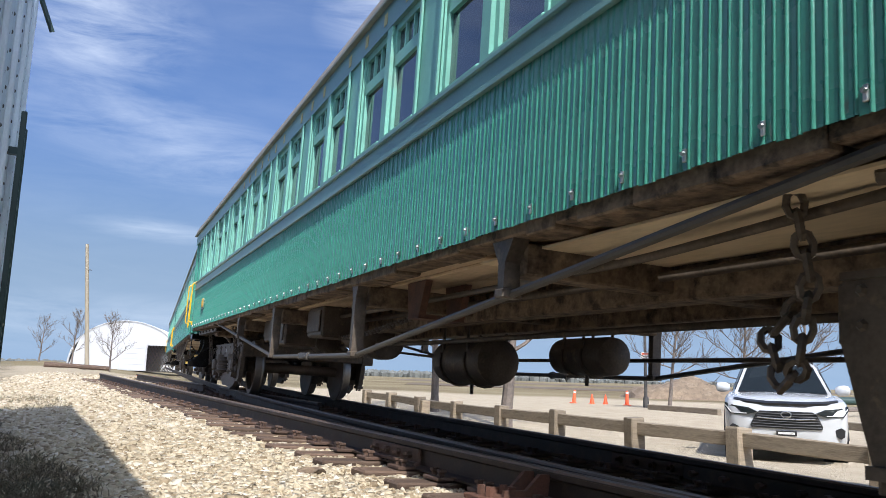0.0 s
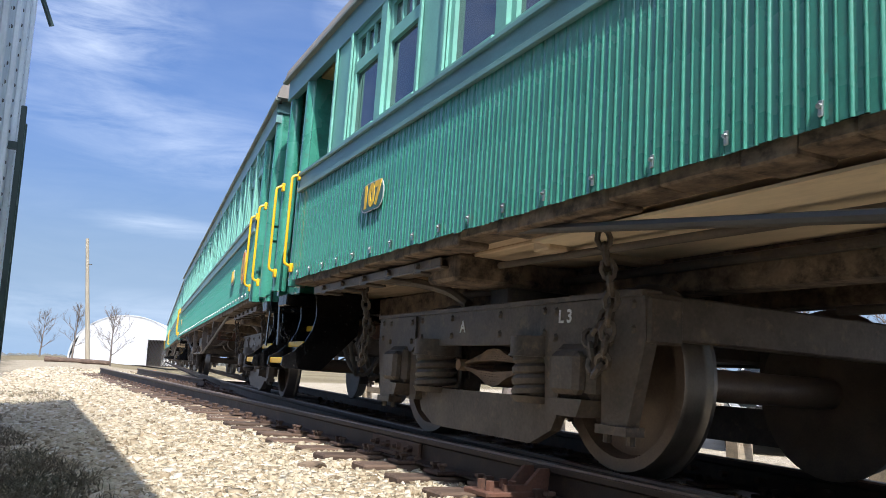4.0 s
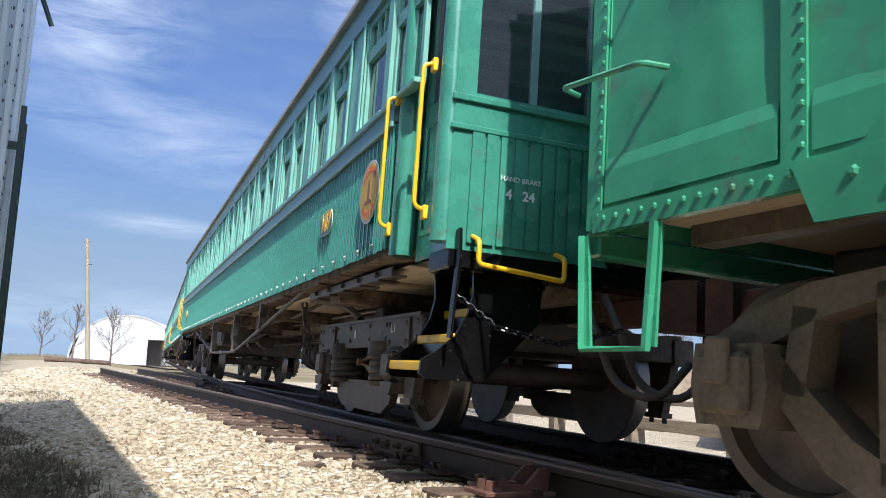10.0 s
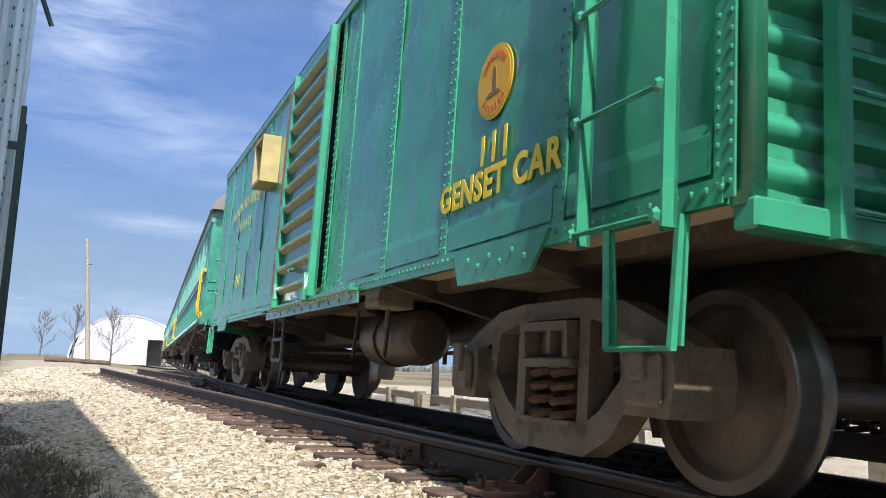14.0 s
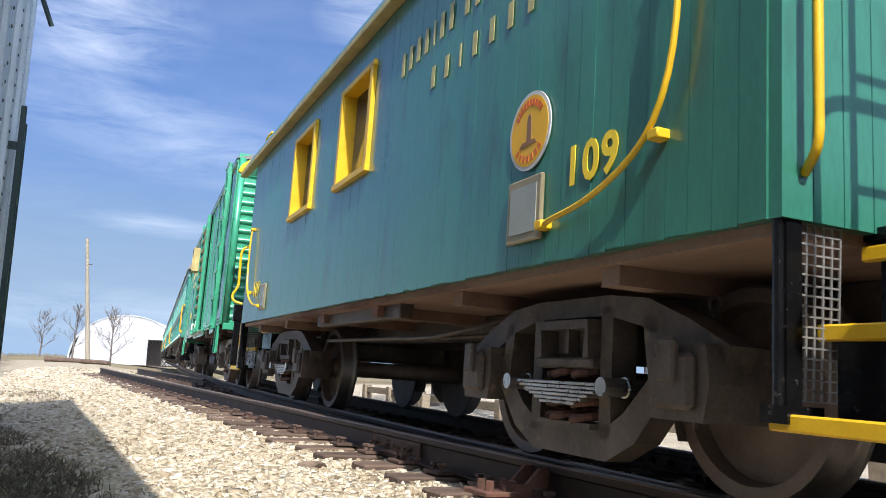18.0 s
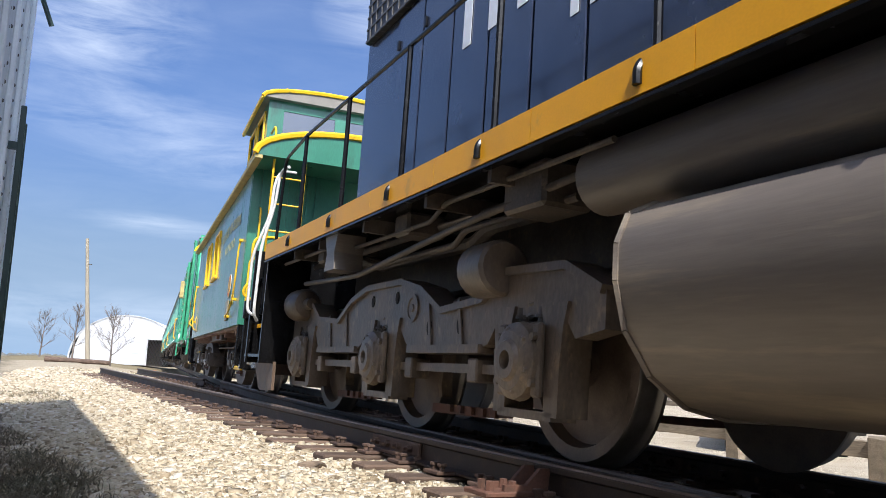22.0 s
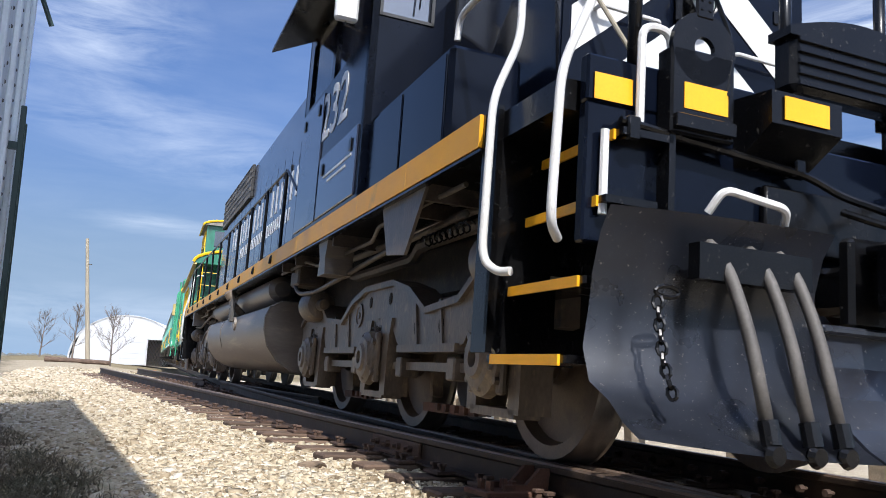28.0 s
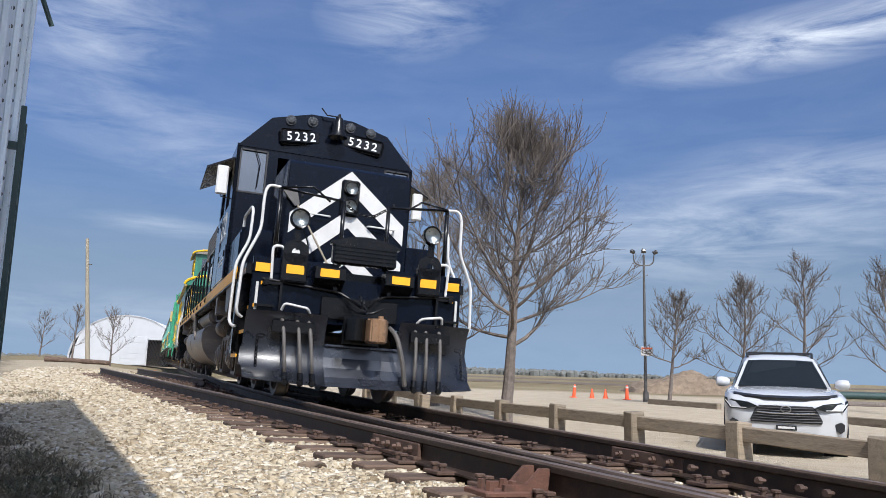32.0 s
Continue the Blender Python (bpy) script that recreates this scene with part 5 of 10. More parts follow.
    for x, y, w in ((2.3, -0.2, 0.22), (1.1, 0.5, 0.16), (3.0, 0.4, 0.18)):
        bm = new_bm()
        lathe(bm, [(0, 0), (w, 0), (w, 0.35), (w * 0.7, 0.42), (w * 0.3, 0.46), (0.04, 0.6), (0, 0.6)], (x, y, 0.86), (1, 0, 0), 20)
        part("brake_cylinder", fixed(bm), GRIME, car, smooth=True)
    for x0, x1, y0, y1, z0 in ((0.5, 1.1, 0.75, 1.15, 0.78), (2.0, 2.9, 0.8, 1.2, 0.72), (3.3, 3.8, 0.75, 1.1, 0.80)):
        bm = new_bm()
        box(bm, x0, x1, y0, y1, z0, 1.1, 0.02)
        box(bm, x0 + 0.05, x1 - 0.05, y1, y1 + 0.02, z0 + 0.05, 1.05, 0.006)
        part("equipment_box", bm, GRIME, car, "grimy equipment box under the floor")
    bm = new_bm()
    prism(bm, [(-2.4, 1.09), (-2.05, 1.09), (-2.1, 0.86), (-2.3, 0.84)], "y", 0.85, 0.9)
    prism(bm, [(-2.4, 1.09), (-2.05, 1.09), (-2.1, 0.86), (-2.3, 0.84)], "y", 1.15, 1.2)
    box(bm, -2.3, -2.1, 0.85, 1.2, 0.83, 0.86)
    part("bracket", fixed(bm), RUST, car, "rusty hanging bracket")
    bm = new_bm()
    tube(bm, [(-6, -1.1, 0.72), (-1.55, -1.1, 0.70), (2, -1.1, 0.70), (6.0, -1.1, 0.9)], 0.018)
    tube(bm, [(-5.5, 0.25, 0.80), (0, 0.2, 0.78), (5.5, 0.25, 0.80)], 0.022)
    tube(bm, [(-8.5, 0.55, 1.02), (8.5, 0.55, 1.02)], 0.026)
    tube(bm, [(-6.2, 1.15, 1.05), (-4.6, 1.1, 0.98), (-1.0, 0.95, 1.0), (3, 0.95, 1.0), (7, 1.1, 1.04)], 0.02, 8, 0.3)
    part("pipework", bm, GRIME, car, "brake rods and pipes", smooth=True)
    bm = new_bm()
    chain(bm, [(1.2, 0.9, 0.86), (0.4, 0.95, 0.78), (-0.4, 0.95, 0.8), (-1.4, 0.9, 0.9)], 0.009, 0.06)
    part("brake_chain", bm, GRIME, car)
    for e, x in ((-1, -7.15), (1, 7.34)):
        coach_truck(car, x, "B" if e < 0 else "A")
        bm = new_bm()
        for q in ((1.75,) if key == "coach_b" and e < 0 else (-1.4, 1.58)):
            chain(bm, [(x + q, 1.2, 1.08), (x + q - 0.03, 1.16, 0.8), (x + q + 0.04, 1.14, 0.52), (x + q + 0.12, 1.12, 0.46), (x + q + 0.2, 1.1, 0.62), (x + q + 0.1, 1.06, 0.75)], 0.014, 0.09)
        part("check_chain", bm, GRIME, car, "heavy hanging check chains")
        bm = new_bm()
        box(bm, x - 0.2, x + 0.2, -1.3, 1.3, 0.95, 1.11, 0.02)
        part("bolster_beam", bm, OLD_TIMBER, car)
        for q in (-0.9, 0.9):
            bm = new_bm()
            box(bm, x + q - 0.07, x + q + 0.07, -1.2, 1.2, 1.05, 1.11, 0.01)
            part("cross_beam", bm, UNDERFLOOR, car)
    for a, b in ((-S0 + 0.25, -S0 + 2.7), (S1 - 2.7, S1 - 0.25)):
        bm = new_bm()
        box(bm, a, b, 1.25, 1.36, 1.02, 1.035, 0.003)
        box(bm, a, b, 1.345, 1.36, 1.035, 1.082, 0.003)
        part("sill_angle_iron", bm, DUSTY, car, "rusty angle iron bolted under the sill")
        for k in range(5):
            x = a + 0.3 + (b - a - 0.6) * k / 4
            bm = new_bm()
            box(bm, x - 0.06, x + 0.06, 1.22, 1.372, 1.005, 1.02, 0.003)
            cyl(bm, (x, 1.36, 1.055), (x, 1.385, 1.055), 0.02, seg=6)
            part("sill_bracket", bm, GRIME, car)
    for x in (-7.15, 7.28):
        for q in (1,):
            bm = new_bm()
            tube(bm, [(x + q * 1.25, 1.22, 1.07), (x + q * 0.85, 1.12, 1.03), (x + q * 0.5, 1.02, 0.96), (x + q * 0.3, 0.98, 0.86)], 0.032, 8, 0.15)
            part("side_brace", bm, GRIME, car, "curved iron side brace", smooth=True)
    # signs on the near side
    emblem(car, -8.75 if key == "coach_b" else -8.79, 1.515, 1.575, 0.215)
    for u in (-7.5, 8.05):
        bm = new_bm()
        o = [(sx * (0.115 + 0.095 * math.cos(a)), 0.10 * math.sin(a)) for sx, lo, hi in ((1, -90, 90), (-1, 90, -90)) for a in [radians(lo + (hi - lo) * q / 8) for q in range(9)]]
        prism(bm, o, "z", 0, 0.005)
        plate = part("number_plate", fixed(bm), WHITE, car, "oval green plate with gold numerals")
        plate.matrix_basis = pose(u, 1.508, 1.56) @ NEAR
        bm = new_bm()
        prism(bm, [(p * 0.955, q * 0.92) for p, q in o], "z", 0.004, 0.007)
        part("plate_face", fixed(bm), PLATE_GREEN, plate)
        lettering("plate_number", number, 0.205, NUMBER_GOLD, plate, pose(0, 0, 0.008), spacing=1.06, bold=0.011)
    return car


coach("coach_a", "106")
coach("coach_b", "107")
coach("coach_c", "", False)
coach("coach_d", "", False)

def wavy_sheet(bm, x0, x1, z0, z1, y, seed, amp=0.014, nx=16, nz=26):
    """A dented steel sheet on the left side."""
    vs = [[bm.verts.new((x0 + (x1 - x0) * i / nx, y + amp * (noise.noise((seed + i * 0.30, k * 0.24, seed)) + 0.4 * noise.noise((seed + i * 0.8, k * 0.7, seed + 9))) * (0 if i in (0, nx) else 1), z0 + (z1 - z0) * k / nz)) for i in range(nx + 1)] for k in range(nz + 1)]
    for k in range(nz):
        for i in range(nx):
            bm.faces.new((vs[k][i + 1], vs[k][i], vs[k + 1][i], vs[k + 1][i + 1]))
    return bm


def box_car():
    car = thing("box_car", "bright green riveted steel box car with ribbed sliding door", "box car")
    CAR["box"] = car
    m = sum(TRUCKS["box"]) / 2
    x0, x1 = 33.02 - m, 45.38 - m
    # underframe
    bm = new_bm()
    box(bm, x0 + 0.05, x1 - 0.05, -1.38, 1.38, 1.06, 1.12)
    part("floor", bm, UNDERFLOOR, car, "pale timber floor seen from below")
    bm = new_bm()
    box(bm, x0 + 0.1, x1 - 0.1, -0.2, 0.2, 0.72, 1.06, 0.02)
    part("centre_sill", bm, GRIME, car)
    for x in (-4.77, -3.0, -1.4, 1.4, 3.0, 4.77):
        bm = new_bm()
        prism(bm, [(-1.38, 1.06), (1.38, 1.06), (1.38, 1.0), (0.3, 0.78), (-0.3, 0.78), (-1.38, 1.0)], "x", x - 0.05, x + 0.05)
        part("cross_bearer", fixed(bm), GRIME, car)
    for y in (-0.95, 0.95):
        bm = new_bm()
        box(bm, x0 + 0.1, x1 - 0.1, y - 0.06, y + 0.06, 0.98, 1.06)
        part("stringer", bm, DUSTY, car)
    # walls
    seams = [x0, 34.0 - m, 35.25 - m, 36.3 - m, 37.4 - m, 37.9 - m]
    seams_far = [40.2 - m, 41.35 - m, 42.36 - m, 43.4 - m, 44.45 - m, x1]
    for s in (1, -1):
        y = 1.40 * s
        runs = (seams, seams_far) if s > 0 else ([x0 + (x1 - x0) * k / 12 for k in range(13)],)
        for run in runs:
            for i, (a, b) in enumerate(zip(run, run[1:])):
                bm = new_bm()
                if s > 0:
                    wavy_sheet(bm, a, b, 1.0, 3.62, y + (0.004 if i % 2 else 0), i * 3.1 + a)
                    box(bm, a, b, y - 0.05, y - 0.02, 1.05, 3.62)
                else:
                    box(bm, a, b, y, y + 0.04, 1.0, 3.62)
                part("wall_sheet", bm, BOX_GREEN, car, "dented green wall sheet", smooth=True)
        if s > 0:
            bm = new_bm()
            for x in seams + seams_far:
                box(bm, x - 0.045, x + 0.045, y + 0.004, y + 0.014, 1.0, 3.60)
            part("seam_strip", bm, BOX_GREEN, car)
            bm = new_bm()
            for x in seams + seams_far:
                rivets(bm, [(x + d, y + 0.014, 1.05 + 0.062 * k) for k in range(42) for d in (-0.028, 0.028)][:: 1 if x < 0 else 2], 0.012)
            for a, b in ((x0, 37.9 - m), (40.2 - m, x1)):
                n = int((b - a) / 0.07)
                rivets(bm, [(a + (b - a) * k / n, y + 0.02, 1.035) for k in range(n)], 0.014)
                rivets(bm, [(a + (b - a) * k / n, y + 0.012, 3.60) for k in range(0, n, 2)], 0.014)
            part("rivets", bm, BOX_GREEN, car, "rows of round rivet heads")["kind"] = "stuff"
            for a, b in zip(seams, seams[1:]):
                if b - a < 0.6:
                    continue
                bm = new_bm()
                prism(bm, [(y + 0.004, 1.10), (y + 0.012, 1.09), (y + 0.011, 1.22), (y + 0.004, 1.27)], "x", a + 0.06, b - 0.06)
                part("patch_panel", fixed(bm), BOX_GREEN, car)
            for a, b in zip(seams_far, seams_far[1:]):
                bm = new_bm()
                prism(bm, [(y + 0.004, 1.10), (y + 0.012, 1.09), (y + 0.011, 1.22), (y + 0.004, 1.27)], "x", a + 0.06, b - 0.06)
                part("patch_panel", fixed(bm), BOX_GREEN, car)
        bm = new_bm()
        box(bm, x0, x1, min(y - 0.02 * s, y + 0.018 * s), max(y - 0.02 * s, y + 0.018 * s), 0.985, 1.07)
        part("side_sill", bm, BOX_GREEN, car)
        bm = new_bm()
        box(bm, x0, x1, min(y - 0.04 * s, y + 0.035 * s), max(y - 0.04 * s, y + 0.035 * s), 3.58, 3.68, 0.01)
        part("eave", bm, BOX_GREEN, car)
        for xc in (34.55 - m, 43.95 - m):
            bm = new_bm()
            ya, yb = sorted((y + 0.012 * s, y + 0.03 * s))
            prism(bm, [(xc - 0.5, 1.06), (xc + 0.5, 1.06), (xc + 0.42, 0.88), (xc - 0.35, 0.88)], "y", ya, yb)
            rivets(bm, [(xc - 0.3 + 0.12 * k, yb if s > 0 else ya, 0.96 + 0.04 * (k % 2)) for k in range(6)], 0.018, (0, s, 0))
            part("bolster_gusset", fixed(bm), BOX_GREEN, car)
    # door
    d0, d1 = 38.02 - m, 39.58 - m
    bm = new_bm()
    box(bm, d0, d1, 1.44, 1.46, 1.04, 3.55)
    door = part("sliding_door", bm, CABOOSE_GREEN, car, "dark green ribbed steel sliding door")
    n = 11
    for k in range(n):
        z = 1.13 + 2.40 * k / n
        bm = new_bm()
        prism(bm, [(1.46, z + 0.008), (1.508, z + 0.035), (1.516, z + 0.05), (1.512, z + 0.068), (1.49, z + 0.085), (1.46, z + 0.095)], "x", d0 + 0.05, d1 - 0.05)
        rib = part("door_rib", fixed(bm), BOX_GREEN, door)
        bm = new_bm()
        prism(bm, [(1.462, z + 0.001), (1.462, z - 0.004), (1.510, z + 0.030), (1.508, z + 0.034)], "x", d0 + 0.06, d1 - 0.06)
        part("rib_underside", fixed(bm), CREAM, rib, "pale cream strip along the underside of the rib")
    bm = new_bm()
    tube(bm, [((d0 + d1) / 2 - 0.1, 1.47, 1.33), ((d0 + d1) / 2 - 0.09, 1.53, 1.32), ((d0 + d1) / 2 + 0.09, 1.53, 1.32), ((d0 + d1) / 2 + 0.1, 1.47, 1.33)], 0.012, 6, 0.03)
    part("door_handle", bm, BOX_GREEN, door, smooth=True)
    for x in (d0, d1 - 0.05):
        bm = new_bm()
        box(bm, x, x + 0.07, 1.435, 1.52, 1.02, 3.56, 0.008)
        rivets(bm, [(x + 0.035, 1.52, 1.1 + 0.12 * k) for k in range(20)], 0.012)
        part("door_stile", bm, BOX_GREEN, door)
    bm = new_bm()
    for x in (d0 + 0.1, d1 - 0.1):
        box(bm, x - 0.05, x + 0.05, 1.46, 1.55, 0.98, 1.1, 0.01)
        prism(bm, [(x - 0.06, 1.08), (x + 0.06, 1.08), (x, 1.24)], "y", 1.50, 1.535)
    box(bm, d1 - 0.03, d1 + 0.05, 1.45, 1.53, 1.5, 1.62, 0.01)
    box(bm, d1 - 0.03, d1 + 0.05, 1.45, 1.53, 2.0, 2.1, 0.01)
    part("door_roller", fixed(bm), BOX_GREEN, door)
    bm = new_bm()
    box(bm, d1 + 0.32, d1 + 0.52, 1.40, 1.445, 1.02, 3.58, 0.006)
    rivets(bm, [(d1 + x, 1.447, 1.1 + 0.14 * k) for k in range(18) for x in (0.37, 0.47)], 0.011)
    part("door_post", bm, RED_POST, car, "red oxide riveted door post")
    # added near-black sheet paints the shade behind the open door
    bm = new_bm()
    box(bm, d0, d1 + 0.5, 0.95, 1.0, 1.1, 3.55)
    part("doorway_dark", bm, INSIDE, car, "near-black sheet in place of the shade inside the doorway")
    bm = new_bm()
    box(bm, 36.8 - m, 40.3 - m, 1.41, 1.50, 0.985, 1.015, 0.004)
    box(bm, 36.8 - m, 40.3 - m, 1.41, 1.43, 0.90, 0.985)
    part("door_track", bm, BOX_GREEN, car, "green steel door track")
    bm = new_bm()
    for k in range(11):
        x = 36.95 - m + 0.32 * k
        box(bm, x - 0.016, x + 0.016, 1.430, 1.434, 0.925, 0.957)
    part("track_bracket", bm, CREAM, car)["kind"] = "stuff"
    # fan housing
    bm = new_bm()
    f0, f1 = 40.62 - m, 41.2 - m
    box(bm, f0, f1, 1.40, 1.62, 2.58, 2.62)
    box(bm, f0, f1, 1.40, 1.62, 3.12, 3.16)
    box(bm, f0, f0 + 0.04, 1.40, 1.62, 2.62, 3.12)
    box(bm, f1 - 0.04, f1, 1.40, 1.62, 2.62, 3.12)
    fan = part("fan_housing", bm, CREAM, car, "cream square fan housing")
    bm = new_bm()
    cyl(bm, ((f0 + f1) / 2, 1.43, 2.87), ((f0 + f1) / 2, 1.5, 2.87), 0.05, seg=12)
    for k in range(5):
        a = 2 * math.pi * k / 5
        box(bm, 0.04, 0.23, -0.012, 0.012, -0.05, 0.05, m=pose((f0 + f1) / 2, 1.47, 2.87) @ Matrix.Rotation(a, 4, "Y") @ pose(0, 0, 0, 25))
    part("fan_blade", bm, GRIME, fan)
    # ends
    for e, x in ((-1, x0), (1, x1)):
        bm = new_bm()
        box(bm, min(x, x - e * 0.05), max(x, x - e * 0.05), -1.40, 1.40, 1.0, 3.75)
        end = part("end_wall", bm, BOX_GREEN, car, "corrugated green steel end")
        for k in range(17):
            z = 1.11 + 0.153 * k
            bm = new_bm()
            rings = []
            for yk in range(13):
                y = -1.3 + 2.6 * yk / 12
                h = 0.07 * math.sin(math.pi * min(1, max(0, (yk + 0.3) / 12.6))) ** 0.4
                rings.append([bm.verts.new((x + e * h * math.sin(math.pi * q / 5), y, z + 0.105 * (q / 5 - 0.5))) for q in range(6)])
            for a, b in zip(rings, rings[1:]):
                for q in range(5):
                    bm.faces.new((a[q], a[q + 1], b[q + 1], b[q]))
            part("end_corrugation", fixed(bm), BOX_GREEN, end, smooth=True)
        bm = new_bm()
        for yc in (1.40, -1.40):
            cyl(bm, (x + e * 0.03, yc - 0.06 * (1 if yc > 0 else -1), 0.98), (x + e * 0.03, yc - 0.06 * (1 if yc > 0 else -1), 3.66), 0.055, seg=12)
        part("corner_post", bm, BOX_GREEN, end, smooth=True)
        bm = new_bm()
        box(bm, min(x, x + e * 0.1), max(x, x + e * 0.1), -1.38, 1.38, 0.90, 1.0, 0.01)
        part("end_sill", bm, BOX_GREEN, car)
        coupler(car, x + e * 0.55, e)
    # ladder and steps at the tail corner, grab irons at the other
    bm = new_bm()
    for x in (33.2 - m, 33.7 - m):
        box(bm, x - 0.035, x + 0.035, 1.47, 1.485, 0.92, 3.6)
        box(bm, x - 0.035, x - 0.020, 1.47, 1.53, 0.92, 3.6)
    ladder = part("ladder", bm, BOX_GREEN, car, "pale green side ladder")
    for k in range(7):
        bm = new_bm()
        z = 0.96 + 0.44 * k
        tube(bm, [(33.2 - m, 1.53, z), (33.7 - m, 1.53, z)], 0.011, 8)
        rivets(bm, [(33.2 - m, 1.53, z), (33.7 - m, 1.53, z)], 0.03)
        part("rung", bm, BOX_GREEN, ladder)
    for x in (33.21 - m, 45.02 - m):
        bm = new_bm()
        tube(bm, [(x, 1.42, 0.98), (x + 0.02, 1.43, 0.54), (x + 0.38, 1.43, 0.54), (x + 0.42, 1.42, 0.98)], 0.018, 4)
        strip(bm, [(x, 0.98), (x + 0.02, 0.55)], 0.05, 1.40, 1.412)
        strip(bm, [(x + 0.42, 0.98), (x + 0.38, 0.55)], 0.05, 1.40, 1.412)
        part("stirrup_step", fixed(bm), BOX_GREEN, car, "bent green stirrup step")
    bm = new_bm()
    for z in (1.53, 2.1):
        tube(bm, [(44.98 - m, 1.41, z), (45.02 - m, 1.50, z + 0.01), (45.5 - m, 1.50, z + 0.06), (45.53 - m, 1.40, z + 0.06)], 0.012, 8, 0.03)
    part("grab_iron", bm, BOX_GREEN, car, smooth=True)
    # end ladder at the tail
    bm = new_bm()
    for y in (0.55, 1.05):
        box(bm, x0 - 0.14, x0 - 0.08, y - 0.03, y + 0.03, 0.9, 3.6)
    el = part("end_ladder", bm, BOX_GREEN, car, "pale green end ladder")
    for k in range(7):
        bm = new_bm()
        tube(bm, [(x0 - 0.12, 0.55, 1.0 + 0.4 * k), (x0 - 0.12, 1.05, 1.0 + 0.4 * k)], 0.011, 8)
        part("rung", bm, BOX_GREEN, el)
    # hanging step frame under the door
    bm = new_bm()
    for x in (39.56 - m, 40.02 - m):
        box(bm, x - 0.02, x + 0.02, 1.36, 1.385, 0.46, 0.95)
    for z in (0.46, 0.68):
        box(bm, 39.56 - m, 40.02 - m, 1.36, 1.385, z - 0.018, z + 0.018)
    part("hanging_step", bm, GRIME, car, "dark hanging step frame")
    # tank and boxes below
    bm = new_bm()
    lathe(bm, [(0, -0.04), (0.15, -0.03), (0.2, 0.03), (0.215, 0.1), (0.215, 1.05), (0.2, 1.12), (0.15, 1.17), (0, 1.18)], (36.85 - m, 0.82, 0.69), (1, 0, 0), 28)
    tank = part("fuel_tank", fixed(bm), DUSTY, car, "rusty cylindrical tank in a frame", smooth=True)
    bm = new_bm()
    for x in (37.1 - m, 37.95 - m):
        strip(bm, [(x - 0.06, 0.98), (x + 0.02, 0.52)], 0.045, 1.06, 1.08)
        strip(bm, [(x, 0.98), (x, 0.5)], 0.045, 0.55, 0.57)
    box(bm, 36.95 - m, 38.1 - m, 1.05, 1.09, 0.92, 0.99)
    tube(bm, [(37.5 - m, 0.82 + 0.225 * math.sin(a), 0.69 - 0.225 * math.cos(a)) for a in [math.pi * (k / 8 - 1) for k in range(17)]], 0.012, 6)
    part("tank_frame", fixed(bm), RUST, tank, "rusty hanging frame")
    bm = new_bm()
    box(bm, 36.45 - m, 36.75 - m, 1.1, 1.38, 0.86, 1.0, 0.01)
    cyl(bm, (36.6 - m, 1.25, 0.72), (36.6 - m, 1.25, 0.88), 0.016, seg=8)
    part("timber_block", bm, FENCE, car, "green-stained timber block")
    bm = new_bm()
    lathe(bm, [(0, 0), (0.16, 0), (0.16, 0.3), (0.05, 0.36), (0, 0.36)], (35.9 - m, -0.3, 0.66), (1, 0, 0), 18)
    box(bm, 35.7 - m, 35.95 - m, -0.5, -0.2, 0.42, 0.6, 0.02)
    part("brake_gear", fixed(bm), GRIME, car, smooth=True)
    bm = new_bm()
    tube(bm, [(-4, 0.3, 0.62), (0, 0.35, 0.60), (3.6, 0.3, 0.62)], 0.018)
    tube(bm, [(-2.6, -1.1, 0.95), (-2.6, -1.1, 0.38), (-3.1, -1.1, 0.38), (-3.1, -1.1, 0.95)], 0.022, 4)
    hose(bm, [(x0 - 0.2, 0.35, 0.8), (x0 - 0.35, 0.35, 0.5), (x0 - 0.5, 0.2, 0.42)])
    part("pipework", bm, GRIME, car, smooth=True)
    # roof
    bm = new_bm()
    prism(bm, [(-1.44, 3.66), (1.44, 3.66), (0.75, 3.88), (0, 3.95), (-0.75, 3.88)], "x", x0 - 0.03, x1 + 0.03)
    part("roof", fixed(bm), ROOF, car)
    for u in (34.55 - m, 44.1 - m):
        freight_truck(car, u)
    # markings
    lettering("car_number", "111", 0.24, LETTER_YELLOW, car, pose(42.9 - m, 1.418, 1.56) @ NEAR, spacing=1.15, bold=0.006, label="yellow numerals")
    lettering("car_number", "111", 0.22, LETTER_YELLOW, car, pose(34.65 - m, 1.420, 1.56) @ NEAR, spacing=1.15, bold=0.006, label="yellow numerals")
    lettering("car_lettering", "GENSET CAR", 0.21, LETTER_YELLOW, car, pose(34.65 - m, 1.420, 1.38) @ NEAR, spacing=1.1, bold=0.007, label="yellow lettering")
    bars("car_lettering", word_bars("XXXXIXX XXX XXXXXXX", 0.055), 0.15, 0.08, LETTER_FADED, car, pose(42.8 - m, 1.418, 2.62) @ NEAR, "worn yellow lettering", arch=0.1)
    bars("car_lettering", word_bars("RAILWAY", 0.055), 0.13, 0.115, LETTER_FADED, car, pose(42.8 - m, 1.418, 2.38) @ NEAR, "worn yellow lettering", arch=0.03)
    emblem(car, 34.68 - m, 1.416, 1.92, 0.20, EMBLEM_GOLD)


box_car()

MESH_WIRE = material("grey_wire_mesh", (0.30, 0.29, 0.27), 0.5, metal=0.6, vary=0.2, scale=20, bump=0)
FRAMED_PLATE = material("dull_brass_plate", (0.30, 0.25, 0.15), 0.5, metal=0.3, vary=0.2, scale=8, bump=0.1)


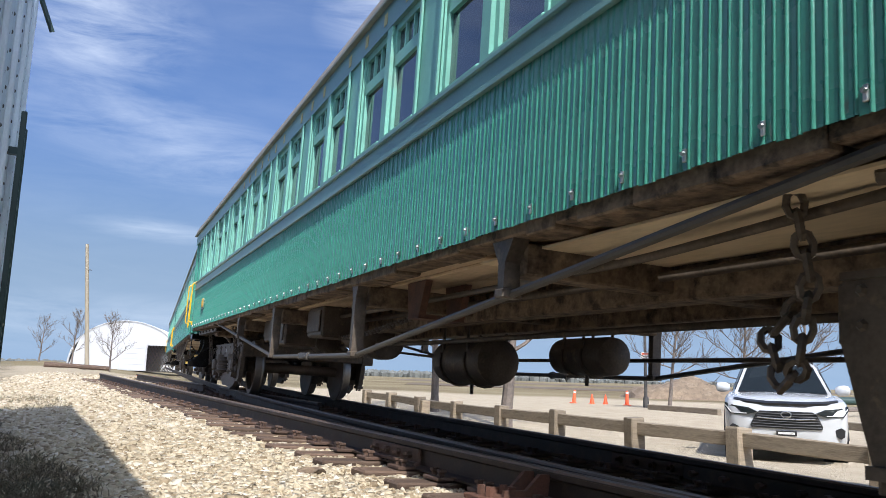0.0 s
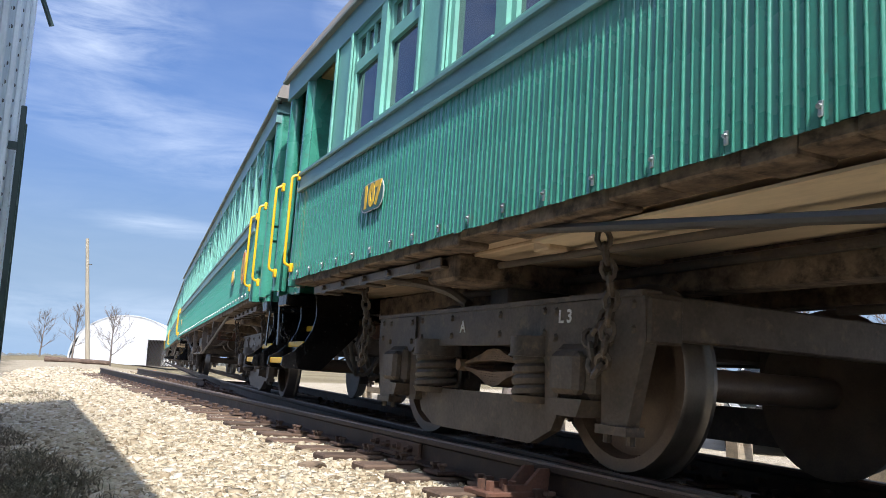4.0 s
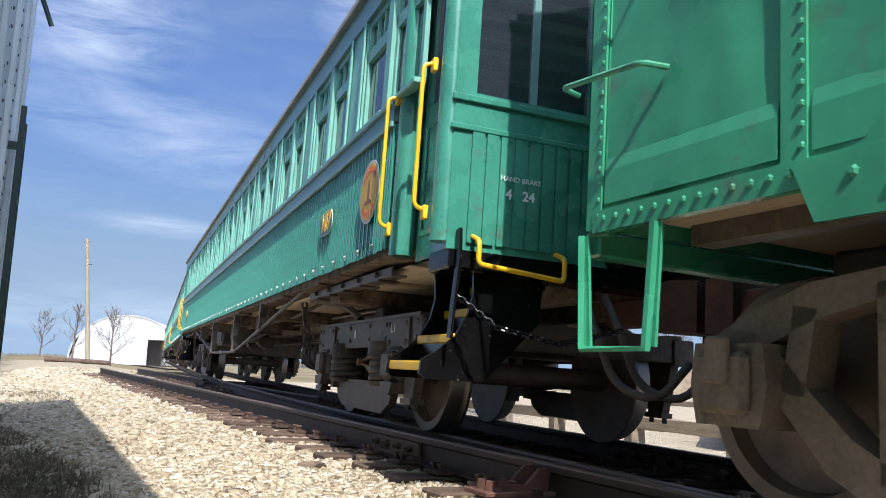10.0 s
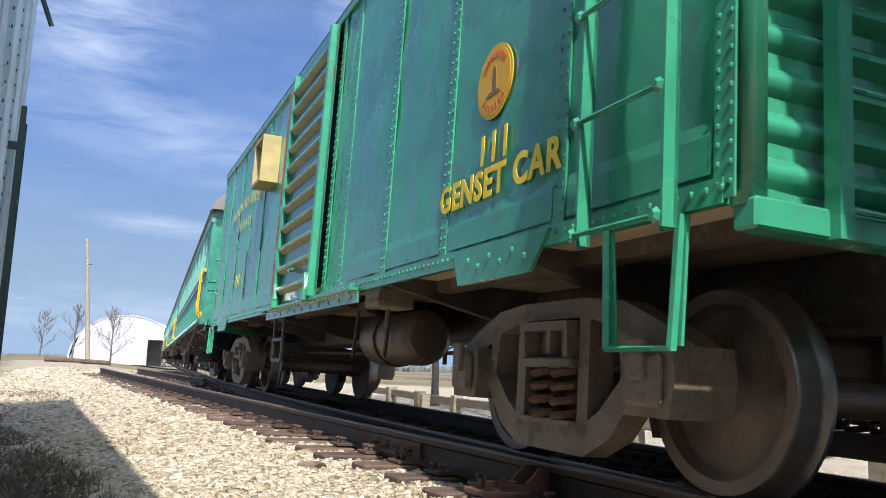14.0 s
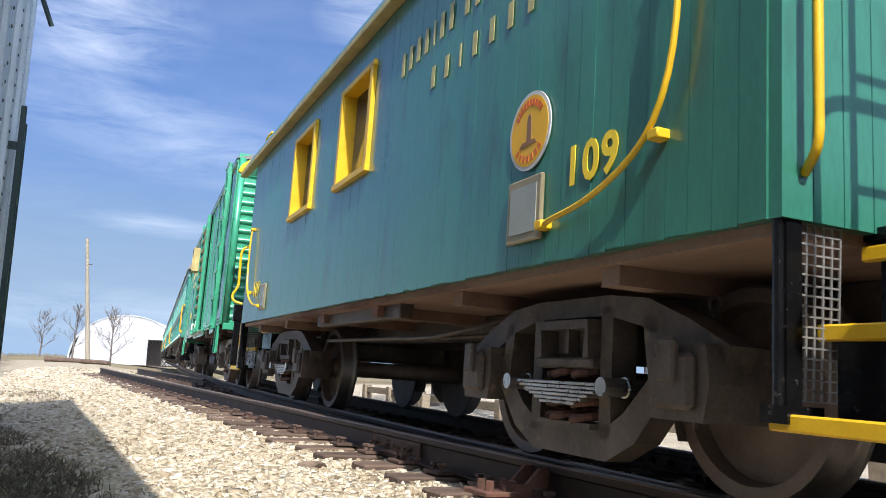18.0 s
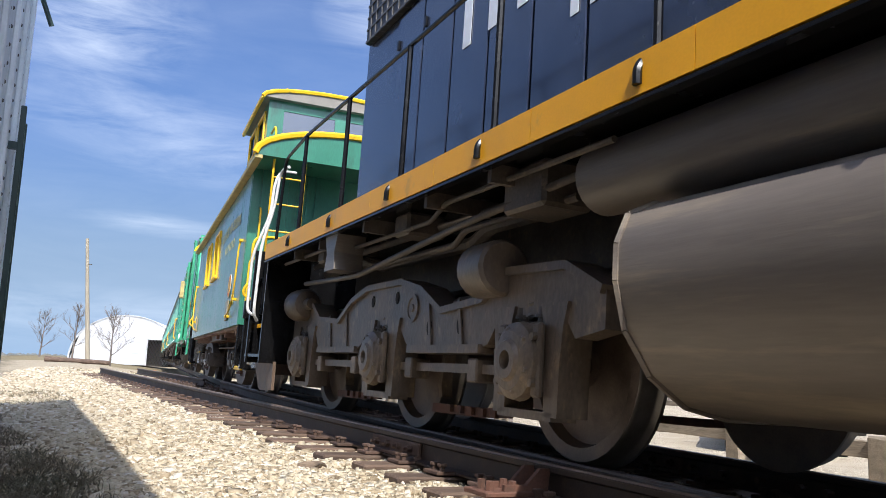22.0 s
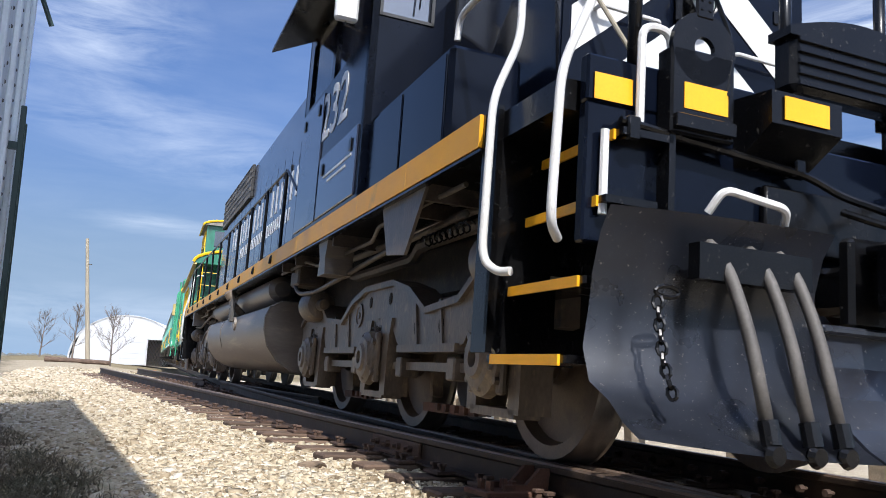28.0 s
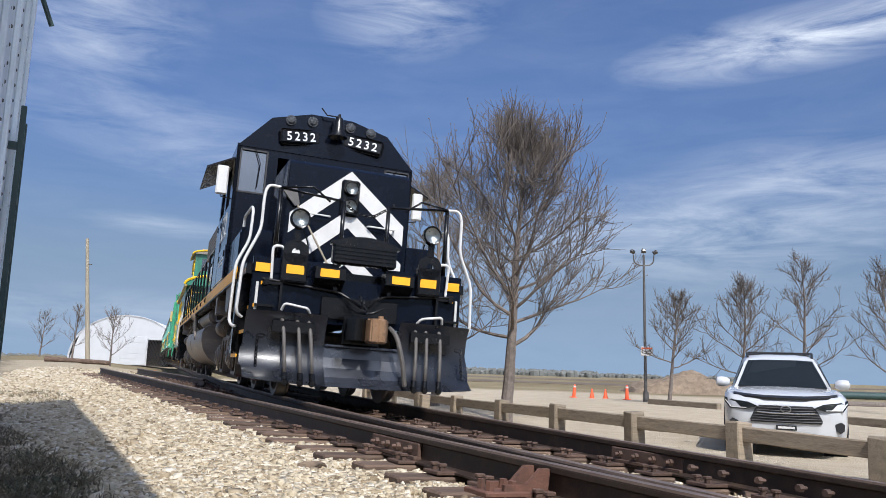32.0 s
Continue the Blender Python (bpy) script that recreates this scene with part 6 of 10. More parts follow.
def wire_panel(bm, corners, nx, ny, r=0.004):
    """Woven wire between four corners, as thin bars."""
    a, b, c, d = [Vector(p) for p in corners]
    for k in range(nx + 1):
        t = k / nx
        tube(bm, [a.lerp(b, t), d.lerp(c, t)], r, 4)
    for k in range(ny + 1):
        t = k / ny
        tube(bm, [a.lerp(d, t), b.lerp(c, t)], r, 4)
    return bm


def caboose():
    car = thing("caboose", "dark green wooden caboose with yellow windows, rails and a cupola", "caboose")
    CAR["caboose"] = car
    m = sum(TRUCKS["caboose"]) / 2
    x0, x1 = 22.0 - m, 30.95 - m
    W = 1.39
    bm = new_bm()
    box(bm, x0, x1, -1.34, 1.34, 0.88, 0.94)
    part("floor", bm, RED_FLOOR, car, "red-brown painted underfloor")
    for a, b in ((x0 - 0.75, x0 - 0.002), (x1 + 0.002, x1 + 0.75)):
        bm = new_bm()
        box(bm, a, b, -1.0, 1.0, 0.90, 0.94)
        part("platform", bm, BLACK, car, "black end platform")
    for y in (-0.35, 0.35):
        bm = new_bm()
        box(bm, x0 - 0.6, x1 + 0.6, y - 0.08, y + 0.08, 0.70, 0.88, 0.01)
        part("centre_sill", bm, GRIME, car)
    for y in (-1.2, 1.2):
        bm = new_bm()
        box(bm, 25.4 - m, 27.6 - m, y - 0.05, y + 0.05, 0.78, 0.9, 0.01)
        part("side_beam", bm, GRIME, car)
    for k in range(6):
        bm = new_bm()
        x = x0 + 0.9 + 1.45 * k
        box(bm, x - 0.06, x + 0.06, -1.3, 1.3, 0.80, 0.885)
        part("cross_beam", bm, RED_FLOOR, car)
    wins = ((25.97 - m, 26.78 - m), (27.72 - m, 28.52 - m))
    for s in (1, -1):
        y = W * s
        bm = new_bm()
        ya, yb = sorted((y, y - 0.06 * s))
        cuts = [x0, wins[0][0], wins[0][1], wins[1][0], wins[1][1], x1]
        box(bm, x0, x1, ya, yb, 0.92, 1.95)
        box(bm, x0, x1, ya, yb, 2.76, 3.05)
        for a, b in ((cuts[0], cuts[1]), (cuts[2], cuts[3]), (cuts[4], cuts[5])):
            box(bm, a, b, ya, yb, 1.95, 2.76)
        part("side_wall", bm, CABOOSE_GREEN, car)
        # tongue and groove boards: each a shallow plank
        n = 78
        p = (x1 - x0) / n
        rng = random.Random(11 if s > 0 else 12)
        base = None
        for k in range(n):
            a, b = x0 + p * k + 0.0014, x0 + p * (k + 1) - 0.0014
            spans = [(0.925 - rng.uniform(0, 0.012), 3.045)]
            for w0, w1 in wins:
                if a < w1 and b > w0:
                    spans = [(0.925, 1.95), (2.76, 3.045)]
            for z0, z1 in spans:
                bm = new_bm()
                d = rng.uniform(0.0045, 0.0065)
                box(bm, a, b, min(y, y + d * s), max(y, y + d * s), z0, z1)
                part("board", bm, CABOOSE_GREEN, car)
        for w0, w1 in wins:
            bm = new_bm()
            yo = y + 0.035 * s
            yi = y - 0.10 * s
            c0, c1 = sorted((yi, yo))
            box(bm, w0 - 0.03, w0 + 0.03, c0, c1, 1.93, 2.78)
            box(bm, w1 - 0.03, w1 + 0.03, c0, c1, 1.93, 2.78)
            box(bm, w0 - 0.05, w1 + 0.05, c0, c1 + 0.012, 1.90, 1.955, 0.006)
            box(bm, w0 - 0.05, w1 + 0.05, c0, c1, 2.75, 2.80, 0.006)
            wf = part("window", bm, YELLOW, car, "deep yellow window frame")
            bm = new_bm()
            box(bm, w0, w1, yi - 0.004, yi + 0.004, 1.95, 2.75)
            part("pane", bm, GLASS, wf).visible_shadow = False
            bm = new_bm()
            box(bm, (w0 + w1) / 2 - 0.02, (w0 + w1) / 2 + 0.02, min(yi, yi + 0.02 * s), max(yi, yi + 0.02 * s), 1.95, 2.75)
            part("window_bar", bm, YELLOW, wf)
        bm = new_bm()
        box(bm, x0 - 0.85, x1 + 0.85, min(y, y + 0.10 * s), max(y, y + 0.10 * s), 3.05, 3.11, 0.008)
        part("eave", bm, CREAM, car, "yellowed roof edge board")
    # ends
    for e, x in ((-1, x0), (1, x1)):
        n = 22
        for k in range(n):
            y = -W + 2 * W * k / n
            if -0.4 < y < 0.36:
                continue
            bm = new_bm()
            box(bm, min(x, x + e * 0.05), max(x, x + e * 0.05), y + 0.002, y + 2 * W / n - 0.002, 0.92, 3.25 + 0.18 * (1 - abs(y) / W))
            part("end_board", bm, CABOOSE_GREEN, car)
        bm = new_bm()
        box(bm, x - 0.02, x + 0.02, -0.38, 0.38, 0.94, 3.2)
        part("end_door", bm, CABOOSE_GREEN, car, "green end door")
        # platform, steps, beam
        xb = x + e * 0.72
        bm = new_bm()
        box(bm, min(xb, xb - e * 0.09), max(xb, xb - e * 0.09), -1.41, 1.41, 0.97, 1.20, 0.012)
        beam = part("end_beam", bm, BLACK, car, "black timber end beam")
        bm = new_bm()
        for y in (1.0, 0.72, -0.2, -0.9):
            cyl(bm, (xb + e * 0.0, y, 1.03), (xb + e * 0.03, y, 1.03), 0.022, seg=8)
        tube(bm, [(xb + e * 0.04, 1.28, 0.98), (xb + e * 0.05, 0.9, 0.96), (xb + e * 0.05, 0.3, 0.96), (xb + e * 0.1, 0.1, 0.9)], 0.016, 8, 0.05)
        part("beam_bolt", bm, GRIME, beam)
        for s in (1, -1):
            xs0, xs1 = sorted((x + e * 0.02, x + e * 0.66))
            bm = new_bm()
            for q in (xs0, xs1):
                box(bm, q - 0.02, q + 0.02, min(1.30 * s, 1.36 * s), max(1.30 * s, 1.36 * s), 0.34, 0.98)
                cyl(bm, (q, 1.37 * s, 0.36), (q, 1.37 * s, 1.0), 0.017, seg=8)
                strip(bm, [(q - 0.05, 0.36), (q + 0.05, 0.36)], 0.05, min(1.25 * s, 1.39 * s), max(1.25 * s, 1.39 * s))
            for yy, z0, z1 in ((1.165, 0.35, 0.59), (0.975, 0.61, 0.85), (0.80, 0.87, 0.94)):
                box(bm, xs0 + 0.022, xs1 - 0.022, min(yy * s, (yy - 0.015) * s), max(yy * s, (yy - 0.015) * s), z0, z1)
            steps = part("steps", fixed(bm), BLACK, car, "black platform steps with mesh sides and yellow treads")
            for yy, z in ((1.38, 0.335), (1.19, 0.60), (1.0, 0.86)):
                bm = new_bm()
                box(bm, xs0 - 0.03, xs1 + 0.03, min((yy - 0.03) * s, yy * s), max((yy - 0.03) * s, yy * s), z - 0.022, z + 0.028, 0.006)
                part("tread_nosing", bm, YELLOW, steps, "yellow tread edge")
                bm = new_bm()
                box(bm, xs0, xs1, min((yy - 0.2) * s, (yy - 0.031) * s), max((yy - 0.2) * s, (yy - 0.031) * s), z - 0.01, z + 0.015)
                part("tread", bm, BLACK, steps)
            for q in (xs0, xs1):
                bm = new_bm()
                if (q == xs0) == (e > 0):
                    wire_panel(bm, [(q, 1.33 * s, 0.40), (q, 1.14 * s, 0.40), (q, 1.12 * s, 0.92), (q, 1.33 * s, 0.92)], 6, 17)
                else:
                    wire_panel(bm, [(q, 1.33 * s, 0.40), (q, 1.24 * s, 0.40), (q, 0.96 * s, 0.92), (q, 1.33 * s, 0.92)], 9, 17)
                part("wire_mesh", bm, MESH_WIRE, steps, "woven wire side guard")
            # rails on the platform
            bm = new_bm()
            tube(bm, [(xb - e * 0.04, 1.30 * s, 1.22), (xb - e * 0.02, 1.42 * s, 1.25), (xb - e * 0.0, 1.45 * s, 1.33), (xb, 1.37 * s, 1.46), (xb, 1.38 * s, 1.95), (xb, 1.33 * s, 2.03), (xb, 1.22 * s, 2.05), (xb, 0.75 * s, 2.05), (xb, 0.2 * s, 2.05)], 0.018, 8, 0.06)
            part("platform_rail", bm, YELLOW, car, "bent yellow platform rail", smooth=True)
            bm = new_bm()
            tube(bm, [(x + e * 0.05, 1.30 * s, 1.06), (x + e * 0.13, 1.33 * s, 1.12), (x + e * 0.13, 1.33 * s, 1.78), (x + e * 0.13, 1.28 * s, 1.83), (x + e * 0.13, 1.0 * s, 1.84), (x + e * 0.05, 0.98 * s, 1.76)], 0.015, 8, 0.05)
            tube(bm, [(x + e * 0.05, 1.25 * s, 1.98), (x + e * 0.12, 1.25 * s, 2.04), (x + e * 0.12, 1.25 * s, 2.50), (x + e * 0.05, 1.25 * s, 2.55)], 0.014, 8, 0.04)
            part("corner_grab_rail", bm, YELLOW, car, smooth=True)
            bm = new_bm()
            tube(bm, [(xb + e * 0.05, 1.2 * s, 0.96), (xb + e * 0.08, 1.28 * s, 0.94), (xb + e * 0.08, 1.28 * s, 0.58)], 0.022, 8, 0.05)
            part("uncoupling_handle", bm, YELLOW, car, smooth=True)
            # long curved rail on the side
            bm = new_bm()
            c = x - e * 0.45
            tube(bm, [(x - e * 0.32, W * s, 2.14), (x - e * 0.34, (W + 0.055) * s, 2.10), (x - e * 0.36, (W + 0.055) * s, 1.55), (x - e * 0.50, (W + 0.055) * s, 1.27), (x - e * 0.85, (W + 0.055) * s, 1.12), (x - e * 1.22, (W + 0.055) * s, 1.08), (x - e * 1.25, W * s, 1.07)], 0.0125, 8, 0.25)
            for q, z in ((0.47, 1.29), (1.24, 1.08), (0.33, 2.12)):
                box(bm, x - e * q - 0.03, x - e * q + 0.03, min(W * s, (W + 0.062) * s), max(W * s, (W + 0.062) * s), z - 0.02, z + 0.02, 0.006)
            part("side_rail", bm, YELLOW, car, "long curved yellow hand rail", smooth=True)
        # ladder to the roof
        bm = new_bm()
        for y in (0.80, 1.22):
            tube(bm, [(xb, y, 1.22), (xb, y, 3.3), (xb - e * 0.2, y, 3.62), (xb - e * 0.55, y, 3.6)], 0.016, 8, 0.1)
        lad = part("ladder", bm, YELLOW, car, "yellow end ladder", smooth=True)
        for k in range(6):
            bm = new_bm()
            tube(bm, [(xb, 0.80, 1.42 + 0.36 * k), (xb, 1.22, 1.42 + 0.36 * k)], 0.011, 8)
            part("rung", bm, YELLOW, lad)
        # brake wheel
        bm = new_bm()
        tube(bm, [(xb - e * 0.1 + 0.22 * math.cos(a), -0.35 + 0.22 * math.sin(a), 2.16) for a in [2 * math.pi * k / 20 for k in range(21)]], 0.014, 6)
        cyl(bm, (xb - e * 0.1, -0.35, 1.2), (xb - e * 0.1, -0.35, 2.16), 0.018, seg=8)
        for k in range(4):
            a = math.pi * k / 2
            cyl(bm, (xb - e * 0.1, -0.35, 2.14), (xb - e * 0.1 + 0.22 * math.cos(a), -0.35 + 0.22 * math.sin(a), 2.16), 0.008, seg=6)
        part("brake_wheel", bm, BLACK, car, smooth=True)
        coupler(car, xb + e * 0.35, e)
        bm = new_bm()
        hose(bm, [(xb, 0.4, 0.8), (xb + e * 0.2, 0.4, 0.5), (xb + e * 0.42, 0.25, 0.36), (xb + e * 0.6, 0.1, 0.5)])
        part("air_hose", bm, RUBBER, car, smooth=True)
    # roof with curved ends, cupola
    arch = [(1.49 * math.cos(a), 3.10 + 0.42 * math.sin(a)) for a in [math.pi * k / 14 for k in range(15)]]
    bm = new_bm()
    prism(bm, arch, "x", x0 - 0.85, x1 + 0.85)
    roof = part("roof", fixed(bm), CABOOSE_GREEN, car, "low arched roof", smooth=True)
    for e, x in ((-1, x0 - 0.85), (1, x1 + 0.85)):
        bm = new_bm()
        tube(bm, [(x, yy, zz + 0.02) for yy, zz in arch], 0.045, 6)
        part("roof_edge", bm, YELLOW, roof, "yellow roof edge", smooth=True)
    c0, c1 = 23.05 - m, 25.2 - m
    bm = new_bm()
    for s in (1, -1):
        ya, yb = sorted((1.14 * s, 1.10 * s))
        box(bm, c0, c1, ya, yb, 3.2, 3.85)
        box(bm, c0, c1, ya, yb, 4.35, 4.5)
        for a, b in ((c0, c0 + 0.2), ((c0 + c1) / 2 - 0.1, (c0 + c1) / 2 + 0.1), (c1 - 0.2, c1)):
            box(bm, a, b, ya, yb, 3.85, 4.35)
    for x in (c0, c1 - 0.04):
        box(bm, x, x + 0.04, -1.10, 1.10, 3.3, 3.85)
        box(bm, x, x + 0.04, -1.10, 1.10, 4.35, 4.55)
        for y in (-1.10, -0.12, 0.9):
            box(bm, x, x + 0.04, y, y + 0.2, 3.85, 4.35)
    cup = part("cupola", bm, CABOOSE_GREEN, car, "green cupola with yellow trim and windows")
    for s in (1, -1):
        for a, b in ((c0 + 0.2, (c0 + c1) / 2 - 0.1), ((c0 + c1) / 2 + 0.1, c1 - 0.2)):
            bm = new_bm()
            q = 1.145 * s
            for z in (3.85, 4.31):
                box(bm, a, b, min(q, q + 0.03 * s), max(q, q + 0.03 * s), z, z + 0.05)
            for xx in (a, b - 0.05):
                box(bm, xx, xx + 0.05, min(q, q + 0.03 * s), max(q, q + 0.03 * s), 3.85, 4.36)
            part("cupola_window_frame", bm, YELLOW, cup)
            bm = new_bm()
            box(bm, a, b, 1.118 * s - 0.004, 1.118 * s + 0.004, 3.85, 4.35)
            part("pane", bm, GLASS, cup)
    for x in (c0 + 0.02, c1 - 0.02):
        for a, b in ((-0.9, -0.12), (0.08, 0.9)):
            bm = new_bm()
            box(bm, x - 0.004, x + 0.004, a, b, 3.85, 4.35)
            part("pane", bm, GLASS, cup)
    bm = new_bm()
    ca = [(1.26 * math.cos(a), 4.50 + 0.2 * math.sin(a)) for a in [math.pi * k / 12 for k in range(13)]]
    prism(bm, ca, "x", c0 - 0.12, c1 + 0.12)
    part("cupola_roof", fixed(bm), ROOF, cup, smooth=True)
    bm = new_bm()
    for x in (c0 - 0.12, c1 + 0.12):
        tube(bm, [(x, yy, zz) for yy, zz in ca], 0.035, 6)
    for s in (1, -1):
        box(bm, c0 - 0.12, c1 + 0.12, min(1.24 * s, 1.28 * s), max(1.24 * s, 1.28 * s), 4.47, 4.54)
        tube(bm, [(c0 - 0.1, 0.9 * s, 4.68), (c1 + 0.1, 0.9 * s, 4.68)], 0.014)
    part("cupola_trim", bm, YELLOW, cup, smooth=True)
    for u in (23.5 - m, 29.4 - m):
        tr = freight_truck(car, u, GRIME)
        for s in (1, -1):
            bm = new_bm()
            for k in range(6):
                w = 0.40 - 0.05 * k
                box(bm, -w, w, min(0.99 * s, 1.16 * s), max(0.99 * s, 1.16 * s), 0.405 - 0.018 * k, 0.419 - 0.018 * k, 0.003)
            for q in (-0.41, 0.41):
                cyl(bm, (q, 0.97 * s, 0.405), (q, 1.20 * s, 0.405), 0.040, seg=12)
                cyl(bm, (q, 1.06 * s, 0.405), (q, 1.08 * s, 0.405), 0.046, seg=12)
            part("leaf_spring", fixed(bm), CHROME, tr, "bright greased leaf spring")
        bm = new_bm()
        chain(bm, [(-0.75, 0.9, 0.78), (-0.73, 0.92, 0.5), (-0.7, 0.95, 0.28)], 0.010, 0.07)
        part("check_chain", bm, GRIME, tr)
    bm = new_bm()
    tube(bm, [(-3.0, 0.6, 0.72), (0, 0.6, 0.7), (3.0, 0.6, 0.72)], 0.018)
    tube(bm, [(-2.2, 1.0, 0.75), (-1.2, 1.05, 0.66), (1.6, 1.0, 0.68)], 0.016)
    lathe(bm, [(0, 0), (0.15, 0), (0.15, 0.4), (0, 0.42)], (-0.3, -0.5, 0.68), (1, 0, 0), 18)
    part("pipework", fixed(bm), GRIME, car, smooth=True)
    # markings
    lettering("car_number", "109", 0.235, LETTER_YELLOW, car, pose(22.92 - m, W + 0.012, 1.30) @ NEAR, spacing=1.12, bold=0.006, label="yellow numerals")
    lettering("car_number", "109", 0.235, LETTER_YELLOW, car, pose(30.1 - m, W + 0.012, 1.30) @ NEAR, spacing=1.12, bold=0.006, label="yellow numerals")
    emblem(car, 23.43 - m, W + 0.011, 1.56, 0.19)
    for u in (23.43 - m, 29.6 - m):
        bm = new_bm()
        box(bm, u - 0.155, u + 0.155, W + 0.008, W + 0.03, 1.03, 1.33, 0.006)
        pl = part("plate_frame", bm, FRAMED_PLATE, car, "brass-framed blank plate")
        bm = new_bm()
        box(bm, u - 0.12, u + 0.12, W + 0.030, W + 0.034, 1.07, 1.29)
        part("plate", bm, material("blank_grey_plate", (0.28, 0.30, 0.26), 0.5, vary=0.15), pl)
    bars("car_lettering", word_bars("XXXXIXX XXX XXXXXXX", 0.055), 0.17, 0.085, LETTER_FADED, car, pose(24.1 - m, W + 0.012, 2.52) @ NEAR, "yellow arched lettering", arch=0.05)
    bars("car_lettering", word_bars("RAILWAY", 0.055), 0.14, 0.155, LETTER_FADED, car, pose(24.1 - m, W + 0.012, 2.25) @ NEAR, "yellow lettering")
    xb = x0 - 0.72 - 0.004
    lettering("beam_lettering", "HAND\nBRAKE", 0.052, LETTER_WHITE, car, pose(xb, 0.60, 1.14) @ TAIL, bold=0.001, label="white stencilled lettering")
    lettering("beam_lettering", "424", 0.085, LETTER_WHITE, car, pose(xb, 0.66, 1.025) @ TAIL, bold=0.002)


caboose()

PILOT_RUST = material("rust_stained_pilot_steel", (0.115, 0.075, 0.05), 0.55, vary=0.4, scale=5, bump=0.3, fine=40, dirt=(0.035, 0.03, 0.027), dirt_amount=0.3, dirt_scale=6, stretch=(1, 1, 0.5))
GRILLE = material("dark_radiator_grille", (0.03, 0.03, 0.032), 0.5, metal=0.4, vary=0.3, scale=20, bump=0.2)


def locomotive():
    car = thing("locomotive", "black-blue six-axle diesel locomotive with yellow sill stripe and front plow", "locomotive")
    CAR["loco"] = car
    m = sum(TRUCKS["loco"]) / 2

    def U(a):
        return a - m

    # frame and deck
    bm = new_bm()
    box(bm, U(0.75), U(19.4), -1.44, 1.44, 1.50, 1.63)
    part("deck", bm, BLACK, car, "black walkway deck")
    bm = new_bm()
    box(bm, U(0.9), U(19.2), -0.55, 0.55, 1.05, 1.5, 0.03)
    part("frame", bm, GRIME, car)
    for s in (1, -1):
        y = 1.45 * s
        a, b = sorted((y, y + 0.05 * s))
        bm = new_bm()
        box(bm, U(1.38), U(19.4), a, b, 1.46, 1.475)
        box(bm, U(1.38), U(19.4), a, b - 0.02 if s > 0 else b, 1.475, 1.645)
        part("side_sill", bm, BLACK, car)
        bm = new_bm()
        c = y + 0.051 * s
        for k in range(17):
            x = 1.4 + 1.06 * k
            if x < 19.3:
                box(bm, U(x), U(min(x + 1.055, 19.38)), min(c - 0.02 * s, c), max(c - 0.02 * s, c), 1.485, 1.648)
        part("sill_stripe", bm, STRIPE, car, "yellow reflective sill stripe")
        # handrail
        bm = new_bm()
        yr = 1.42 * s
        posts = [7.0 + 1.27 * k for k in range(10)]
        tube(bm, [(U(6.3), yr, 2.25), (U(7.0), yr, 2.62), (U(18.4), yr, 2.62), (U(19.2), yr, 2.55), (U(19.3), yr, 1.7)], 0.017, 8, 0.12)
        hr = part("handrail", bm, BLACK, car, "black walkway handrail", smooth=True)
        for a_ in posts:
            bm = new_bm()
            tube(bm, [(U(a_), yr, 2.62), (U(a_), yr, 1.66), (U(a_), yr + 0.09 * s, 1.60), (U(a_), yr + 0.09 * s, 1.52)], 0.02, 8, 0.05)
            part("stanchion", bm, BLACK, hr, smooth=True)
    # long hood
    h0, h1 = U(5.95), U(18.45)
    bm = new_bm()
    box(bm, h0, h1, -0.86, 0.86, 1.63, 4.30)
    prism(bm, [(-0.86, 4.30), (0.86, 4.30), (0.74, 4.42), (-0.74, 4.42)], "x", h0, h1)
    hood = part("long_hood", fixed(bm), LOCO_BLUE_LIT, car, "black-blue long hood with access doors")
    for k in range(19):
        x = 6.2 + 0.6 * k
        if x > 17.9:
            break
        bm = new_bm()
        box(bm, U(x + 0.015), U(x + 0.585), 0.862, 0.878, 1.72, 3.62, 0.006)
        d = part("hood_door", bm, LOCO_BLUE_LIT, hood)
        bm = new_bm()
        for z in (1.95, 3.3):
            box(bm, U(x + 0.52), U(x + 0.56), 0.878, 0.90, z, z + 0.09, 0.004)
        box(bm, U(x + 0.06), U(x + 0.12), 0.876, 0.892, 1.74, 1.80, 0.006)
        part("door_hinge", bm, BLACK, d)
    # radiator and fans at the rear, louvred panels
    for s in (1, -1):
        y = 0.865 * s
        bm = new_bm()
        box(bm, U(13.9), U(18.4), min(y, y + 0.05 * s), max(y, y + 0.05 * s), 3.66, 4.34)
        g = part("radiator_grille", bm, GRILLE, car, "square-mesh radiator grille")
        bm = new_bm()
        yy = y + 0.06 * s
        for k in range(30):
            x = U(13.95 + 0.15 * k)
            box(bm, x - 0.012, x + 0.012, min(y, yy), max(y, yy), 3.66, 4.34)
        for k in range(6):
            z = 3.68 + 0.128 * k
            box(bm, U(13.9), U(18.4), min(y, yy), max(y, yy), z - 0.012, z + 0.012)
        part("grille_mesh", bm, LAMP_STEEL, g)
    for x in (7.4, 14.6, 16.0, 17.4):
        bm = new_bm()
        lathe(bm, [(0.62, 0), (0.66, 0.04), (0.66, 0.2), (0.6, 0.22), (0.2, 0.18), (0, 0.18)], (U(x), 0, 4.42), (0, 0, 1), 28)
        part("roof_fan", fixed(bm), BLACK, hood, smooth=True)
    # rear end of hood with lights
    bm = new_bm()
    for z in (4.05, 3.85):
        lathe(bm, [(0.0, 0.03), (0.1, 0.03), (0.12, 0.0), (0.12, -0.1)], (h1 + 0.05, 0, z), (1, 0, 0), 18)
    part("rear_headlight", fixed(bm), LENS, car)
    # cab
    c0, c1 = U(3.62), U(5.95)
    W, prof = 1.48, None
    bm = new_bm()
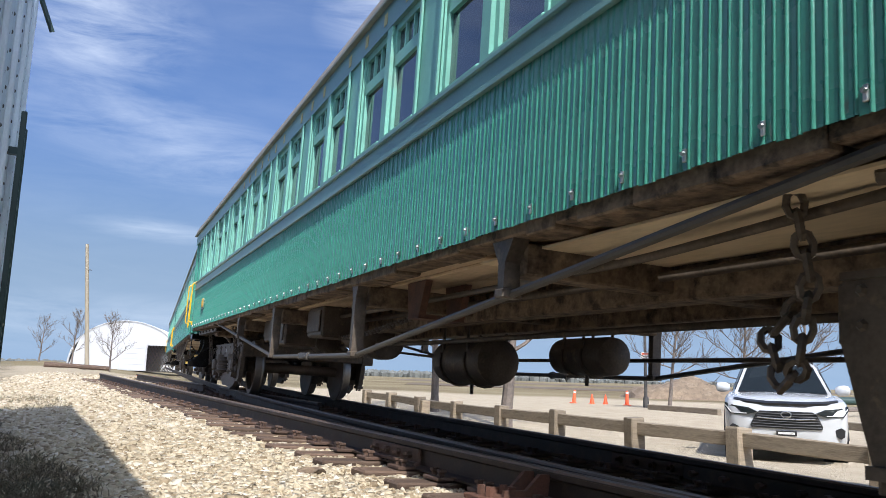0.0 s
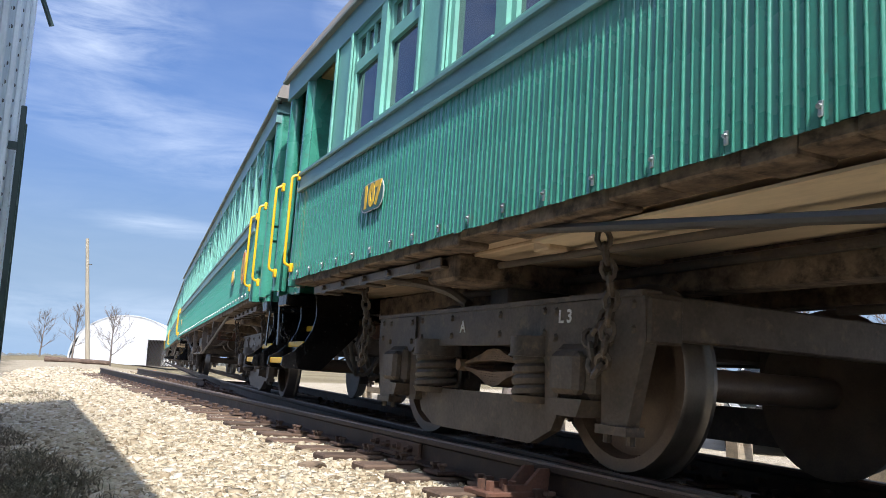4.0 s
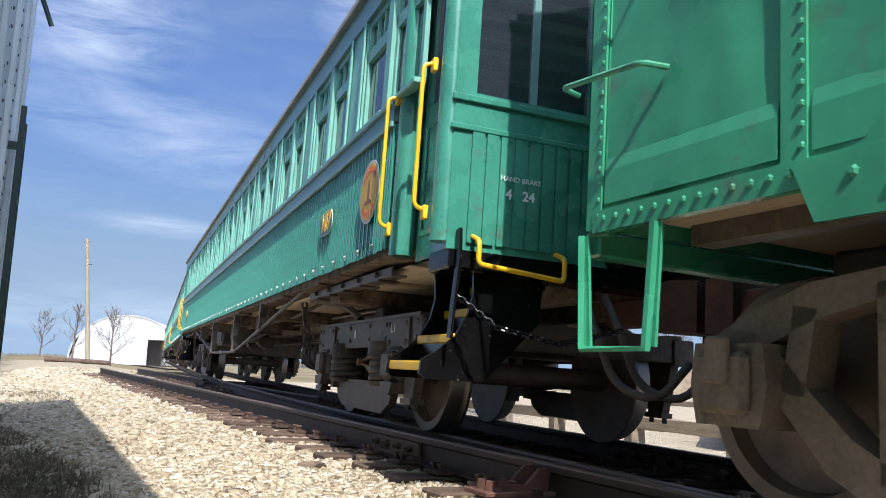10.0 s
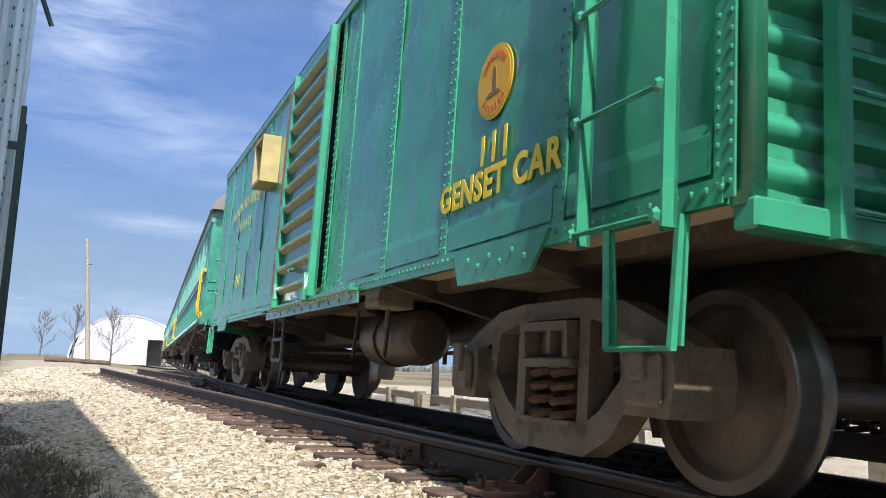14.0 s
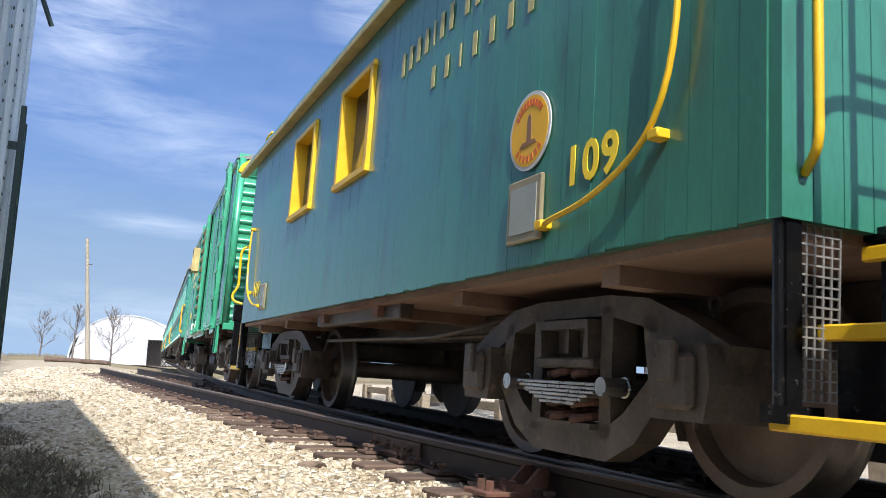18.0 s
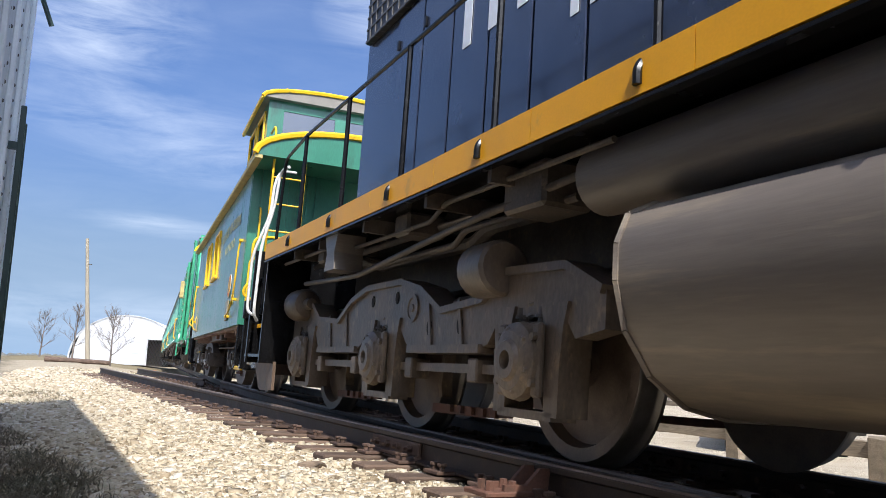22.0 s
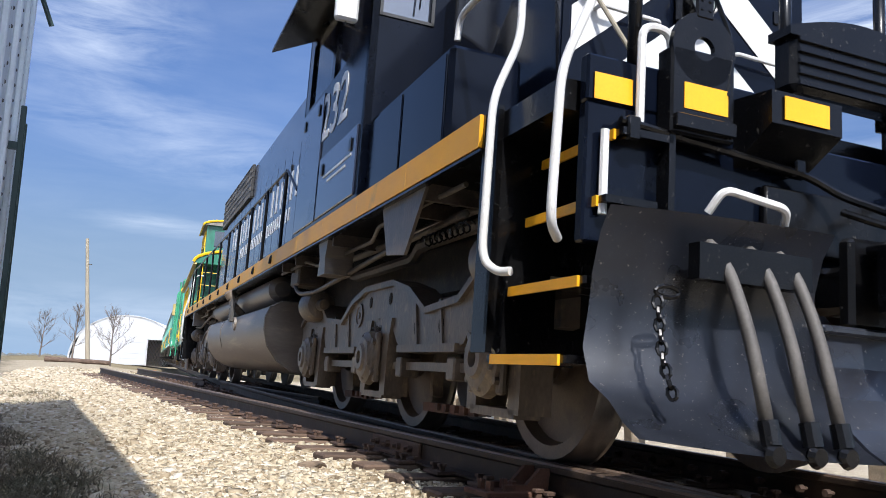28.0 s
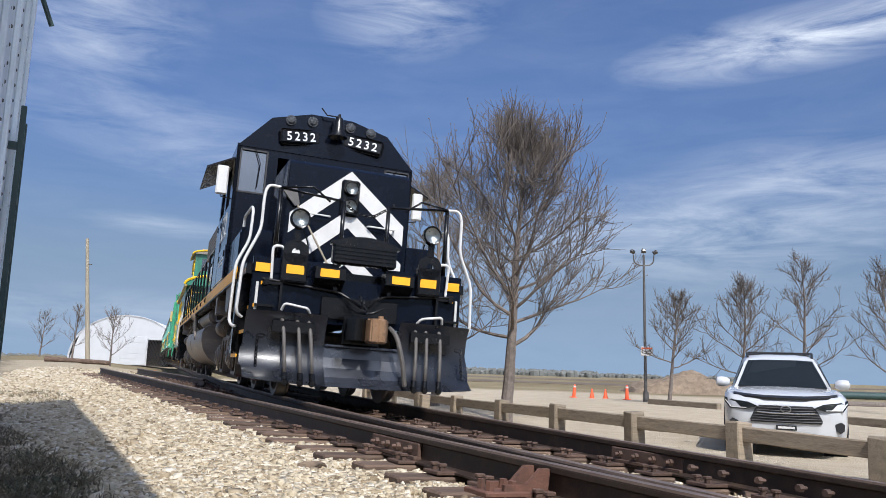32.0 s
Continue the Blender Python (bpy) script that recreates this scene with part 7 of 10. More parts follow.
    eave = [(-W, 3.86), (-0.98, 4.42), (0.0, 4.60), (0.98, 4.42), (W, 3.86)]
    # side walls with window opening
    for s in (1, -1):
        a, b = sorted((W * s, (W - 0.06) * s))
        box(bm, c0, c1, a, b, 1.63, 2.95)
        box(bm, c0, c1, a, b, 3.62, 3.88)
        box(bm, c0, U(3.85), a, b, 2.95, 3.62)
        box(bm, U(5.75), c1, a, b, 2.95, 3.62)
        box(bm, U(4.75), U(4.85), a, b, 2.95, 3.62)
    box(bm, c1 - 0.05, c1, -W, W, 1.63, 3.87)
    # front wall pieces round the windows
    for s in (1, -1):
        a, b = sorted((W * s, 0.82 * s))
        box(bm, c0, c0 + 0.06, a, b, 1.63, 3.10)
        box(bm, c0, c0 + 0.06, a, b, 3.82, 3.9)
        a, b = sorted((W * s, 1.42 * s))
        box(bm, c0, c0 + 0.06, a, b, 3.10, 3.82)
        a, b = sorted((0.98 * s, 0.82 * s))
        box(bm, c0, c0 + 0.06, a, b, 3.10, 3.82)
    box(bm, c0, c0 + 0.06, -0.82, 0.82, 1.63, 3.3)
    box(bm, c0, c0 + 0.06, -0.82, 0.82, 3.75, 3.95)
    cab = part("cab", fixed(bm), LOCO_BLUE, car, "black-blue operator's cab")
    bm = new_bm()
    prism(bm, [(-W, 3.86), (W, 3.86), (0.98, 4.40), (0.35, 4.57), (-0.35, 4.57), (-0.98, 4.40)], "x", c0 - 0.02, c1 + 0.02)
    part("cab_roof", fixed(bm), LOCO_BLUE, cab)
    bm = new_bm()
    box(bm, c0 + 0.1, c1 - 0.1, -W + 0.08, W - 0.08, 2.6, 2.66)
    part("cab_floor", bm, INSIDE, cab)
    for s in (1, -1):
        bm = new_bm()
        box(bm, c0 + 0.03, c0 + 0.036, min(0.98 * s, 1.42 * s), max(0.98 * s, 1.42 * s), 3.10, 3.82)
        part("windshield", bm, GLASS, cab, "cab front window")
        bm = new_bm()
        for z in (3.10, 3.80):
            box(bm, c0 - 0.012, c0, min(0.98 * s, 1.42 * s), max(0.98 * s, 1.42 * s), z, z + 0.025)
        for y in (0.98, 1.40):
            box(bm, c0 - 0.012, c0, min(y * s, (y + 0.025) * s), max(y * s, (y + 0.025) * s), 3.10, 3.82)
        part("window_gasket", bm, CAR_BLACK, cab)
        bm = new_bm()
        tube(bm, [(c0 - 0.03, 1.2 * s, 3.86), (c0 - 0.04, 1.1 * s, 3.6), (c0 - 0.04, 1.12 * s, 3.2)], 0.008, 6)
        part("wiper", bm, BLACK, cab)
        bm = new_bm()
        for a, b in ((3.85, 4.75), (4.85, 5.75)):
            box(bm, U(a), U(b), (W - 0.03) * s - 0.004, (W - 0.03) * s + 0.004, 2.95, 3.62)
        part("side_window", bm, GLASS, cab)
        # awning and mirror
        bm = new_bm()
        yo, yi = (W + 0.42) * s, W * s
        prism(bm, [(yi, 3.70), (yi, 3.73), (yo, 3.52), (yo, 3.49)], "x", U(3.9), U(5.8))
        part("awning", fixed(bm), BLACK, cab, "black window awning")
        bm = new_bm()
        box(bm, U(3.72), U(3.80), min((W + 0.08) * s, (W + 0.26) * s), max((W + 0.08) * s, (W + 0.26) * s), 3.05, 3.52, 0.02)
        mir = part("mirror", bm, WHITE, cab, "white side mirror")
        bm = new_bm()
        tube(bm, [(U(3.78), W * s, 3.0), (U(3.76), (W + 0.17) * s, 3.02), (U(3.76), (W + 0.17) * s, 3.1)], 0.01, 6)
        part("mirror_arm", bm, BLACK, mir)
        # lower doors with handles
        for a, b, z0, z1 in ((3.72, 4.95, 1.70, 2.25), (5.0, 5.9, 1.70, 2.9)):
            bm = new_bm()
            ya, yb = sorted((W * s, (W + 0.014) * s))
            box(bm, U(a), U(b), ya, yb, z0, z1, 0.005)
            dd = part("cab_panel", bm, LOCO_BLUE_LIT, cab)
            bm = new_bm()
            yq = (W + 0.016) * s
            for x in (a + 0.15, b - 0.15):
                box(bm, U(x) - 0.035, U(x) + 0.035, min(yq, yq + 0.01 * s), max(yq, yq + 0.01 * s), z1 - 0.18, z1 - 0.08, 0.004)
            part("panel_handle", bm, BLACK, dd)
        # battery boxes beside the nose
        bm = new_bm()
        ya, yb = sorted((0.965 * s, 1.42 * s))
        box(bm, U(2.05), U(3.60), ya, yb, 1.64, 2.28, 0.03)
        bb = part("battery_box", bm, LOCO_BLUE, car, "battery box beside the nose")
        bm = new_bm()
        for a, b in ((2.08, 2.81), (2.85, 3.57)):
            ya, yb = sorted((1.42 * s, 1.436 * s))
            box(bm, U(a), U(b), ya, yb, 1.68, 2.22, 0.005)
        part("battery_door", bm, LOCO_BLUE, bb)
    lettering("cab_number", "5232", 0.62, LETTER_WHITE, cab, pose(U(4.75), W + 0.004, 2.62) @ NEAR, bold=0.006, label="large white numerals")
    bars("cab_lettering", [0.9], 0.02, 0, LETTER_WHITE, cab, pose(U(4.3), W + 0.016, 2.04) @ NEAR, "small white lettering")
    bars("cab_lettering", [0.6], 0.02, 0, LETTER_WHITE, cab, pose(U(4.3), W + 0.016, 1.98) @ NEAR, "small white lettering")
    # number boards, bell, marker lights
    for s in (1, -1):
        lean = 12 * s
        bm = new_bm()
        box(bm, -0.36, 0.36, -0.135, 0.135, 0, 0.07, 0.05)
        nb = part("number_board", bm, BLACK, cab, "rounded number board with white numerals")
        nb.matrix_basis = pose(c0 - 0.0, 0.50 if s > 0 else -0.56, 4.14 if s > 0 else 4.18, 0, 0, 8 * s) @ TAIL @ pose(0, 0, 0, 0, 0, 7 * s)
        lettering("board_number", "5232", 0.205, LETTER_WHITE, nb, pose(0, 0, 0.072), spacing=1.3, bold=0.0015)
        for d in (0.32, 0.68):
            bm = new_bm()
            lathe(bm, [(0.0, 0.06), (0.05, 0.055), (0.07, 0.03), (0.085, 0.03), (0.085, -0.02)], (c0 - 0.03, d * s, 4.47 - 0.10 * d), (-1, 0, 0), 16)
            part("marker_light", fixed(bm), LENS, cab, "small round marker light", smooth=True)
    bm = new_bm()
    lathe(bm, [(0.0, 0.34), (0.06, 0.33), (0.09, 0.26), (0.11, 0.1), (0.16, 0.0), (0.15, 0.0)], (c0 - 0.18, -0.09, 4.2), (0, 0, 1), 18)
    box(bm, c0 - 0.2, c0 + 0.02, -0.11, -0.07, 4.5, 4.6)
    tube(bm, [(c0 - 0.18, -0.12, 4.55), (c0 - 0.18, 0.12, 4.55), (c0 - 0.1, 0.2, 4.68)], 0.012)
    part("bell", fixed(bm), BLACK, cab, "black bell over the front windows", smooth=True)
    # nose
    n0 = U(1.75)
    bm = new_bm()
    NW = 0.89
    o = [(n0, 1.63), (n0, 3.23), (n0 + 0.06, 3.285), (n0 + 0.16, 3.305), (c0 + 0.02, 3.32), (c0 + 0.02, 1.63)]
    prism(bm, o, "y", -NW, NW)
    bmesh.ops.bevel(bm, geom=[e for e in bm.edges if abs(abs(e.verts[0].co.y) - NW) < 1e-4 and abs(e.verts[0].co.y - e.verts[1].co.y) < 1e-4 and e.verts[0].co.x + e.verts[1].co.x < 2 * c0 and e.verts[0].co.z + e.verts[1].co.z > 3.4], offset=0.045, segments=3, affect="EDGES", clamp_overlap=True)
    nose = part("nose", fixed(bm), LOCO_BLUE, car, "short nose with white chevrons", smooth=True)
    for s in (1, -1):
        for top, thick in ((3.225, 0.29), (2.67, 0.27), (2.12, 0.25)):
            low, slope, edge = 1.66, 0.85, 0.83
            y1 = min(edge, (top - low) / slope)
            q = [(0.0, top), (y1 * s, top - slope * y1)]
            y2 = (top - thick - low) / slope
            if y2 < edge:
                if y1 == edge:
                    q.append((edge * s, low))
                q.append((y2 * s, low))
            else:
                q.append((edge * s, top - thick - slope * edge))
            q.append((0.0, top - thick))
            bm = new_bm()
            prism(bm, q, "x", n0 - 0.007, n0 - 0.003)
            part("chevron", fixed(bm), WHITE, nose, "white chevron stripe")
    bm = new_bm()
    box(bm, n0 - 0.05, n0, -0.135, 0.135, 2.56, 3.09, 0.03)
    part("headlight_plate", bm, BLACK, nose)
    for z in (2.96, 2.70):
        sealed_beam(nose, (n0 - 0.05, 0, z), 0.088, "headlight", "round clear headlight in a black rim")
    for y0, y1, z in ((0.68, 0.27, 2.53), (-0.29, -0.68, 2.45)):
        bm = new_bm()
        tube(bm, [(n0, y0, z), (n0 - 0.07, y0, z), (n0 - 0.07, y1, z - 0.01), (n0, y1, z - 0.01)], 0.013, 8, 0.03)
        part("grab_iron", bm, WHITE, nose, "white nose grab iron", smooth=True)
    bm = new_bm()
    for y in (0.68, -0.66):
        box(bm, n0 - 0.012, n0, y - 0.02, y + 0.02, 2.0, 2.09, 0.004)
        box(bm, n0 - 0.012, n0, y - 0.02, y + 0.02, 2.75, 2.84, 0.004)
    part("door_hinge", bm, BLACK, nose)
    # front platform with anticlimber plates
    p0 = U(0.66)
    bm = new_bm()
    box(bm, p0, p0 + 0.06, -1.37, 1.37, 0.95, 1.52, 0.01)
    for s in (1, -1):
        a, b = sorted((0.30 * s, 1.37 * s))
        box(bm, p0, p0 + 0.06, a, b, 1.52, 1.72, 0.01)
    pilot = part("pilot_plate", bm, LOCO_BLUE, car, "black front end plate")
    bm = new_bm()
    for s in (1, -1):
        for a, b, d in ((1.16, 1.34, 0.004), (0.76, 0.98, 0.10)):
            ya, yb = sorted((a * s, b * s))
            box(bm, p0 - d - 0.004, p0 - d, ya, yb, 1.53, 1.64)
        ya, yb = sorted((0.34 * s, 0.58 * s))
        box(bm, p0 - 0.23, p0 - 0.226, ya, yb, 1.52, 1.62)
    part("reflector", bm, STRIPE, pilot, "yellow reflective panels")["kind"] = "stuff"
    for s in (1, -1):
        bm = new_bm()
        ya, yb = sorted((0.72 * s, 1.04 * s))
        box(bm, p0 - 0.10, p0, ya, yb, 1.42, 1.79, 0.01)
        box(bm, p0 - 0.125, p0 - 0.10, ya + 0.01, yb - 0.01, 1.44, 1.50, 0.004)
        yc, hole, rim = 0.88 * s, 0.052, 0.16
        for k in range(18):
            q0, q1 = 2 * math.pi * k / 18, 2 * math.pi * (k + 1) / 18
            ring = [bm.verts.new((x, yc + r * math.cos(q), 1.80 + r * math.sin(q))) for x in (p0 - 0.10, p0 - 0.075) for r, q in ((hole, q0), (rim, q0), (rim, q1), (hole, q1))]
            for f in ((0, 1, 2, 3), (7, 6, 5, 4), (1, 5, 6, 2), (0, 3, 7, 4)):
                bm.faces.new([ring[i] for i in f])
        bmesh.ops.remove_doubles(bm, verts=bm.verts[:], dist=1e-5)
        lb = part("ditch_light", fixed(bm), BLACK, car, "round ditch light on a black bracket with a hole")
        bm = new_bm()
        box(bm, p0 - 0.105, p0 - 0.085, yc - 0.045, yc + 0.045, 1.93, 2.14, 0.008)
        rivets(bm, [(p0 - 0.105, yc + dy, 1.97 + 0.04 * k) for dy in (-0.02, 0.02) for k in range(4)], 0.009, (-1, 0, 0))
        tube(bm, [(p0 - 0.10, yc - 0.12 * s, 1.62), (p0 - 0.09, yc - 0.16 * s, 1.86), (p0 - 0.05, yc - 0.08 * s, 2.1)], 0.010, 6, 0.1)
        part("lamp_arm", fixed(bm), BLACK, lb)
        sealed_beam(lb, (p0 - 0.09, 0.87 * s, 2.22), 0.105, "lamp", "round clear lamp in a black housing")
        bm = new_bm()
        ya, yb = sorted((0.26 * s, 0.64 * s))
        prism(bm, [(p0, 1.66), (p0 - 0.22, 1.64), (p0 - 0.22, 1.50), (p0, 1.36)], "y", ya, yb)
        part("anticlimber", fixed(bm), BLACK, pilot)
    bm = new_bm()
    chain(bm, [(p0 + 0.03, 0.26, 2.50), (p0 + 0.02, 0.10, 2.40), (p0 + 0.02, -0.10, 2.40), (p0 + 0.03, -0.28, 2.52)], 0.008, 0.055)
    part("safety_chain", bm, BLACK, car, "black chain across the front gap")
    # drop plate between nose and front
    bm = new_bm()
    box(bm, p0 - 0.12, p0 + 0.02, -0.42, 0.42, 1.72, 2.0, 0.03)
    prism(bm, [(-0.45 + 0.9 * k / 10, 2.0 + 0.09 * math.sin(math.pi * k / 10)) for k in range(11)] + [(0.45, 1.96), (-0.45, 1.96)], "x", p0 - 0.13, p0 + 0.0)
    for k in range(5):
        box(bm, p0 - 0.135, p0 - 0.12, -0.40, 0.40, 1.74 + 0.05 * k, 1.76 + 0.05 * k)
    part("drop_step", fixed(bm), BLACK, car, "ribbed black drop plate")
    # front rails and white corner rails
    for s in (1, -1):
        bm = new_bm()
        tube(bm, [(p0 + 0.05, 1.12 * s, 1.7), (p0 + 0.05, 1.12 * s, 2.62)], 0.03, 8)
        tube(bm, [(p0 + 0.05, 0.30 * s, 1.7), (p0 + 0.05, 0.30 * s, 2.55)], 0.028, 8)
        tube(bm, [(p0 + 0.05, 1.12 * s, 2.62), (p0 + 0.05, 0.30 * s, 2.55)], 0.018, 8)
        tube(bm, [(p0 + 0.02, 1.12 * s, 2.62), (p0 - 0.05, 0.72 * s, 2.66), (p0 - 0.05, 0.5 * s, 2.5)], 0.014, 8)
        part("front_rail", bm, BLACK, car, smooth=True)
        bm = new_bm()
        tube(bm, [(p0 + 0.05, 1.12 * s, 2.62), (p0 + 0.02, 1.28 * s, 2.63), (p0, 1.32 * s, 2.5), (p0, 1.32 * s, 2.05), (p0 - 0.02, 1.50 * s, 1.62), (p0 - 0.02, 1.52 * s, 1.0), (p0 + 0.06, 1.44 * s, 0.96)], 0.0195, 10, 0.10)
        part("white_handrail", bm, WHITE, car, "white painted corner handrail", smooth=True)
        bm = new_bm()
        tube(bm, [(U(2.02), 1.40 * s, 2.28), (U(2.0), 1.40 * s, 2.42), (U(1.42), 1.37 * s, 2.47), (U(1.28), 1.37 * s, 2.38), (U(1.26), 1.38 * s, 2.0), (U(1.2), 1.53 * s, 1.66), (U(1.2), 1.54 * s, 0.92), (U(1.12), 1.50 * s, 0.86), (U(1.05), 1.47 * s, 0.86)], 0.0195, 10, 0.10)
        part("white_handrail", bm, WHITE, car, "white painted step handrail", smooth=True)
        bm = new_bm()
        tube(bm, [(p0 - 0.03, 1.14 * s, 1.42), (p0 - 0.06, 1.16 * s, 1.86), (p0 - 0.06, 1.02 * s, 1.86), (p0 - 0.03, 0.98 * s, 1.42)], 0.018, 8, 0.06)
        tube(bm, [(p0 - 0.03, 1.30 * s, 1.40), (p0 - 0.03, 1.30 * s, 1.06)], 0.018, 8)
        part("white_handrail", bm, WHITE, car, "white grab handle", smooth=True)
        # uncoupling rod
        bm = new_bm()
        tube(bm, [(p0 - 0.06, 1.25 * s, 1.44), (p0 - 0.07, 0.3 * s, 1.36), (p0 - 0.12, 0.15 * s, 1.28), (p0 - 0.3, 0.05 * s, 1.18)], 0.018, 8, 0.05)
        for y in (1.2, 0.35):
            box(bm, p0 - 0.09, p0, min(y * s - 0.03, y * s + 0.03), max(y * s - 0.03, y * s + 0.03), 1.36, 1.46, 0.008)
        part("uncoupling_rod", bm, BLACK, car, smooth=True)
        # step wells: side plates and treads, both ends of the locomotive
        for end, e in ((0.72, 1), (19.98, -1)):
            bm = new_bm()
            ya, yb = sorted((1.02 * s, 1.47 * s))
            xo, xi = U(end - 0.14 * e), U(end + (0.54 if e > 0 else 0.62) * e)
            if e > 0:
                prism(bm, [(ya, 1.64), (yb, 1.64), (yb, 0.60), (yb - 0.08 * s if s > 0 else yb, 0.48), (ya, 0.48)], "x", min(xi, xi + 0.03), max(xi, xi + 0.03))
                box(bm, min(xi, xi + 0.16), max(xi, xi + 0.16), min(1.44 * s, 1.47 * s), max(1.44 * s, 1.47 * s), 0.52, 1.66)
            else:
                prism(bm, [(ya, 1.52), (yb, 1.52), (yb, 0.42), (ya, 0.42)], "x", xi - 0.03, xi)
                box(bm, U(end), U(end) + 0.04, ya, yb, 0.42, 1.66)
            box(bm, min(xo, xi), max(xo, xi), min(1.0 * s, 1.03 * s), max(1.0 * s, 1.03 * s), 0.5, 1.5)
            sw = part("step_well", fixed(bm), BLACK, car, "black stepwell with yellow-edged treads")
            for yy, z in (((1.47, 0.50), (1.40, 0.80), (1.33, 1.12), (1.26, 1.40)) if e > 0 else ((1.47, 0.50), (1.38, 0.83), (1.30, 1.13))):
                bm = new_bm()
                box(bm, min(xo, xi), max(xo, xi), min((yy - 0.25) * s, (yy - 0.012) * s), max((yy - 0.25) * s, (yy - 0.012) * s), z - 0.02, z + 0.01)
                part("tread", bm, BLACK, sw)
                if e < 0 and z < 0.6:
                    continue
                bm = new_bm()
                box(bm, min(xo, xi) + 0.05, max(xo, xi) - 0.05, min((yy - 0.012) * s, yy * s), max((yy - 0.012) * s, yy * s), z - 0.03, z + 0.012)
                part("tread_edge", bm, STRIPE, sw, "yellow tread edge")
    # rear end
    r0 = U(19.4)
    bm = new_bm()
    box(bm, r0 + 0.52, r0 + 0.58, -1.37, 1.37, 0.95, 1.72, 0.01)
    part("rear_plate", bm, BLACK, car)
    bm = new_bm()
    for s in (1, -1):
        ya, yb = sorted((0.9 * s, 1.34 * s))
        box(bm, r0 + 0.581, r0 + 0.585, ya, yb, 1.5, 1.66)
    part("reflector", bm, STRIPE, car)
    for s in (1, -1):
        bm = new_bm()
        tube(bm, [(r0 + 0.5, 1.1 * s, 2.62), (r0 + 0.52, 1.28 * s, 2.62), (r0 + 0.5, 1.34 * s, 2.45), (r0 + 0.45, 1.36 * s, 2.1), (r0 + 0.52, 1.5 * s, 1.6), (r0 + 0.52, 1.5 * s, 0.98), (r0 + 0.44, 1.45 * s, 0.94)], 0.0165, 10, 0.1)
        part("white_handrail", bm, WHITE, car, "white painted rear handrail", smooth=True).location.x = 0.10
        bm = new_bm()
        tube(bm, [(r0 - 0.2, 1.36 * s, 2.5), (r0 + 0.0, 1.4 * s, 2.48), (r0 + 0.02, 1.42 * s, 2.1), (r0 + 0.02, 1.52 * s, 1.65), (r0 + 0.02, 1.53 * s, 0.92), (r0 + 0.1, 1.47 * s, 0.86)], 0.0165, 10, 0.1)
        part("white_handrail", bm, WHITE, car, "white painted rear step handrail", smooth=True).location.x = 0.10
        bm = new_bm()
        prism(bm, [(r0 - 0.10, 0.44), (r0 + 0.74, 0.44), (r0 + 0.74, 0.40), (r0 + 0.50, 0.17), (r0 + 0.40, 0.13), (r0 - 0.10, 0.15)], "y", min(1.29 * s, 1.32 * s), max(1.29 * s, 1.32 * s))
        box(bm, r0 + 0.70, r0 + 0.73, min(0.5 * s, 1.29 * s), max(0.5 * s, 1.29 * s), 0.30, 0.44)
        part("rear_pilot", fixed(bm), PILOT_RUST, car, "rust-stained brown rear pilot sheet")
        bm = new_bm()
        box(bm, U(19.42), U(19.9), min(1.20 * s, 1.23 * s), max(1.20 * s, 1.23 * s), 1.485, 1.645)
        part("step_stripe", bm, STRIPE, car, "yellow reflective panel over the steps")
    # plow
    prof = [(0.30, 1.04), (0.36, 0.95), (0.40, 0.82), (0.42, 0.68), (0.40, 0.54), (0.35, 0.42), (0.27, 0.31), (0.18, 0.24), (0.10, 0.20)]
    for s in (1, -1):
        bm = new_bm()
        ys = [0.46 + 0.96 * k / 6 for k in range(7)]
        rings = []
        for y in ys:
            flare = 0.10 * ((y - 0.46) / 0.96) ** 3
            rings.append([bm.verts.new((U(a + flare * 0.9), y * s + (0.03 * s if i in (4, 5) and y > 1.3 else 0) * (1 if i > 3 else 0), z + (0.05 * ((y - 0.46) / 0.96) ** 2 if z < 0.35 else 0))) for i, (a, z) in enumerate(prof)])
        for a, b in zip(rings, rings[1:]):
            for k in range(len(prof) - 1):
                if 0 < rings.index(a) < 4 and k in (0, 1):
                    pass
                bm.faces.new((a[k], a[k + 1], b[k + 1], b[k]))
        bmesh.ops.solidify(bm, geom=bm.faces[:], thickness=0.02)
        pl = part("plow_blade", fixed(bm), PLOW, car, "scraped black plow blade", smooth=True)
        # slot not cut: a black block paints its dark opening
        bm = new_bm()
        box(bm, U(0.28), U(0.34), min(0.60 * s, 1.12 * s), max(0.60 * s, 1.12 * s), 0.80, 0.93)
        part("plow_cutout", bm, BLACK, pl, "black block painting the shade of the plow's slot")
        bm = new_bm()
        for k, y in enumerate((0.68, 0.82, 1.0)):
            lean = 0.06
            hose(bm, [(U(0.42), y * s, 0.98), (U(0.30), (y - 0.01) * s, 0.88), (U(0.20), (y - 0.03) * s, 0.62), (U(0.14), (y - 0.05) * s, 0.32)], 0.024)
        part("air_hose", bm, RUBBER, pl, "grey air hoses", smooth=True)
        bm = new_bm()
        for k, y in enumerate((0.68, 0.82, 1.0)):
            cyl(bm, (U(0.14), (y - 0.05) * s, 0.33), (U(0.125), (y - 0.055) * s, 0.25), 0.034, seg=10)
            lathe(bm, [(0.0, 0.02), (0.03, 0.02), (0.042, 0.0), (0.03, -0.02)], (U(0.11), (y - 0.055) * s, 0.22), (-1, 0, 0), 12)
        part("hose_coupling", fixed(bm), BLACK, pl)
        bm = new_bm()
        chain(bm, [(U(0.30), 1.28 * s, 0.72), (U(0.26), 1.28 * s, 0.5), (U(0.20), 1.28 * s, 0.38)], 0.007, 0.05)
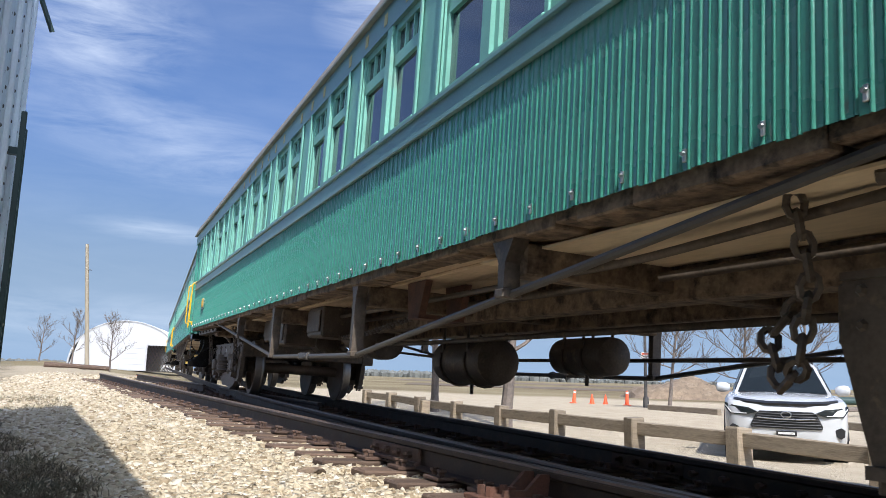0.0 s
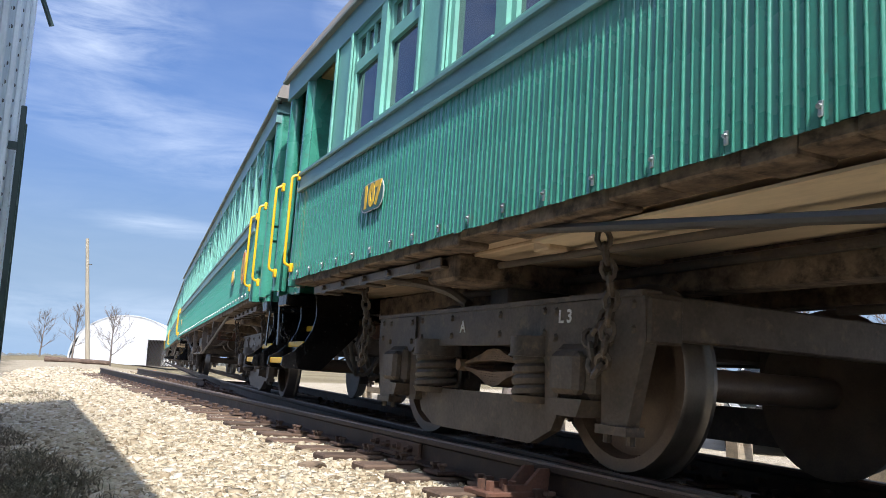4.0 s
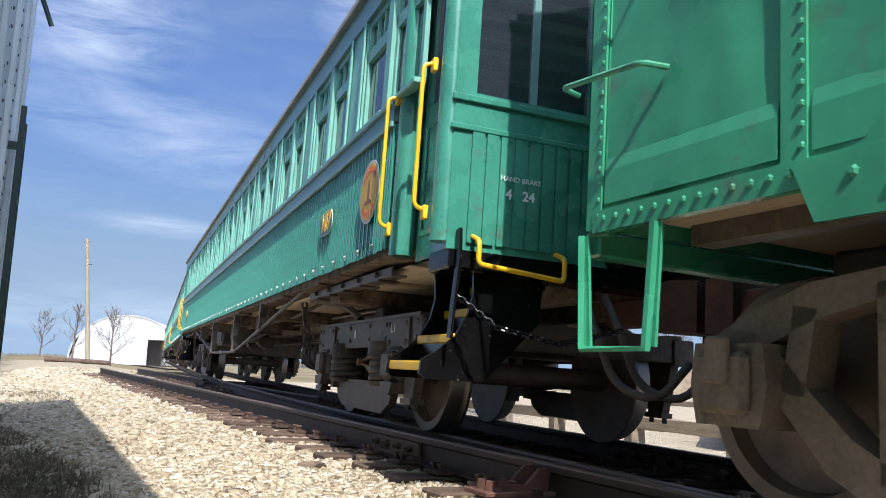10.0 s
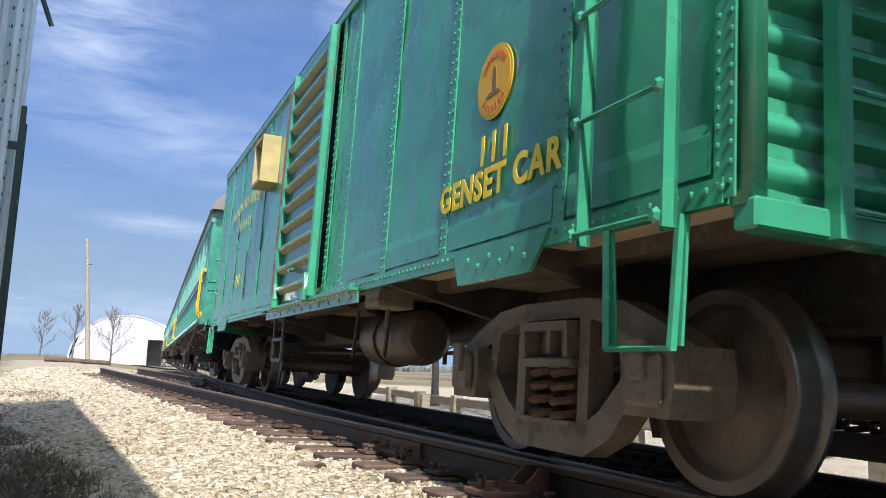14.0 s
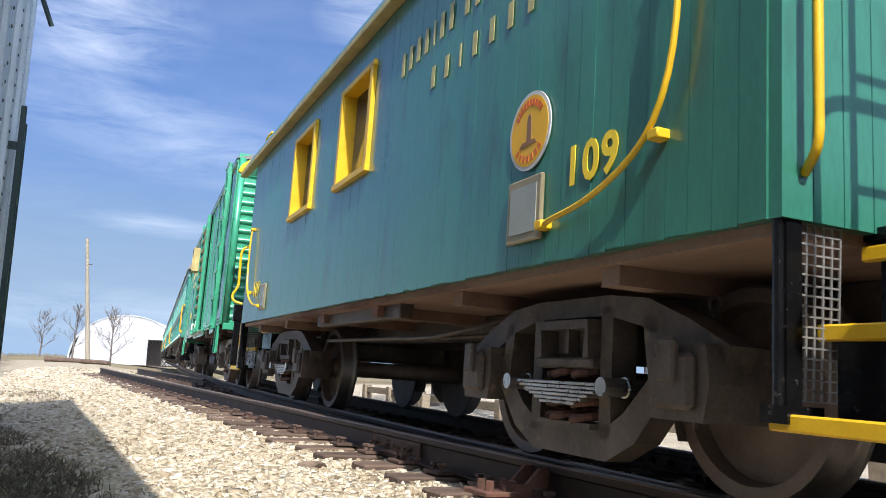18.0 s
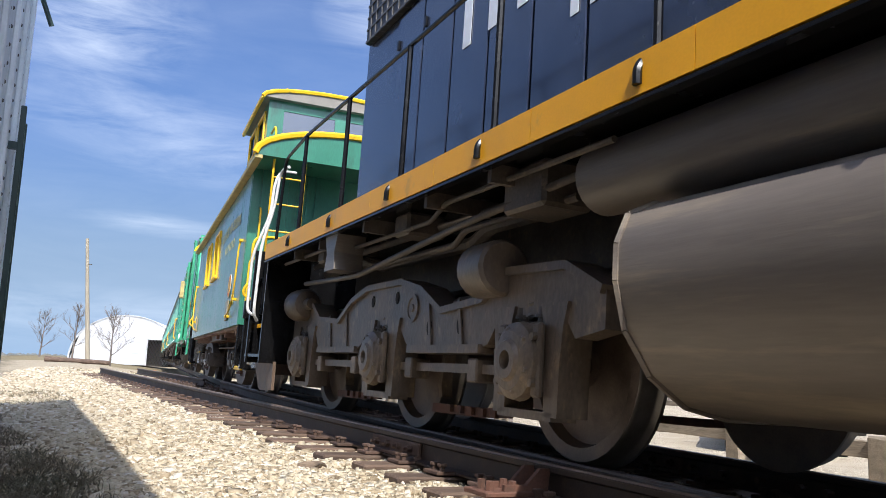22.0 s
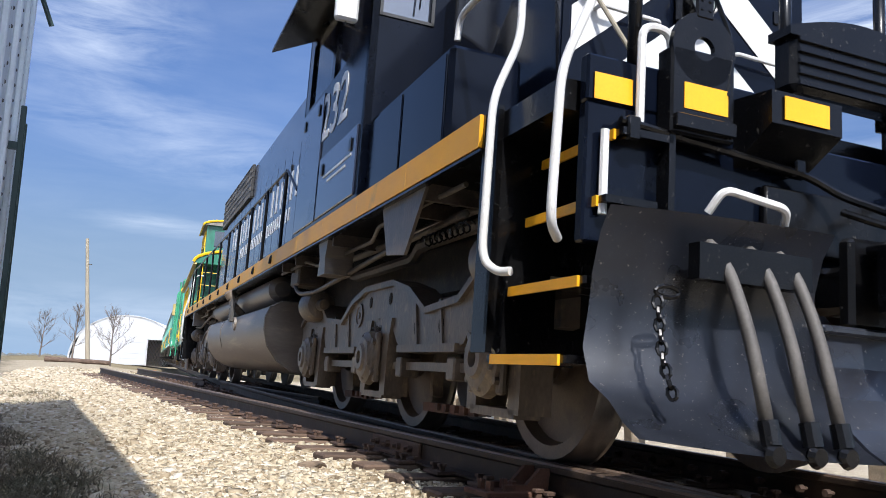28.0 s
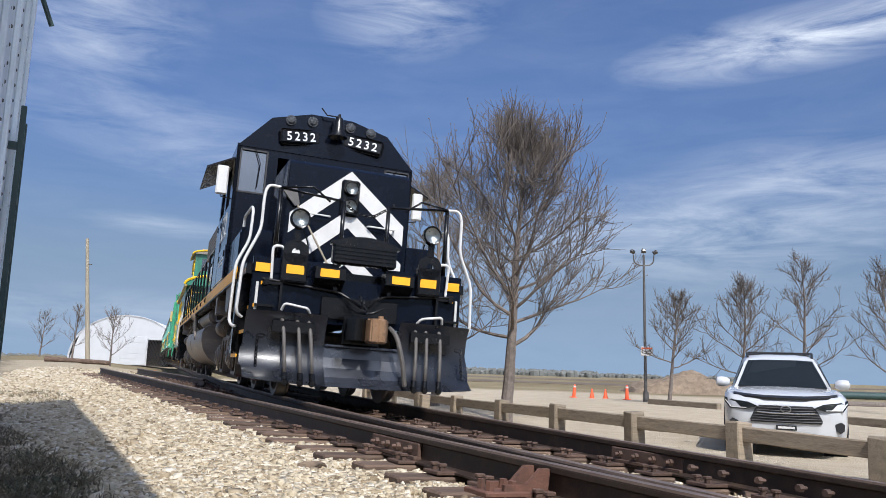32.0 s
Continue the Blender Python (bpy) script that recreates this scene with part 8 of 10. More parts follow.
        tube(bm, [(U(0.30) , (1.24 + 0.05 * math.cos(a)) * s, 0.74 + 0.02 * math.sin(a)) for a in [2 * math.pi * k / 10 for k in range(11)]], 0.008, 6)
        part("pin_chain", bm, BLACK, pl)
        bm = new_bm()
        tube(bm, [(U(0.36), 1.02 * s, 1.06), (U(0.30), 1.0 * s, 1.14), (U(0.28), 0.72 * s, 1.10), (U(0.34), 0.68 * s, 1.04)], 0.016, 8, 0.04)
        part("plow_handle", bm, WHITE, pl, "white grab bar", smooth=True)
    bm = new_bm()
    curve = [(U(a - 0.02), z) for a, z in prof[3:]]
    prism(bm, curve + [(x + 0.02, z) for x, z in curve[::-1]], "y", -0.462, 0.462)
    box(bm, U(0.36), U(0.44), -0.46, 0.46, 0.665, 0.70, 0.01)
    part("plow_centre", fixed(bm), PLOW, car, "black plow centre plate")
    bm = new_bm()
    box(bm, U(0.22), U(0.75), -0.12, 0.12, 0.78, 0.99, 0.03)
    prism(bm, [(U(0.26), 0.03), (U(0.30), 0.24), (U(0.10), 0.27), (U(-0.02), 0.20), (U(0.02), 0.10), (U(0.12), 0.03)], "z", 0.76, 1.02)
    box(bm, U(0.20), U(0.40), -0.20, 0.20, 1.0, 1.05, 0.015)
    box(bm, U(0.42), U(0.50), -0.24, 0.24, 0.70, 1.08, 0.02)
    shank = part("coupler", fixed(bm), BLACK, car, "black coupler body with a rusty knuckle")
    bm = new_bm()
    prism(bm, [(U(0.20), -0.20), (U(0.02), -0.22), (U(-0.10), -0.15), (U(-0.13), -0.06), (U(-0.08), 0.02), (U(0.04), 0.05), (U(0.20), 0.02)], "z", 0.74, 1.03)
    bmesh.ops.bevel(bm, geom=[e for e in bm.edges if e.calc_length() > 0.05], offset=0.018, segments=2, affect="EDGES")
    cyl(bm, (U(0.03), -0.12, 1.02), (U(0.03), -0.12, 1.07), 0.035, seg=10)
    part("knuckle", fixed(bm), COUPLER_BROWN, shank, "rusty worn knuckle", smooth=True)
    bm = new_bm()
    chain(bm, [(U(0.30), 0.10, 1.30), (U(0.22), 0.06, 1.20), (U(0.16), 0.02, 1.08)], 0.010, 0.06)
    part("lift_chain", bm, BLACK, shank)
    bm = new_bm()
    hose(bm, [(U(0.3), -0.32, 0.95), (U(0.1), -0.36, 0.85), (U(0.06), -0.44, 0.55), (U(0.1), -0.5, 0.26)], 0.03)
    part("brake_hose", bm, RUBBER, car, "thick grey brake hose", smooth=True)
    bm = new_bm()
    box(bm, U(0.62), U(0.66), -0.5, 0.5, 1.02, 1.3, 0.01)
    hose(bm, [(U(0.5), 0.2, 1.2), (U(0.3), 0.1, 1.1), (U(0.2), -0.05, 1.1), (U(0.25), -0.2, 1.18)], 0.016)
    part("coupler_cable", bm, BLACK, car, smooth=True)
    # fuel tank
    o = [(-1.44, 1.10), (1.44, 1.10)]
    o = [(-1.30, 1.12), (1.30, 1.12), (1.42, 1.06), (1.47, 0.94), (1.47, 0.80), (1.42, 0.62), (1.30, 0.46), (1.12, 0.35), (0.9, 0.31),
         (-0.9, 0.31), (-1.12, 0.35), (-1.30, 0.46), (-1.42, 0.62), (-1.47, 0.80), (-1.47, 0.94), (-1.42, 1.06)]
    bm = new_bm()
    prism(bm, o, "x", U(7.15), U(13.5))
    tank = part("fuel_tank", fixed(bm), TANK, car, "dusty brown rounded fuel tank", smooth=True)
    bm = new_bm()
    for x in (7.16, 13.49):
        for p, q in zip(o, o[1:] + o[:1]):
            tube(bm, [(U(x), p[0], p[1]), (U(x), q[0], q[1])], 0.016, 5)
    tube(bm, [(U(11.4), 1.42, 1.06), (U(11.4), 1.474, 0.94), (U(11.4), 1.474, 0.80), (U(11.4), 1.42, 0.62)], 0.006, 5)
    part("weld_seam", bm, TANK, tank)
    bm = new_bm()
    tube(bm, [(U(10.32), 1.30, 1.12), (U(10.32), 1.46, 1.26), (U(10.32), 1.47, 1.38)], 0.055, 12)
    lathe(bm, [(0, 0.12), (0.06, 0.12), (0.085, 0.09), (0.085, 0.0), (0.05, 0.0)], (U(10.36), 1.47, 1.36), (0.1, 0.5, 0.8), 16)
    filler = part("fuel_filler", fixed(bm), DUSTY, tank, "fuel filler with cap", smooth=True)
    bm = new_bm()
    box(bm, U(10.20), U(10.34), 1.43, 1.50, 1.0, 1.34, 0.01)
    for k in range(6):
        box(bm, U(10.23), U(10.31), 1.50, 1.512, 1.03 + 0.05 * k, 1.05 + 0.05 * k)
    part("fuel_gauge", bm, LAMP_STEEL, tank, "slotted fuel gauge")
    bm = new_bm()
    lathe(bm, [(0.055, 0.0), (0.065, 0.028), (0.092, 0.034), (0.10, 0.0)], (U(9.72), 1.465, 0.95), (0, 1, -0.05), 24)
    port = part("sight_port", fixed(bm), TANK, tank, "round sight port in the tank", smooth=True)
    bm = new_bm()
    lathe(bm, [(0.0, 0.03), (0.03, 0.026), (0.05, 0.012), (0.056, 0.0)], (U(9.72), 1.465, 0.95), (0, 1, -0.05), 20)
    part("sight_glass", fixed(bm), CHROME, port, "small bright gauge glass", smooth=True)
    # air reservoirs under the walkway
    for s in (1, -1):
        for a, b in ((11.05, 14.0), (7.9, 10.75)):
            bm = new_bm()
            r, L = 0.165, b - a
            lathe(bm, [(0, -0.05), (r * 0.6, -0.04), (r, 0.03), (r, L - 0.03), (r * 0.6, L + 0.04), (0, L + 0.05)], (U(a), 1.18 * s, 1.33), (1, 0, 0), 26)
            part("air_reservoir", fixed(bm), TANK, car, "long dusty air reservoir", smooth=True)
        # jacking pads, sand pipes, junction boxes below the sill
        for x in (4.65, 17.2):
            bm = new_bm()
            prism(bm, [(U(x) - 0.16, 1.46), (U(x) + 0.16, 1.46), (U(x) + 0.09, 1.32), (U(x) + 0.13, 1.18), (U(x) - 0.13, 1.18), (U(x) - 0.10, 1.32)], "y", min(1.22 * s, 1.46 * s), max(1.22 * s, 1.46 * s))
            part("jacking_pad", fixed(bm), TANK, car, "bare grey jacking bracket")
        bm = new_bm()
        q0, q1 = sorted((1.30 * s, 1.46 * s))
        prism(bm, [(U(2.20), 1.46), (U(3.0), 1.46), (U(2.85), 1.14), (U(2.50), 1.10)], "y", q1 - 0.02 if s > 0 else q0, q1 if s > 0 else q0 + 0.02)
        part("deflector", fixed(bm), DUSTY, car, "brown sheet-metal deflector")
        bm = new_bm()
        for a, b, z in ((6.4, 6.8, 1.26), (14.3, 14.7, 1.26), (16.0, 16.25, 1.34), (17.9, 18.1, 1.34)):
            box(bm, U(a), U(b), min(1.0 * s, 1.30 * s), max(1.0 * s, 1.30 * s), z, 1.5, 0.02)
        part("junction_box", bm, GRIME, car)
        bm = new_bm()
        tube(bm, [(U(6.9), 1.25 * s, 1.35), (U(6.3), 1.3 * s, 1.15), (U(5.6), 1.28 * s, 1.12), (U(4.6), 1.25 * s, 1.2), (U(3.6), 1.2 * s, 1.3), (U(2.2), 1.2 * s, 1.34)], 0.022, 8, 0.2)
        tube(bm, [(U(7.0), 1.05 * s, 1.42), (U(2.0), 1.05 * s, 1.42)], 0.03)
        tube(bm, [(U(13.8), 1.25 * s, 1.38), (U(15.2), 1.3 * s, 1.28), (U(17.0), 1.28 * s, 1.14), (U(18.6), 1.25 * s, 1.2)], 0.022, 8, 0.2)
        tube(bm, [(U(13.8), 1.05 * s, 1.42), (U(19.0), 1.05 * s, 1.42)], 0.03)
        part("pipework", bm, GRIME, car, "sand and air pipes", smooth=True)
        for k, (x0, x1, y, z, r) in enumerate(((1.9, 7.1, 1.34, 1.43, 0.016), (13.7, 19.1, 1.34, 1.43, 0.016), (2.2, 6.9, 0.95, 1.36, 0.05), (14.0, 18.9, 0.95, 1.36, 0.05), (14.2, 18.2, 1.16, 1.30, 0.022))):
            bm = new_bm()
            tube(bm, [(U(x0), y * s, z), (U(x0 + 0.3 * (x1 - x0)), y * s, z), (U(x0 + 0.36 * (x1 - x0)), (y - 0.05) * s, z - 0.06), (U(x0 + 0.7 * (x1 - x0)), (y - 0.05) * s, z - 0.06), (U(x0 + 0.75 * (x1 - x0)), y * s, z), (U(x1), y * s, z)], r, 8, 0.06)
            part("conduit", bm, GRIME, car, smooth=True)
        for x in (2.3, 2.8, 4.4, 5.9, 6.6, 14.6, 15.4, 16.5, 17.6, 18.4):
            bm = new_bm()
            box(bm, U(x) - 0.02, U(x) + 0.02, min(0.9 * s, 1.44 * s), max(0.9 * s, 1.44 * s), 1.40, 1.50)
            part("pipe_bracket", bm, GRIME, car)
        bm = new_bm()
        coil_pts = [(U(2.75 - 0.012 * k), (1.24 + 0.035 * math.cos(k * 0.9)) * s, 1.24 + 0.035 * math.sin(k * 0.9)) for k in range(60)]
        tube(bm, coil_pts, 0.006, 5)
        part("coiled_cable", bm, BLACK, car, smooth=True)
    for u in (3.95, 16.75):
        loco_truck(car, u - m, u > 10)
    coupler(car, U(20.05), 1)
    # company lettering along the hood
    bars("hood_lettering", word_bars("XXXXIXX XXXX XXXXXXXXX", 0.13), 0.44, 0.27, LETTER_WHITE, hood, pose(U(12.1), 0.882, 3.05) @ NEAR, "large white lettering")
    bars("hood_lettering", word_bars("XXX XXXXIXXXXXXXXXXXXXXX XXX", 0.085), 0.20, 0.11, LETTER_WHITE, hood, pose(U(12.2), 0.882, 2.62) @ NEAR, "white web address lettering")
    bm = new_bm()
    cyl(bm, (U(13.15), 1.0, 1.64), (U(13.15), 1.0, 1.95), 0.05, seg=12)
    part("fire_extinguisher", bm, ORANGE, car, "small red extinguisher on the walkway")


locomotive()


def broom():
    """A broom leaning in the front corner, riding with the locomotive."""
    ob = thing("broom", "wooden-handled broom leaning against the locomotive nose", "broom")
    CAR["broom"] = ob
    n0 = 1.75 - sum(TRUCKS["loco"]) / 2
    bm = new_bm()
    cyl(bm, (n0 - 0.32, 0.22, 1.68), (n0 - 0.06, 0.74, 2.62), 0.014, seg=8)
    part("handle", bm, POLE, ob, "pale wooden handle", smooth=True)
    bm = new_bm()
    prism(bm, [(-0.035, 0.0), (0.035, 0.0), (0.10, 0.26), (-0.10, 0.26)], "y", -0.025, 0.025)
    head = part("bristles", fixed(bm), LAMP_STEEL, ob, "grey worn bristles")
    head.matrix_basis = pose(n0 - 0.055, 0.745, 2.62) @ Matrix.Rotation(radians(-28), 4, "X") @ pose(0, 0, 0, 0, 0, 90)


broom()

# ---- beside the track: fence, vehicle, trees, posts, shed ----
def on_ground(x, y, sink=0.03):
    return Vector((x, y, ground_z(x, y) - sink))


def guard_fence(posts, label, h=0.52):
    """Squared timber rails between stout posts."""
    fence = thing("guard_fence", label, "fence")
    rng = random.Random(5)
    tops = []
    for k, (x, y) in enumerate(posts):
        bm = new_bm()
        w = 0.13 + rng.uniform(-0.012, 0.012)
        tall = h + rng.uniform(-0.03, 0.03)
        box(bm, -w, w, -w, w, 0, tall + 0.06, 0.018)
        for v in bm.verts:
            if v.co.z > 0.2:
                v.co.z += rng.uniform(-0.012, 0.012)
        g = on_ground(x, y, 0.06)
        ob = part("post", bm, FENCE, fence)
        ob.matrix_basis = pose(g.x, g.y, g.z, rng.uniform(-2, 2), rng.uniform(-2, 2), 24 + rng.uniform(-5, 5))
        tops.append(Vector((x, y, ground_z(x, y) + tall)))
    for a, b in zip(tops, tops[1:]):
        d = b - a
        n = d.length
        bm = new_bm()
        box(bm, 0.1, n - 0.1, -0.055, 0.055, -0.26, -0.06, 0.014)
        bmesh.ops.subdivide_edges(bm, edges=[e for e in bm.edges if e.calc_length() > 1], cuts=4)
        for v in bm.verts:
            v.co.z += rng.uniform(-0.007, 0.007)
        ob = part("rail", bm, FENCE, fence)
        ob.matrix_basis = Matrix.Translation(a) @ pose(0, 0, 0, 0, -math.degrees(math.asin(d.z / n)), math.degrees(math.atan2(d.y, d.x)))
    return fence


near_posts = [(5.98, 7.2), (5.03, 9.2), (4.15, 11.2), (3.2, 13.2), (2.26, 15.4), (1.4, 17.9), (0.46, 20.4), (-0.5, 22.7), (-1.45, 25.0), (-2.4, 27.3)]
guard_fence(near_posts, "weathered squared timber guard fence along the gravel car park")
bm = new_bm()
box(bm, -0.11, 0.11, -0.11, 0.11, 0, 0.5, 0.015)
stub = part("short_post", bm, FENCE)
stub.matrix_basis = Matrix.Translation(on_ground(-0.35, 20.6)) @ pose(0, 0, 0, 1, 2, 20)
tagged(stub, "short weathered timber post beside the guard fence", "post")

for k, (x0, y0, x1, y1) in enumerate(((8.6, 33.0, 10.2, 29.4), (10.4, 29.0, 12.0, 25.4), (12.2, 25.0, 13.8, 21.4), (14.0, 21.0, 15.6, 17.4))):
    bm = new_bm()
    d = Vector((x1 - x0, y1 - y0, 0))
    box(bm, 0, d.length, -0.11, 0.11, 0, 0.24, 0.02)
    log = part("parking_log", bm, FENCE)
    log.matrix_basis = Matrix.Translation(on_ground(x0, y0)) @ pose(0, 0, 0, 0, 0, math.degrees(math.atan2(d.y, d.x)))
    tagged(log, "weathered timber parking barrier lying on the sandy lot", "log", group="logs round the car park")

bm = new_bm()
cyl(bm, (26, 59, -0.45), (46, 61, -0.42), 0.30, 0.30, 14)
tagged(part("culvert_pipe", bm, DARK_GREEN, smooth=True), "long dark green pipe lying in the field", "pipe")
bm = new_bm()
cyl(bm, (19.6, 40, -0.58), (27, 39.0, -0.58), 0.15, 0.13, 9)
tagged(part("fallen_log", bm, BARK, smooth=True), "brown log lying at the edge of the lot", "log")
bm = new_bm()
p, q = on_ground(-24.2, 49.5), on_ground(-20.6, 50.5)
cyl(bm, p + Vector((0, 0, 0.14)), q + Vector((0, 0, 0.14)), 0.17, 0.14, 9)
tagged(part("fallen_log", bm, TIE, smooth=True), "dark old timber lying on the gravel beyond the track", "log")


# ---- white sport utility vehicle ----
def loft(bm, sections, close_ends=True):
    """Skins rings of equal count."""
    rings = [[bm.verts.new(p) for p in s] for s in sections]
    n = len(rings[0])
    for a, b in zip(rings, rings[1:]):
        for k in range(n):
            bm.faces.new((a[k], a[(k + 1) % n], b[(k + 1) % n], b[k]))
    if close_ends:
        bm.faces.new(rings[0][::-1])
        bm.faces.new(rings[-1])
    return fixed(bm)


def mirror_ring(half):
    """(x, z) from bottom centre out and up to top centre, mirrored to a closed ring."""
    return half + [(-x, z) for x, z in half[::-1]]


def suv():
    # x across, y towards the tail, z up; nose at y = 0
    car = thing("suv", "white sport utility vehicle with black grille, parked facing the track", "car")
    rows = ((0.00, 0.50, 0.30, 0.62, 0.78, 0.84), (0.05, 0.74, 0.24, 0.80, 0.90, 0.93), (0.16, 0.88, 0.22, 0.90, 0.97, 0.985), (0.40, 0.945, 0.22, 0.955, 1.015, 1.05),
            (0.90, 0.96, 0.22, 0.965, 1.06, 1.10), (1.35, 0.955, 0.24, 0.96, 1.09, 1.13), (1.50, 0.955, 0.25, 0.955, 1.095, 1.12),
            (3.0, 0.955, 0.25, 0.955, 1.10, 1.12), (4.3, 0.95, 0.27, 0.945, 1.11, 1.13), (4.75, 0.90, 0.32, 0.89, 1.10, 1.12), (4.9, 0.80, 0.42, 0.78, 1.0, 1.05))
    secs = []
    for y, w, lo, shoulder, z1, z2 in rows:
        half = [(w * 0.80, lo), (w * 0.97, lo + 0.10), (w, lo + 0.30), (shoulder, z1 - 0.16), (shoulder * 0.985, z1 - 0.05), (shoulder * 0.93, z1), (shoulder * 0.55, z1 + (z2 - z1) * 0.8), (shoulder * 0.2, z2)]
        secs.append([Vector((x, y, z)) for x, z in mirror_ring(half)])
    body = part("body", loft(new_bm(), secs), CAR_WHITE, car, "white painted body", smooth=True)
    # cabin: pillars and roof with panes set in
    lower = ((1.32, 0.80, 1.10), (1.75, 0.845, 1.10), (3.1, 0.85, 1.11), (4.55, 0.80, 1.11))
    upper = ((2.02, 0.60, 1.62), (2.35, 0.63, 1.68), (3.1, 0.64, 1.69), (4.25, 0.60, 1.63))

    def at(i, side, u, push=0.0):
        a, b = Vector((lower[i][1] * side, lower[i][0], lower[i][2])), Vector((upper[i][1] * side, upper[i][0], upper[i][2]))
        return a.lerp(b, u) + Vector((push * side, 0, 0))

    bm = new_bm()
    rings = []
    for i in range(4):
        c = [(lower[i][1], lower[i][2] - 0.06), (lower[i][1], lower[i][2])]
        a, b = Vector((lower[i][1], lower[i][0], lower[i][2])), Vector((upper[i][1], upper[i][0], upper[i][2]))
        half = [Vector((a.x, a.y, a.z - 0.08)), a, a.lerp(b, 0.5), a.lerp(b, 0.92), Vector((b.x * 0.93, b.y + 0.03, b.z + 0.025)), Vector((b.x * 0.45, b.y + 0.05, b.z + 0.05))]
        rings.append(half + [Vector((-p.x, p.y, p.z)) for p in half[::-1]])
    part("cabin", loft(bm, rings), CAR_WHITE, car, "white roof and pillars", smooth=True)

    def pane(name, corners, mat=CAR_GLASS, label="", t=0.012):
        bm = new_bm()
        n = (corners[1] - corners[0]).cross(corners[2] - corners[0]).normalized() * t
        a, b = [bm.verts.new(p + n) for p in corners], [bm.verts.new(p - n * 0.2) for p in corners]
        k = len(corners)
        bm.faces.new(a)
        bm.faces.new(b[::-1])
        for i in range(k):
            bm.faces.new((a[i], b[i], b[(i + 1) % k], a[(i + 1) % k]))
        return part(name, fixed(bm), mat, car, label)

    f = lambda u, x: Vector((x, lower[0][0] + (upper[0][0] - lower[0][0]) * u - 0.012, lower[0][2] + (upper[0][2] - lower[0][2]) * u))
    pane("windscreen", [f(0.03, 0.74), f(0.95, 0.555), f(0.98, 0.3), f(0.98, -0.3), f(0.95, -0.555), f(0.03, -0.74)], CAR_GLASS, "dark tinted windscreen")
    bm = new_bm()
    box(bm, -0.72, 0.72, 1.25, 1.40, 1.085, 1.12, 0.01)
    part("cowl", bm, CAR_BLACK, car)
    bm = new_bm()
    box(bm, -0.06, 0.16, 1.44, 1.62, 1.16, 1.20, 0.008)
    part("paper", bm, WHITE, car, "white paper on the dashboard")
    for side in (1, -1):
        for a, b, u0, u1 in ((0, 1, 0.10, 0.80), (1, 2, 0.06, 0.88), (2, 3, 0.06, 0.86)):
            q = [at(a, side, u0, 0.004).lerp(at(b, side, u0, 0.004), 0.10), at(a, side, u0, 0.004).lerp(at(b, side, u0, 0.004), 0.92),
                 at(a, side, u1, 0.004).lerp(at(b, side, u1, 0.004), 0.92), at(a, side, u1, 0.004).lerp(at(b, side, u1, 0.004), 0.12)]
            pane("side_window", q if side > 0 else q[::-1])
        # mirror
        bm = new_bm()
        secs = []
        for k, (x, h, dd) in enumerate(((0.88, 0.045, 0.04), (0.93, 0.085, 0.09), (1.02, 0.10, 0.11), (1.10, 0.085, 0.09), (1.125, 0.04, 0.05))):
            secs.append([Vector((x * side, 1.55 + dd * math.cos(2 * math.pi * j / 10), 1.19 + h * math.sin(2 * math.pi * j / 10))) for j in range(10)])
        part("wing_mirror", loft(bm, secs), CAR_WHITE, car, "white wing mirror", smooth=True)
        # roof rail
        bm = new_bm()
        tube(bm, [(0.56 * side, 2.12, 1.66), (0.57 * side, 2.25, 1.755), (0.58 * side, 3.3, 1.77), (0.55 * side, 4.15, 1.70)], 0.022, 6, 0.08)
        part("roof_rail", bm, CAR_BLACK, car, "black roof rail")
        # headlight sweeping back along the fender
        bm = new_bm()
        q = [(0.42, 0.055, 0.80), (0.60, 0.10, 0.745), (0.84, 0.20, 0.75), (0.93, 0.36, 0.86), (0.93, 0.42, 0.93), (0.78, 0.19, 0.89), (0.56, 0.08, 0.865)]
        a = [bm.verts.new((x * side * 1.02, y - 0.135, z + 0.01)) for x, y, z in q]
        b = [bm.verts.new((x * side * 0.97, y + 0.06, z)) for x, y, z in q]
        bm.faces.new(a)
        for i in range(7):
            bm.faces.new((a[i], b[i], b[(i + 1) % 7], a[(i + 1) % 7]))
        lamp = part("headlight", fixed(bm), CAR_GLASS, car, "dark smoked headlight")
        bm = new_bm()
        tube(bm, [(x * side, y - 0.142, z + 0.03) for x, y, z in (q[1], q[2], q[3])], 0.008, 5)
        part("light_strip", bm, WHITE, lamp, "pale daytime light strip")
        # fog lamp recess
        bm = new_bm()
        prism(bm, [(0.72 * side, 0.56), (0.82 * side, 0.60), (0.87 * side, 0.56), (0.86 * side, 0.46), (0.80 * side, 0.42), (0.74 * side, 0.46)], "y", 0.045, 0.22)
        part("fog_lamp", fixed(bm), CAR_BLACK, car, "black fog lamp recess")
        for yy in (0.98, 3.85):
            bm = new_bm()
            lathe(bm, [(0.20, -0.10), (0.34, -0.115), (0.375, -0.09), (0.382, 0.0), (0.375, 0.09), (0.34, 0.115), (0.20, 0.10)], (0.845 * side, yy, 0.382), (1, 0, 0), 28)
            wheel = part("wheel", fixed(bm), TYRE, car, "black rubber tyre", smooth=True)
            bm = new_bm()
            lathe(bm, [(0.0, 0.06), (0.06, 0.075), (0.23, 0.05), (0.245, 0.09), (0.245, -0.08), (0.0, -0.08)], (0.845 * side, yy, 0.382), (side, 0, 0), 20)
            part("rim", fixed(bm), CHROME, wheel, "grey alloy rim", smooth=True)
            bm = new_bm()
            arc = [(yy + 0.45 * math.cos(k * math.pi / 10), 0.382 + 0.45 * math.sin(k * math.pi / 10)) for k in range(11)]
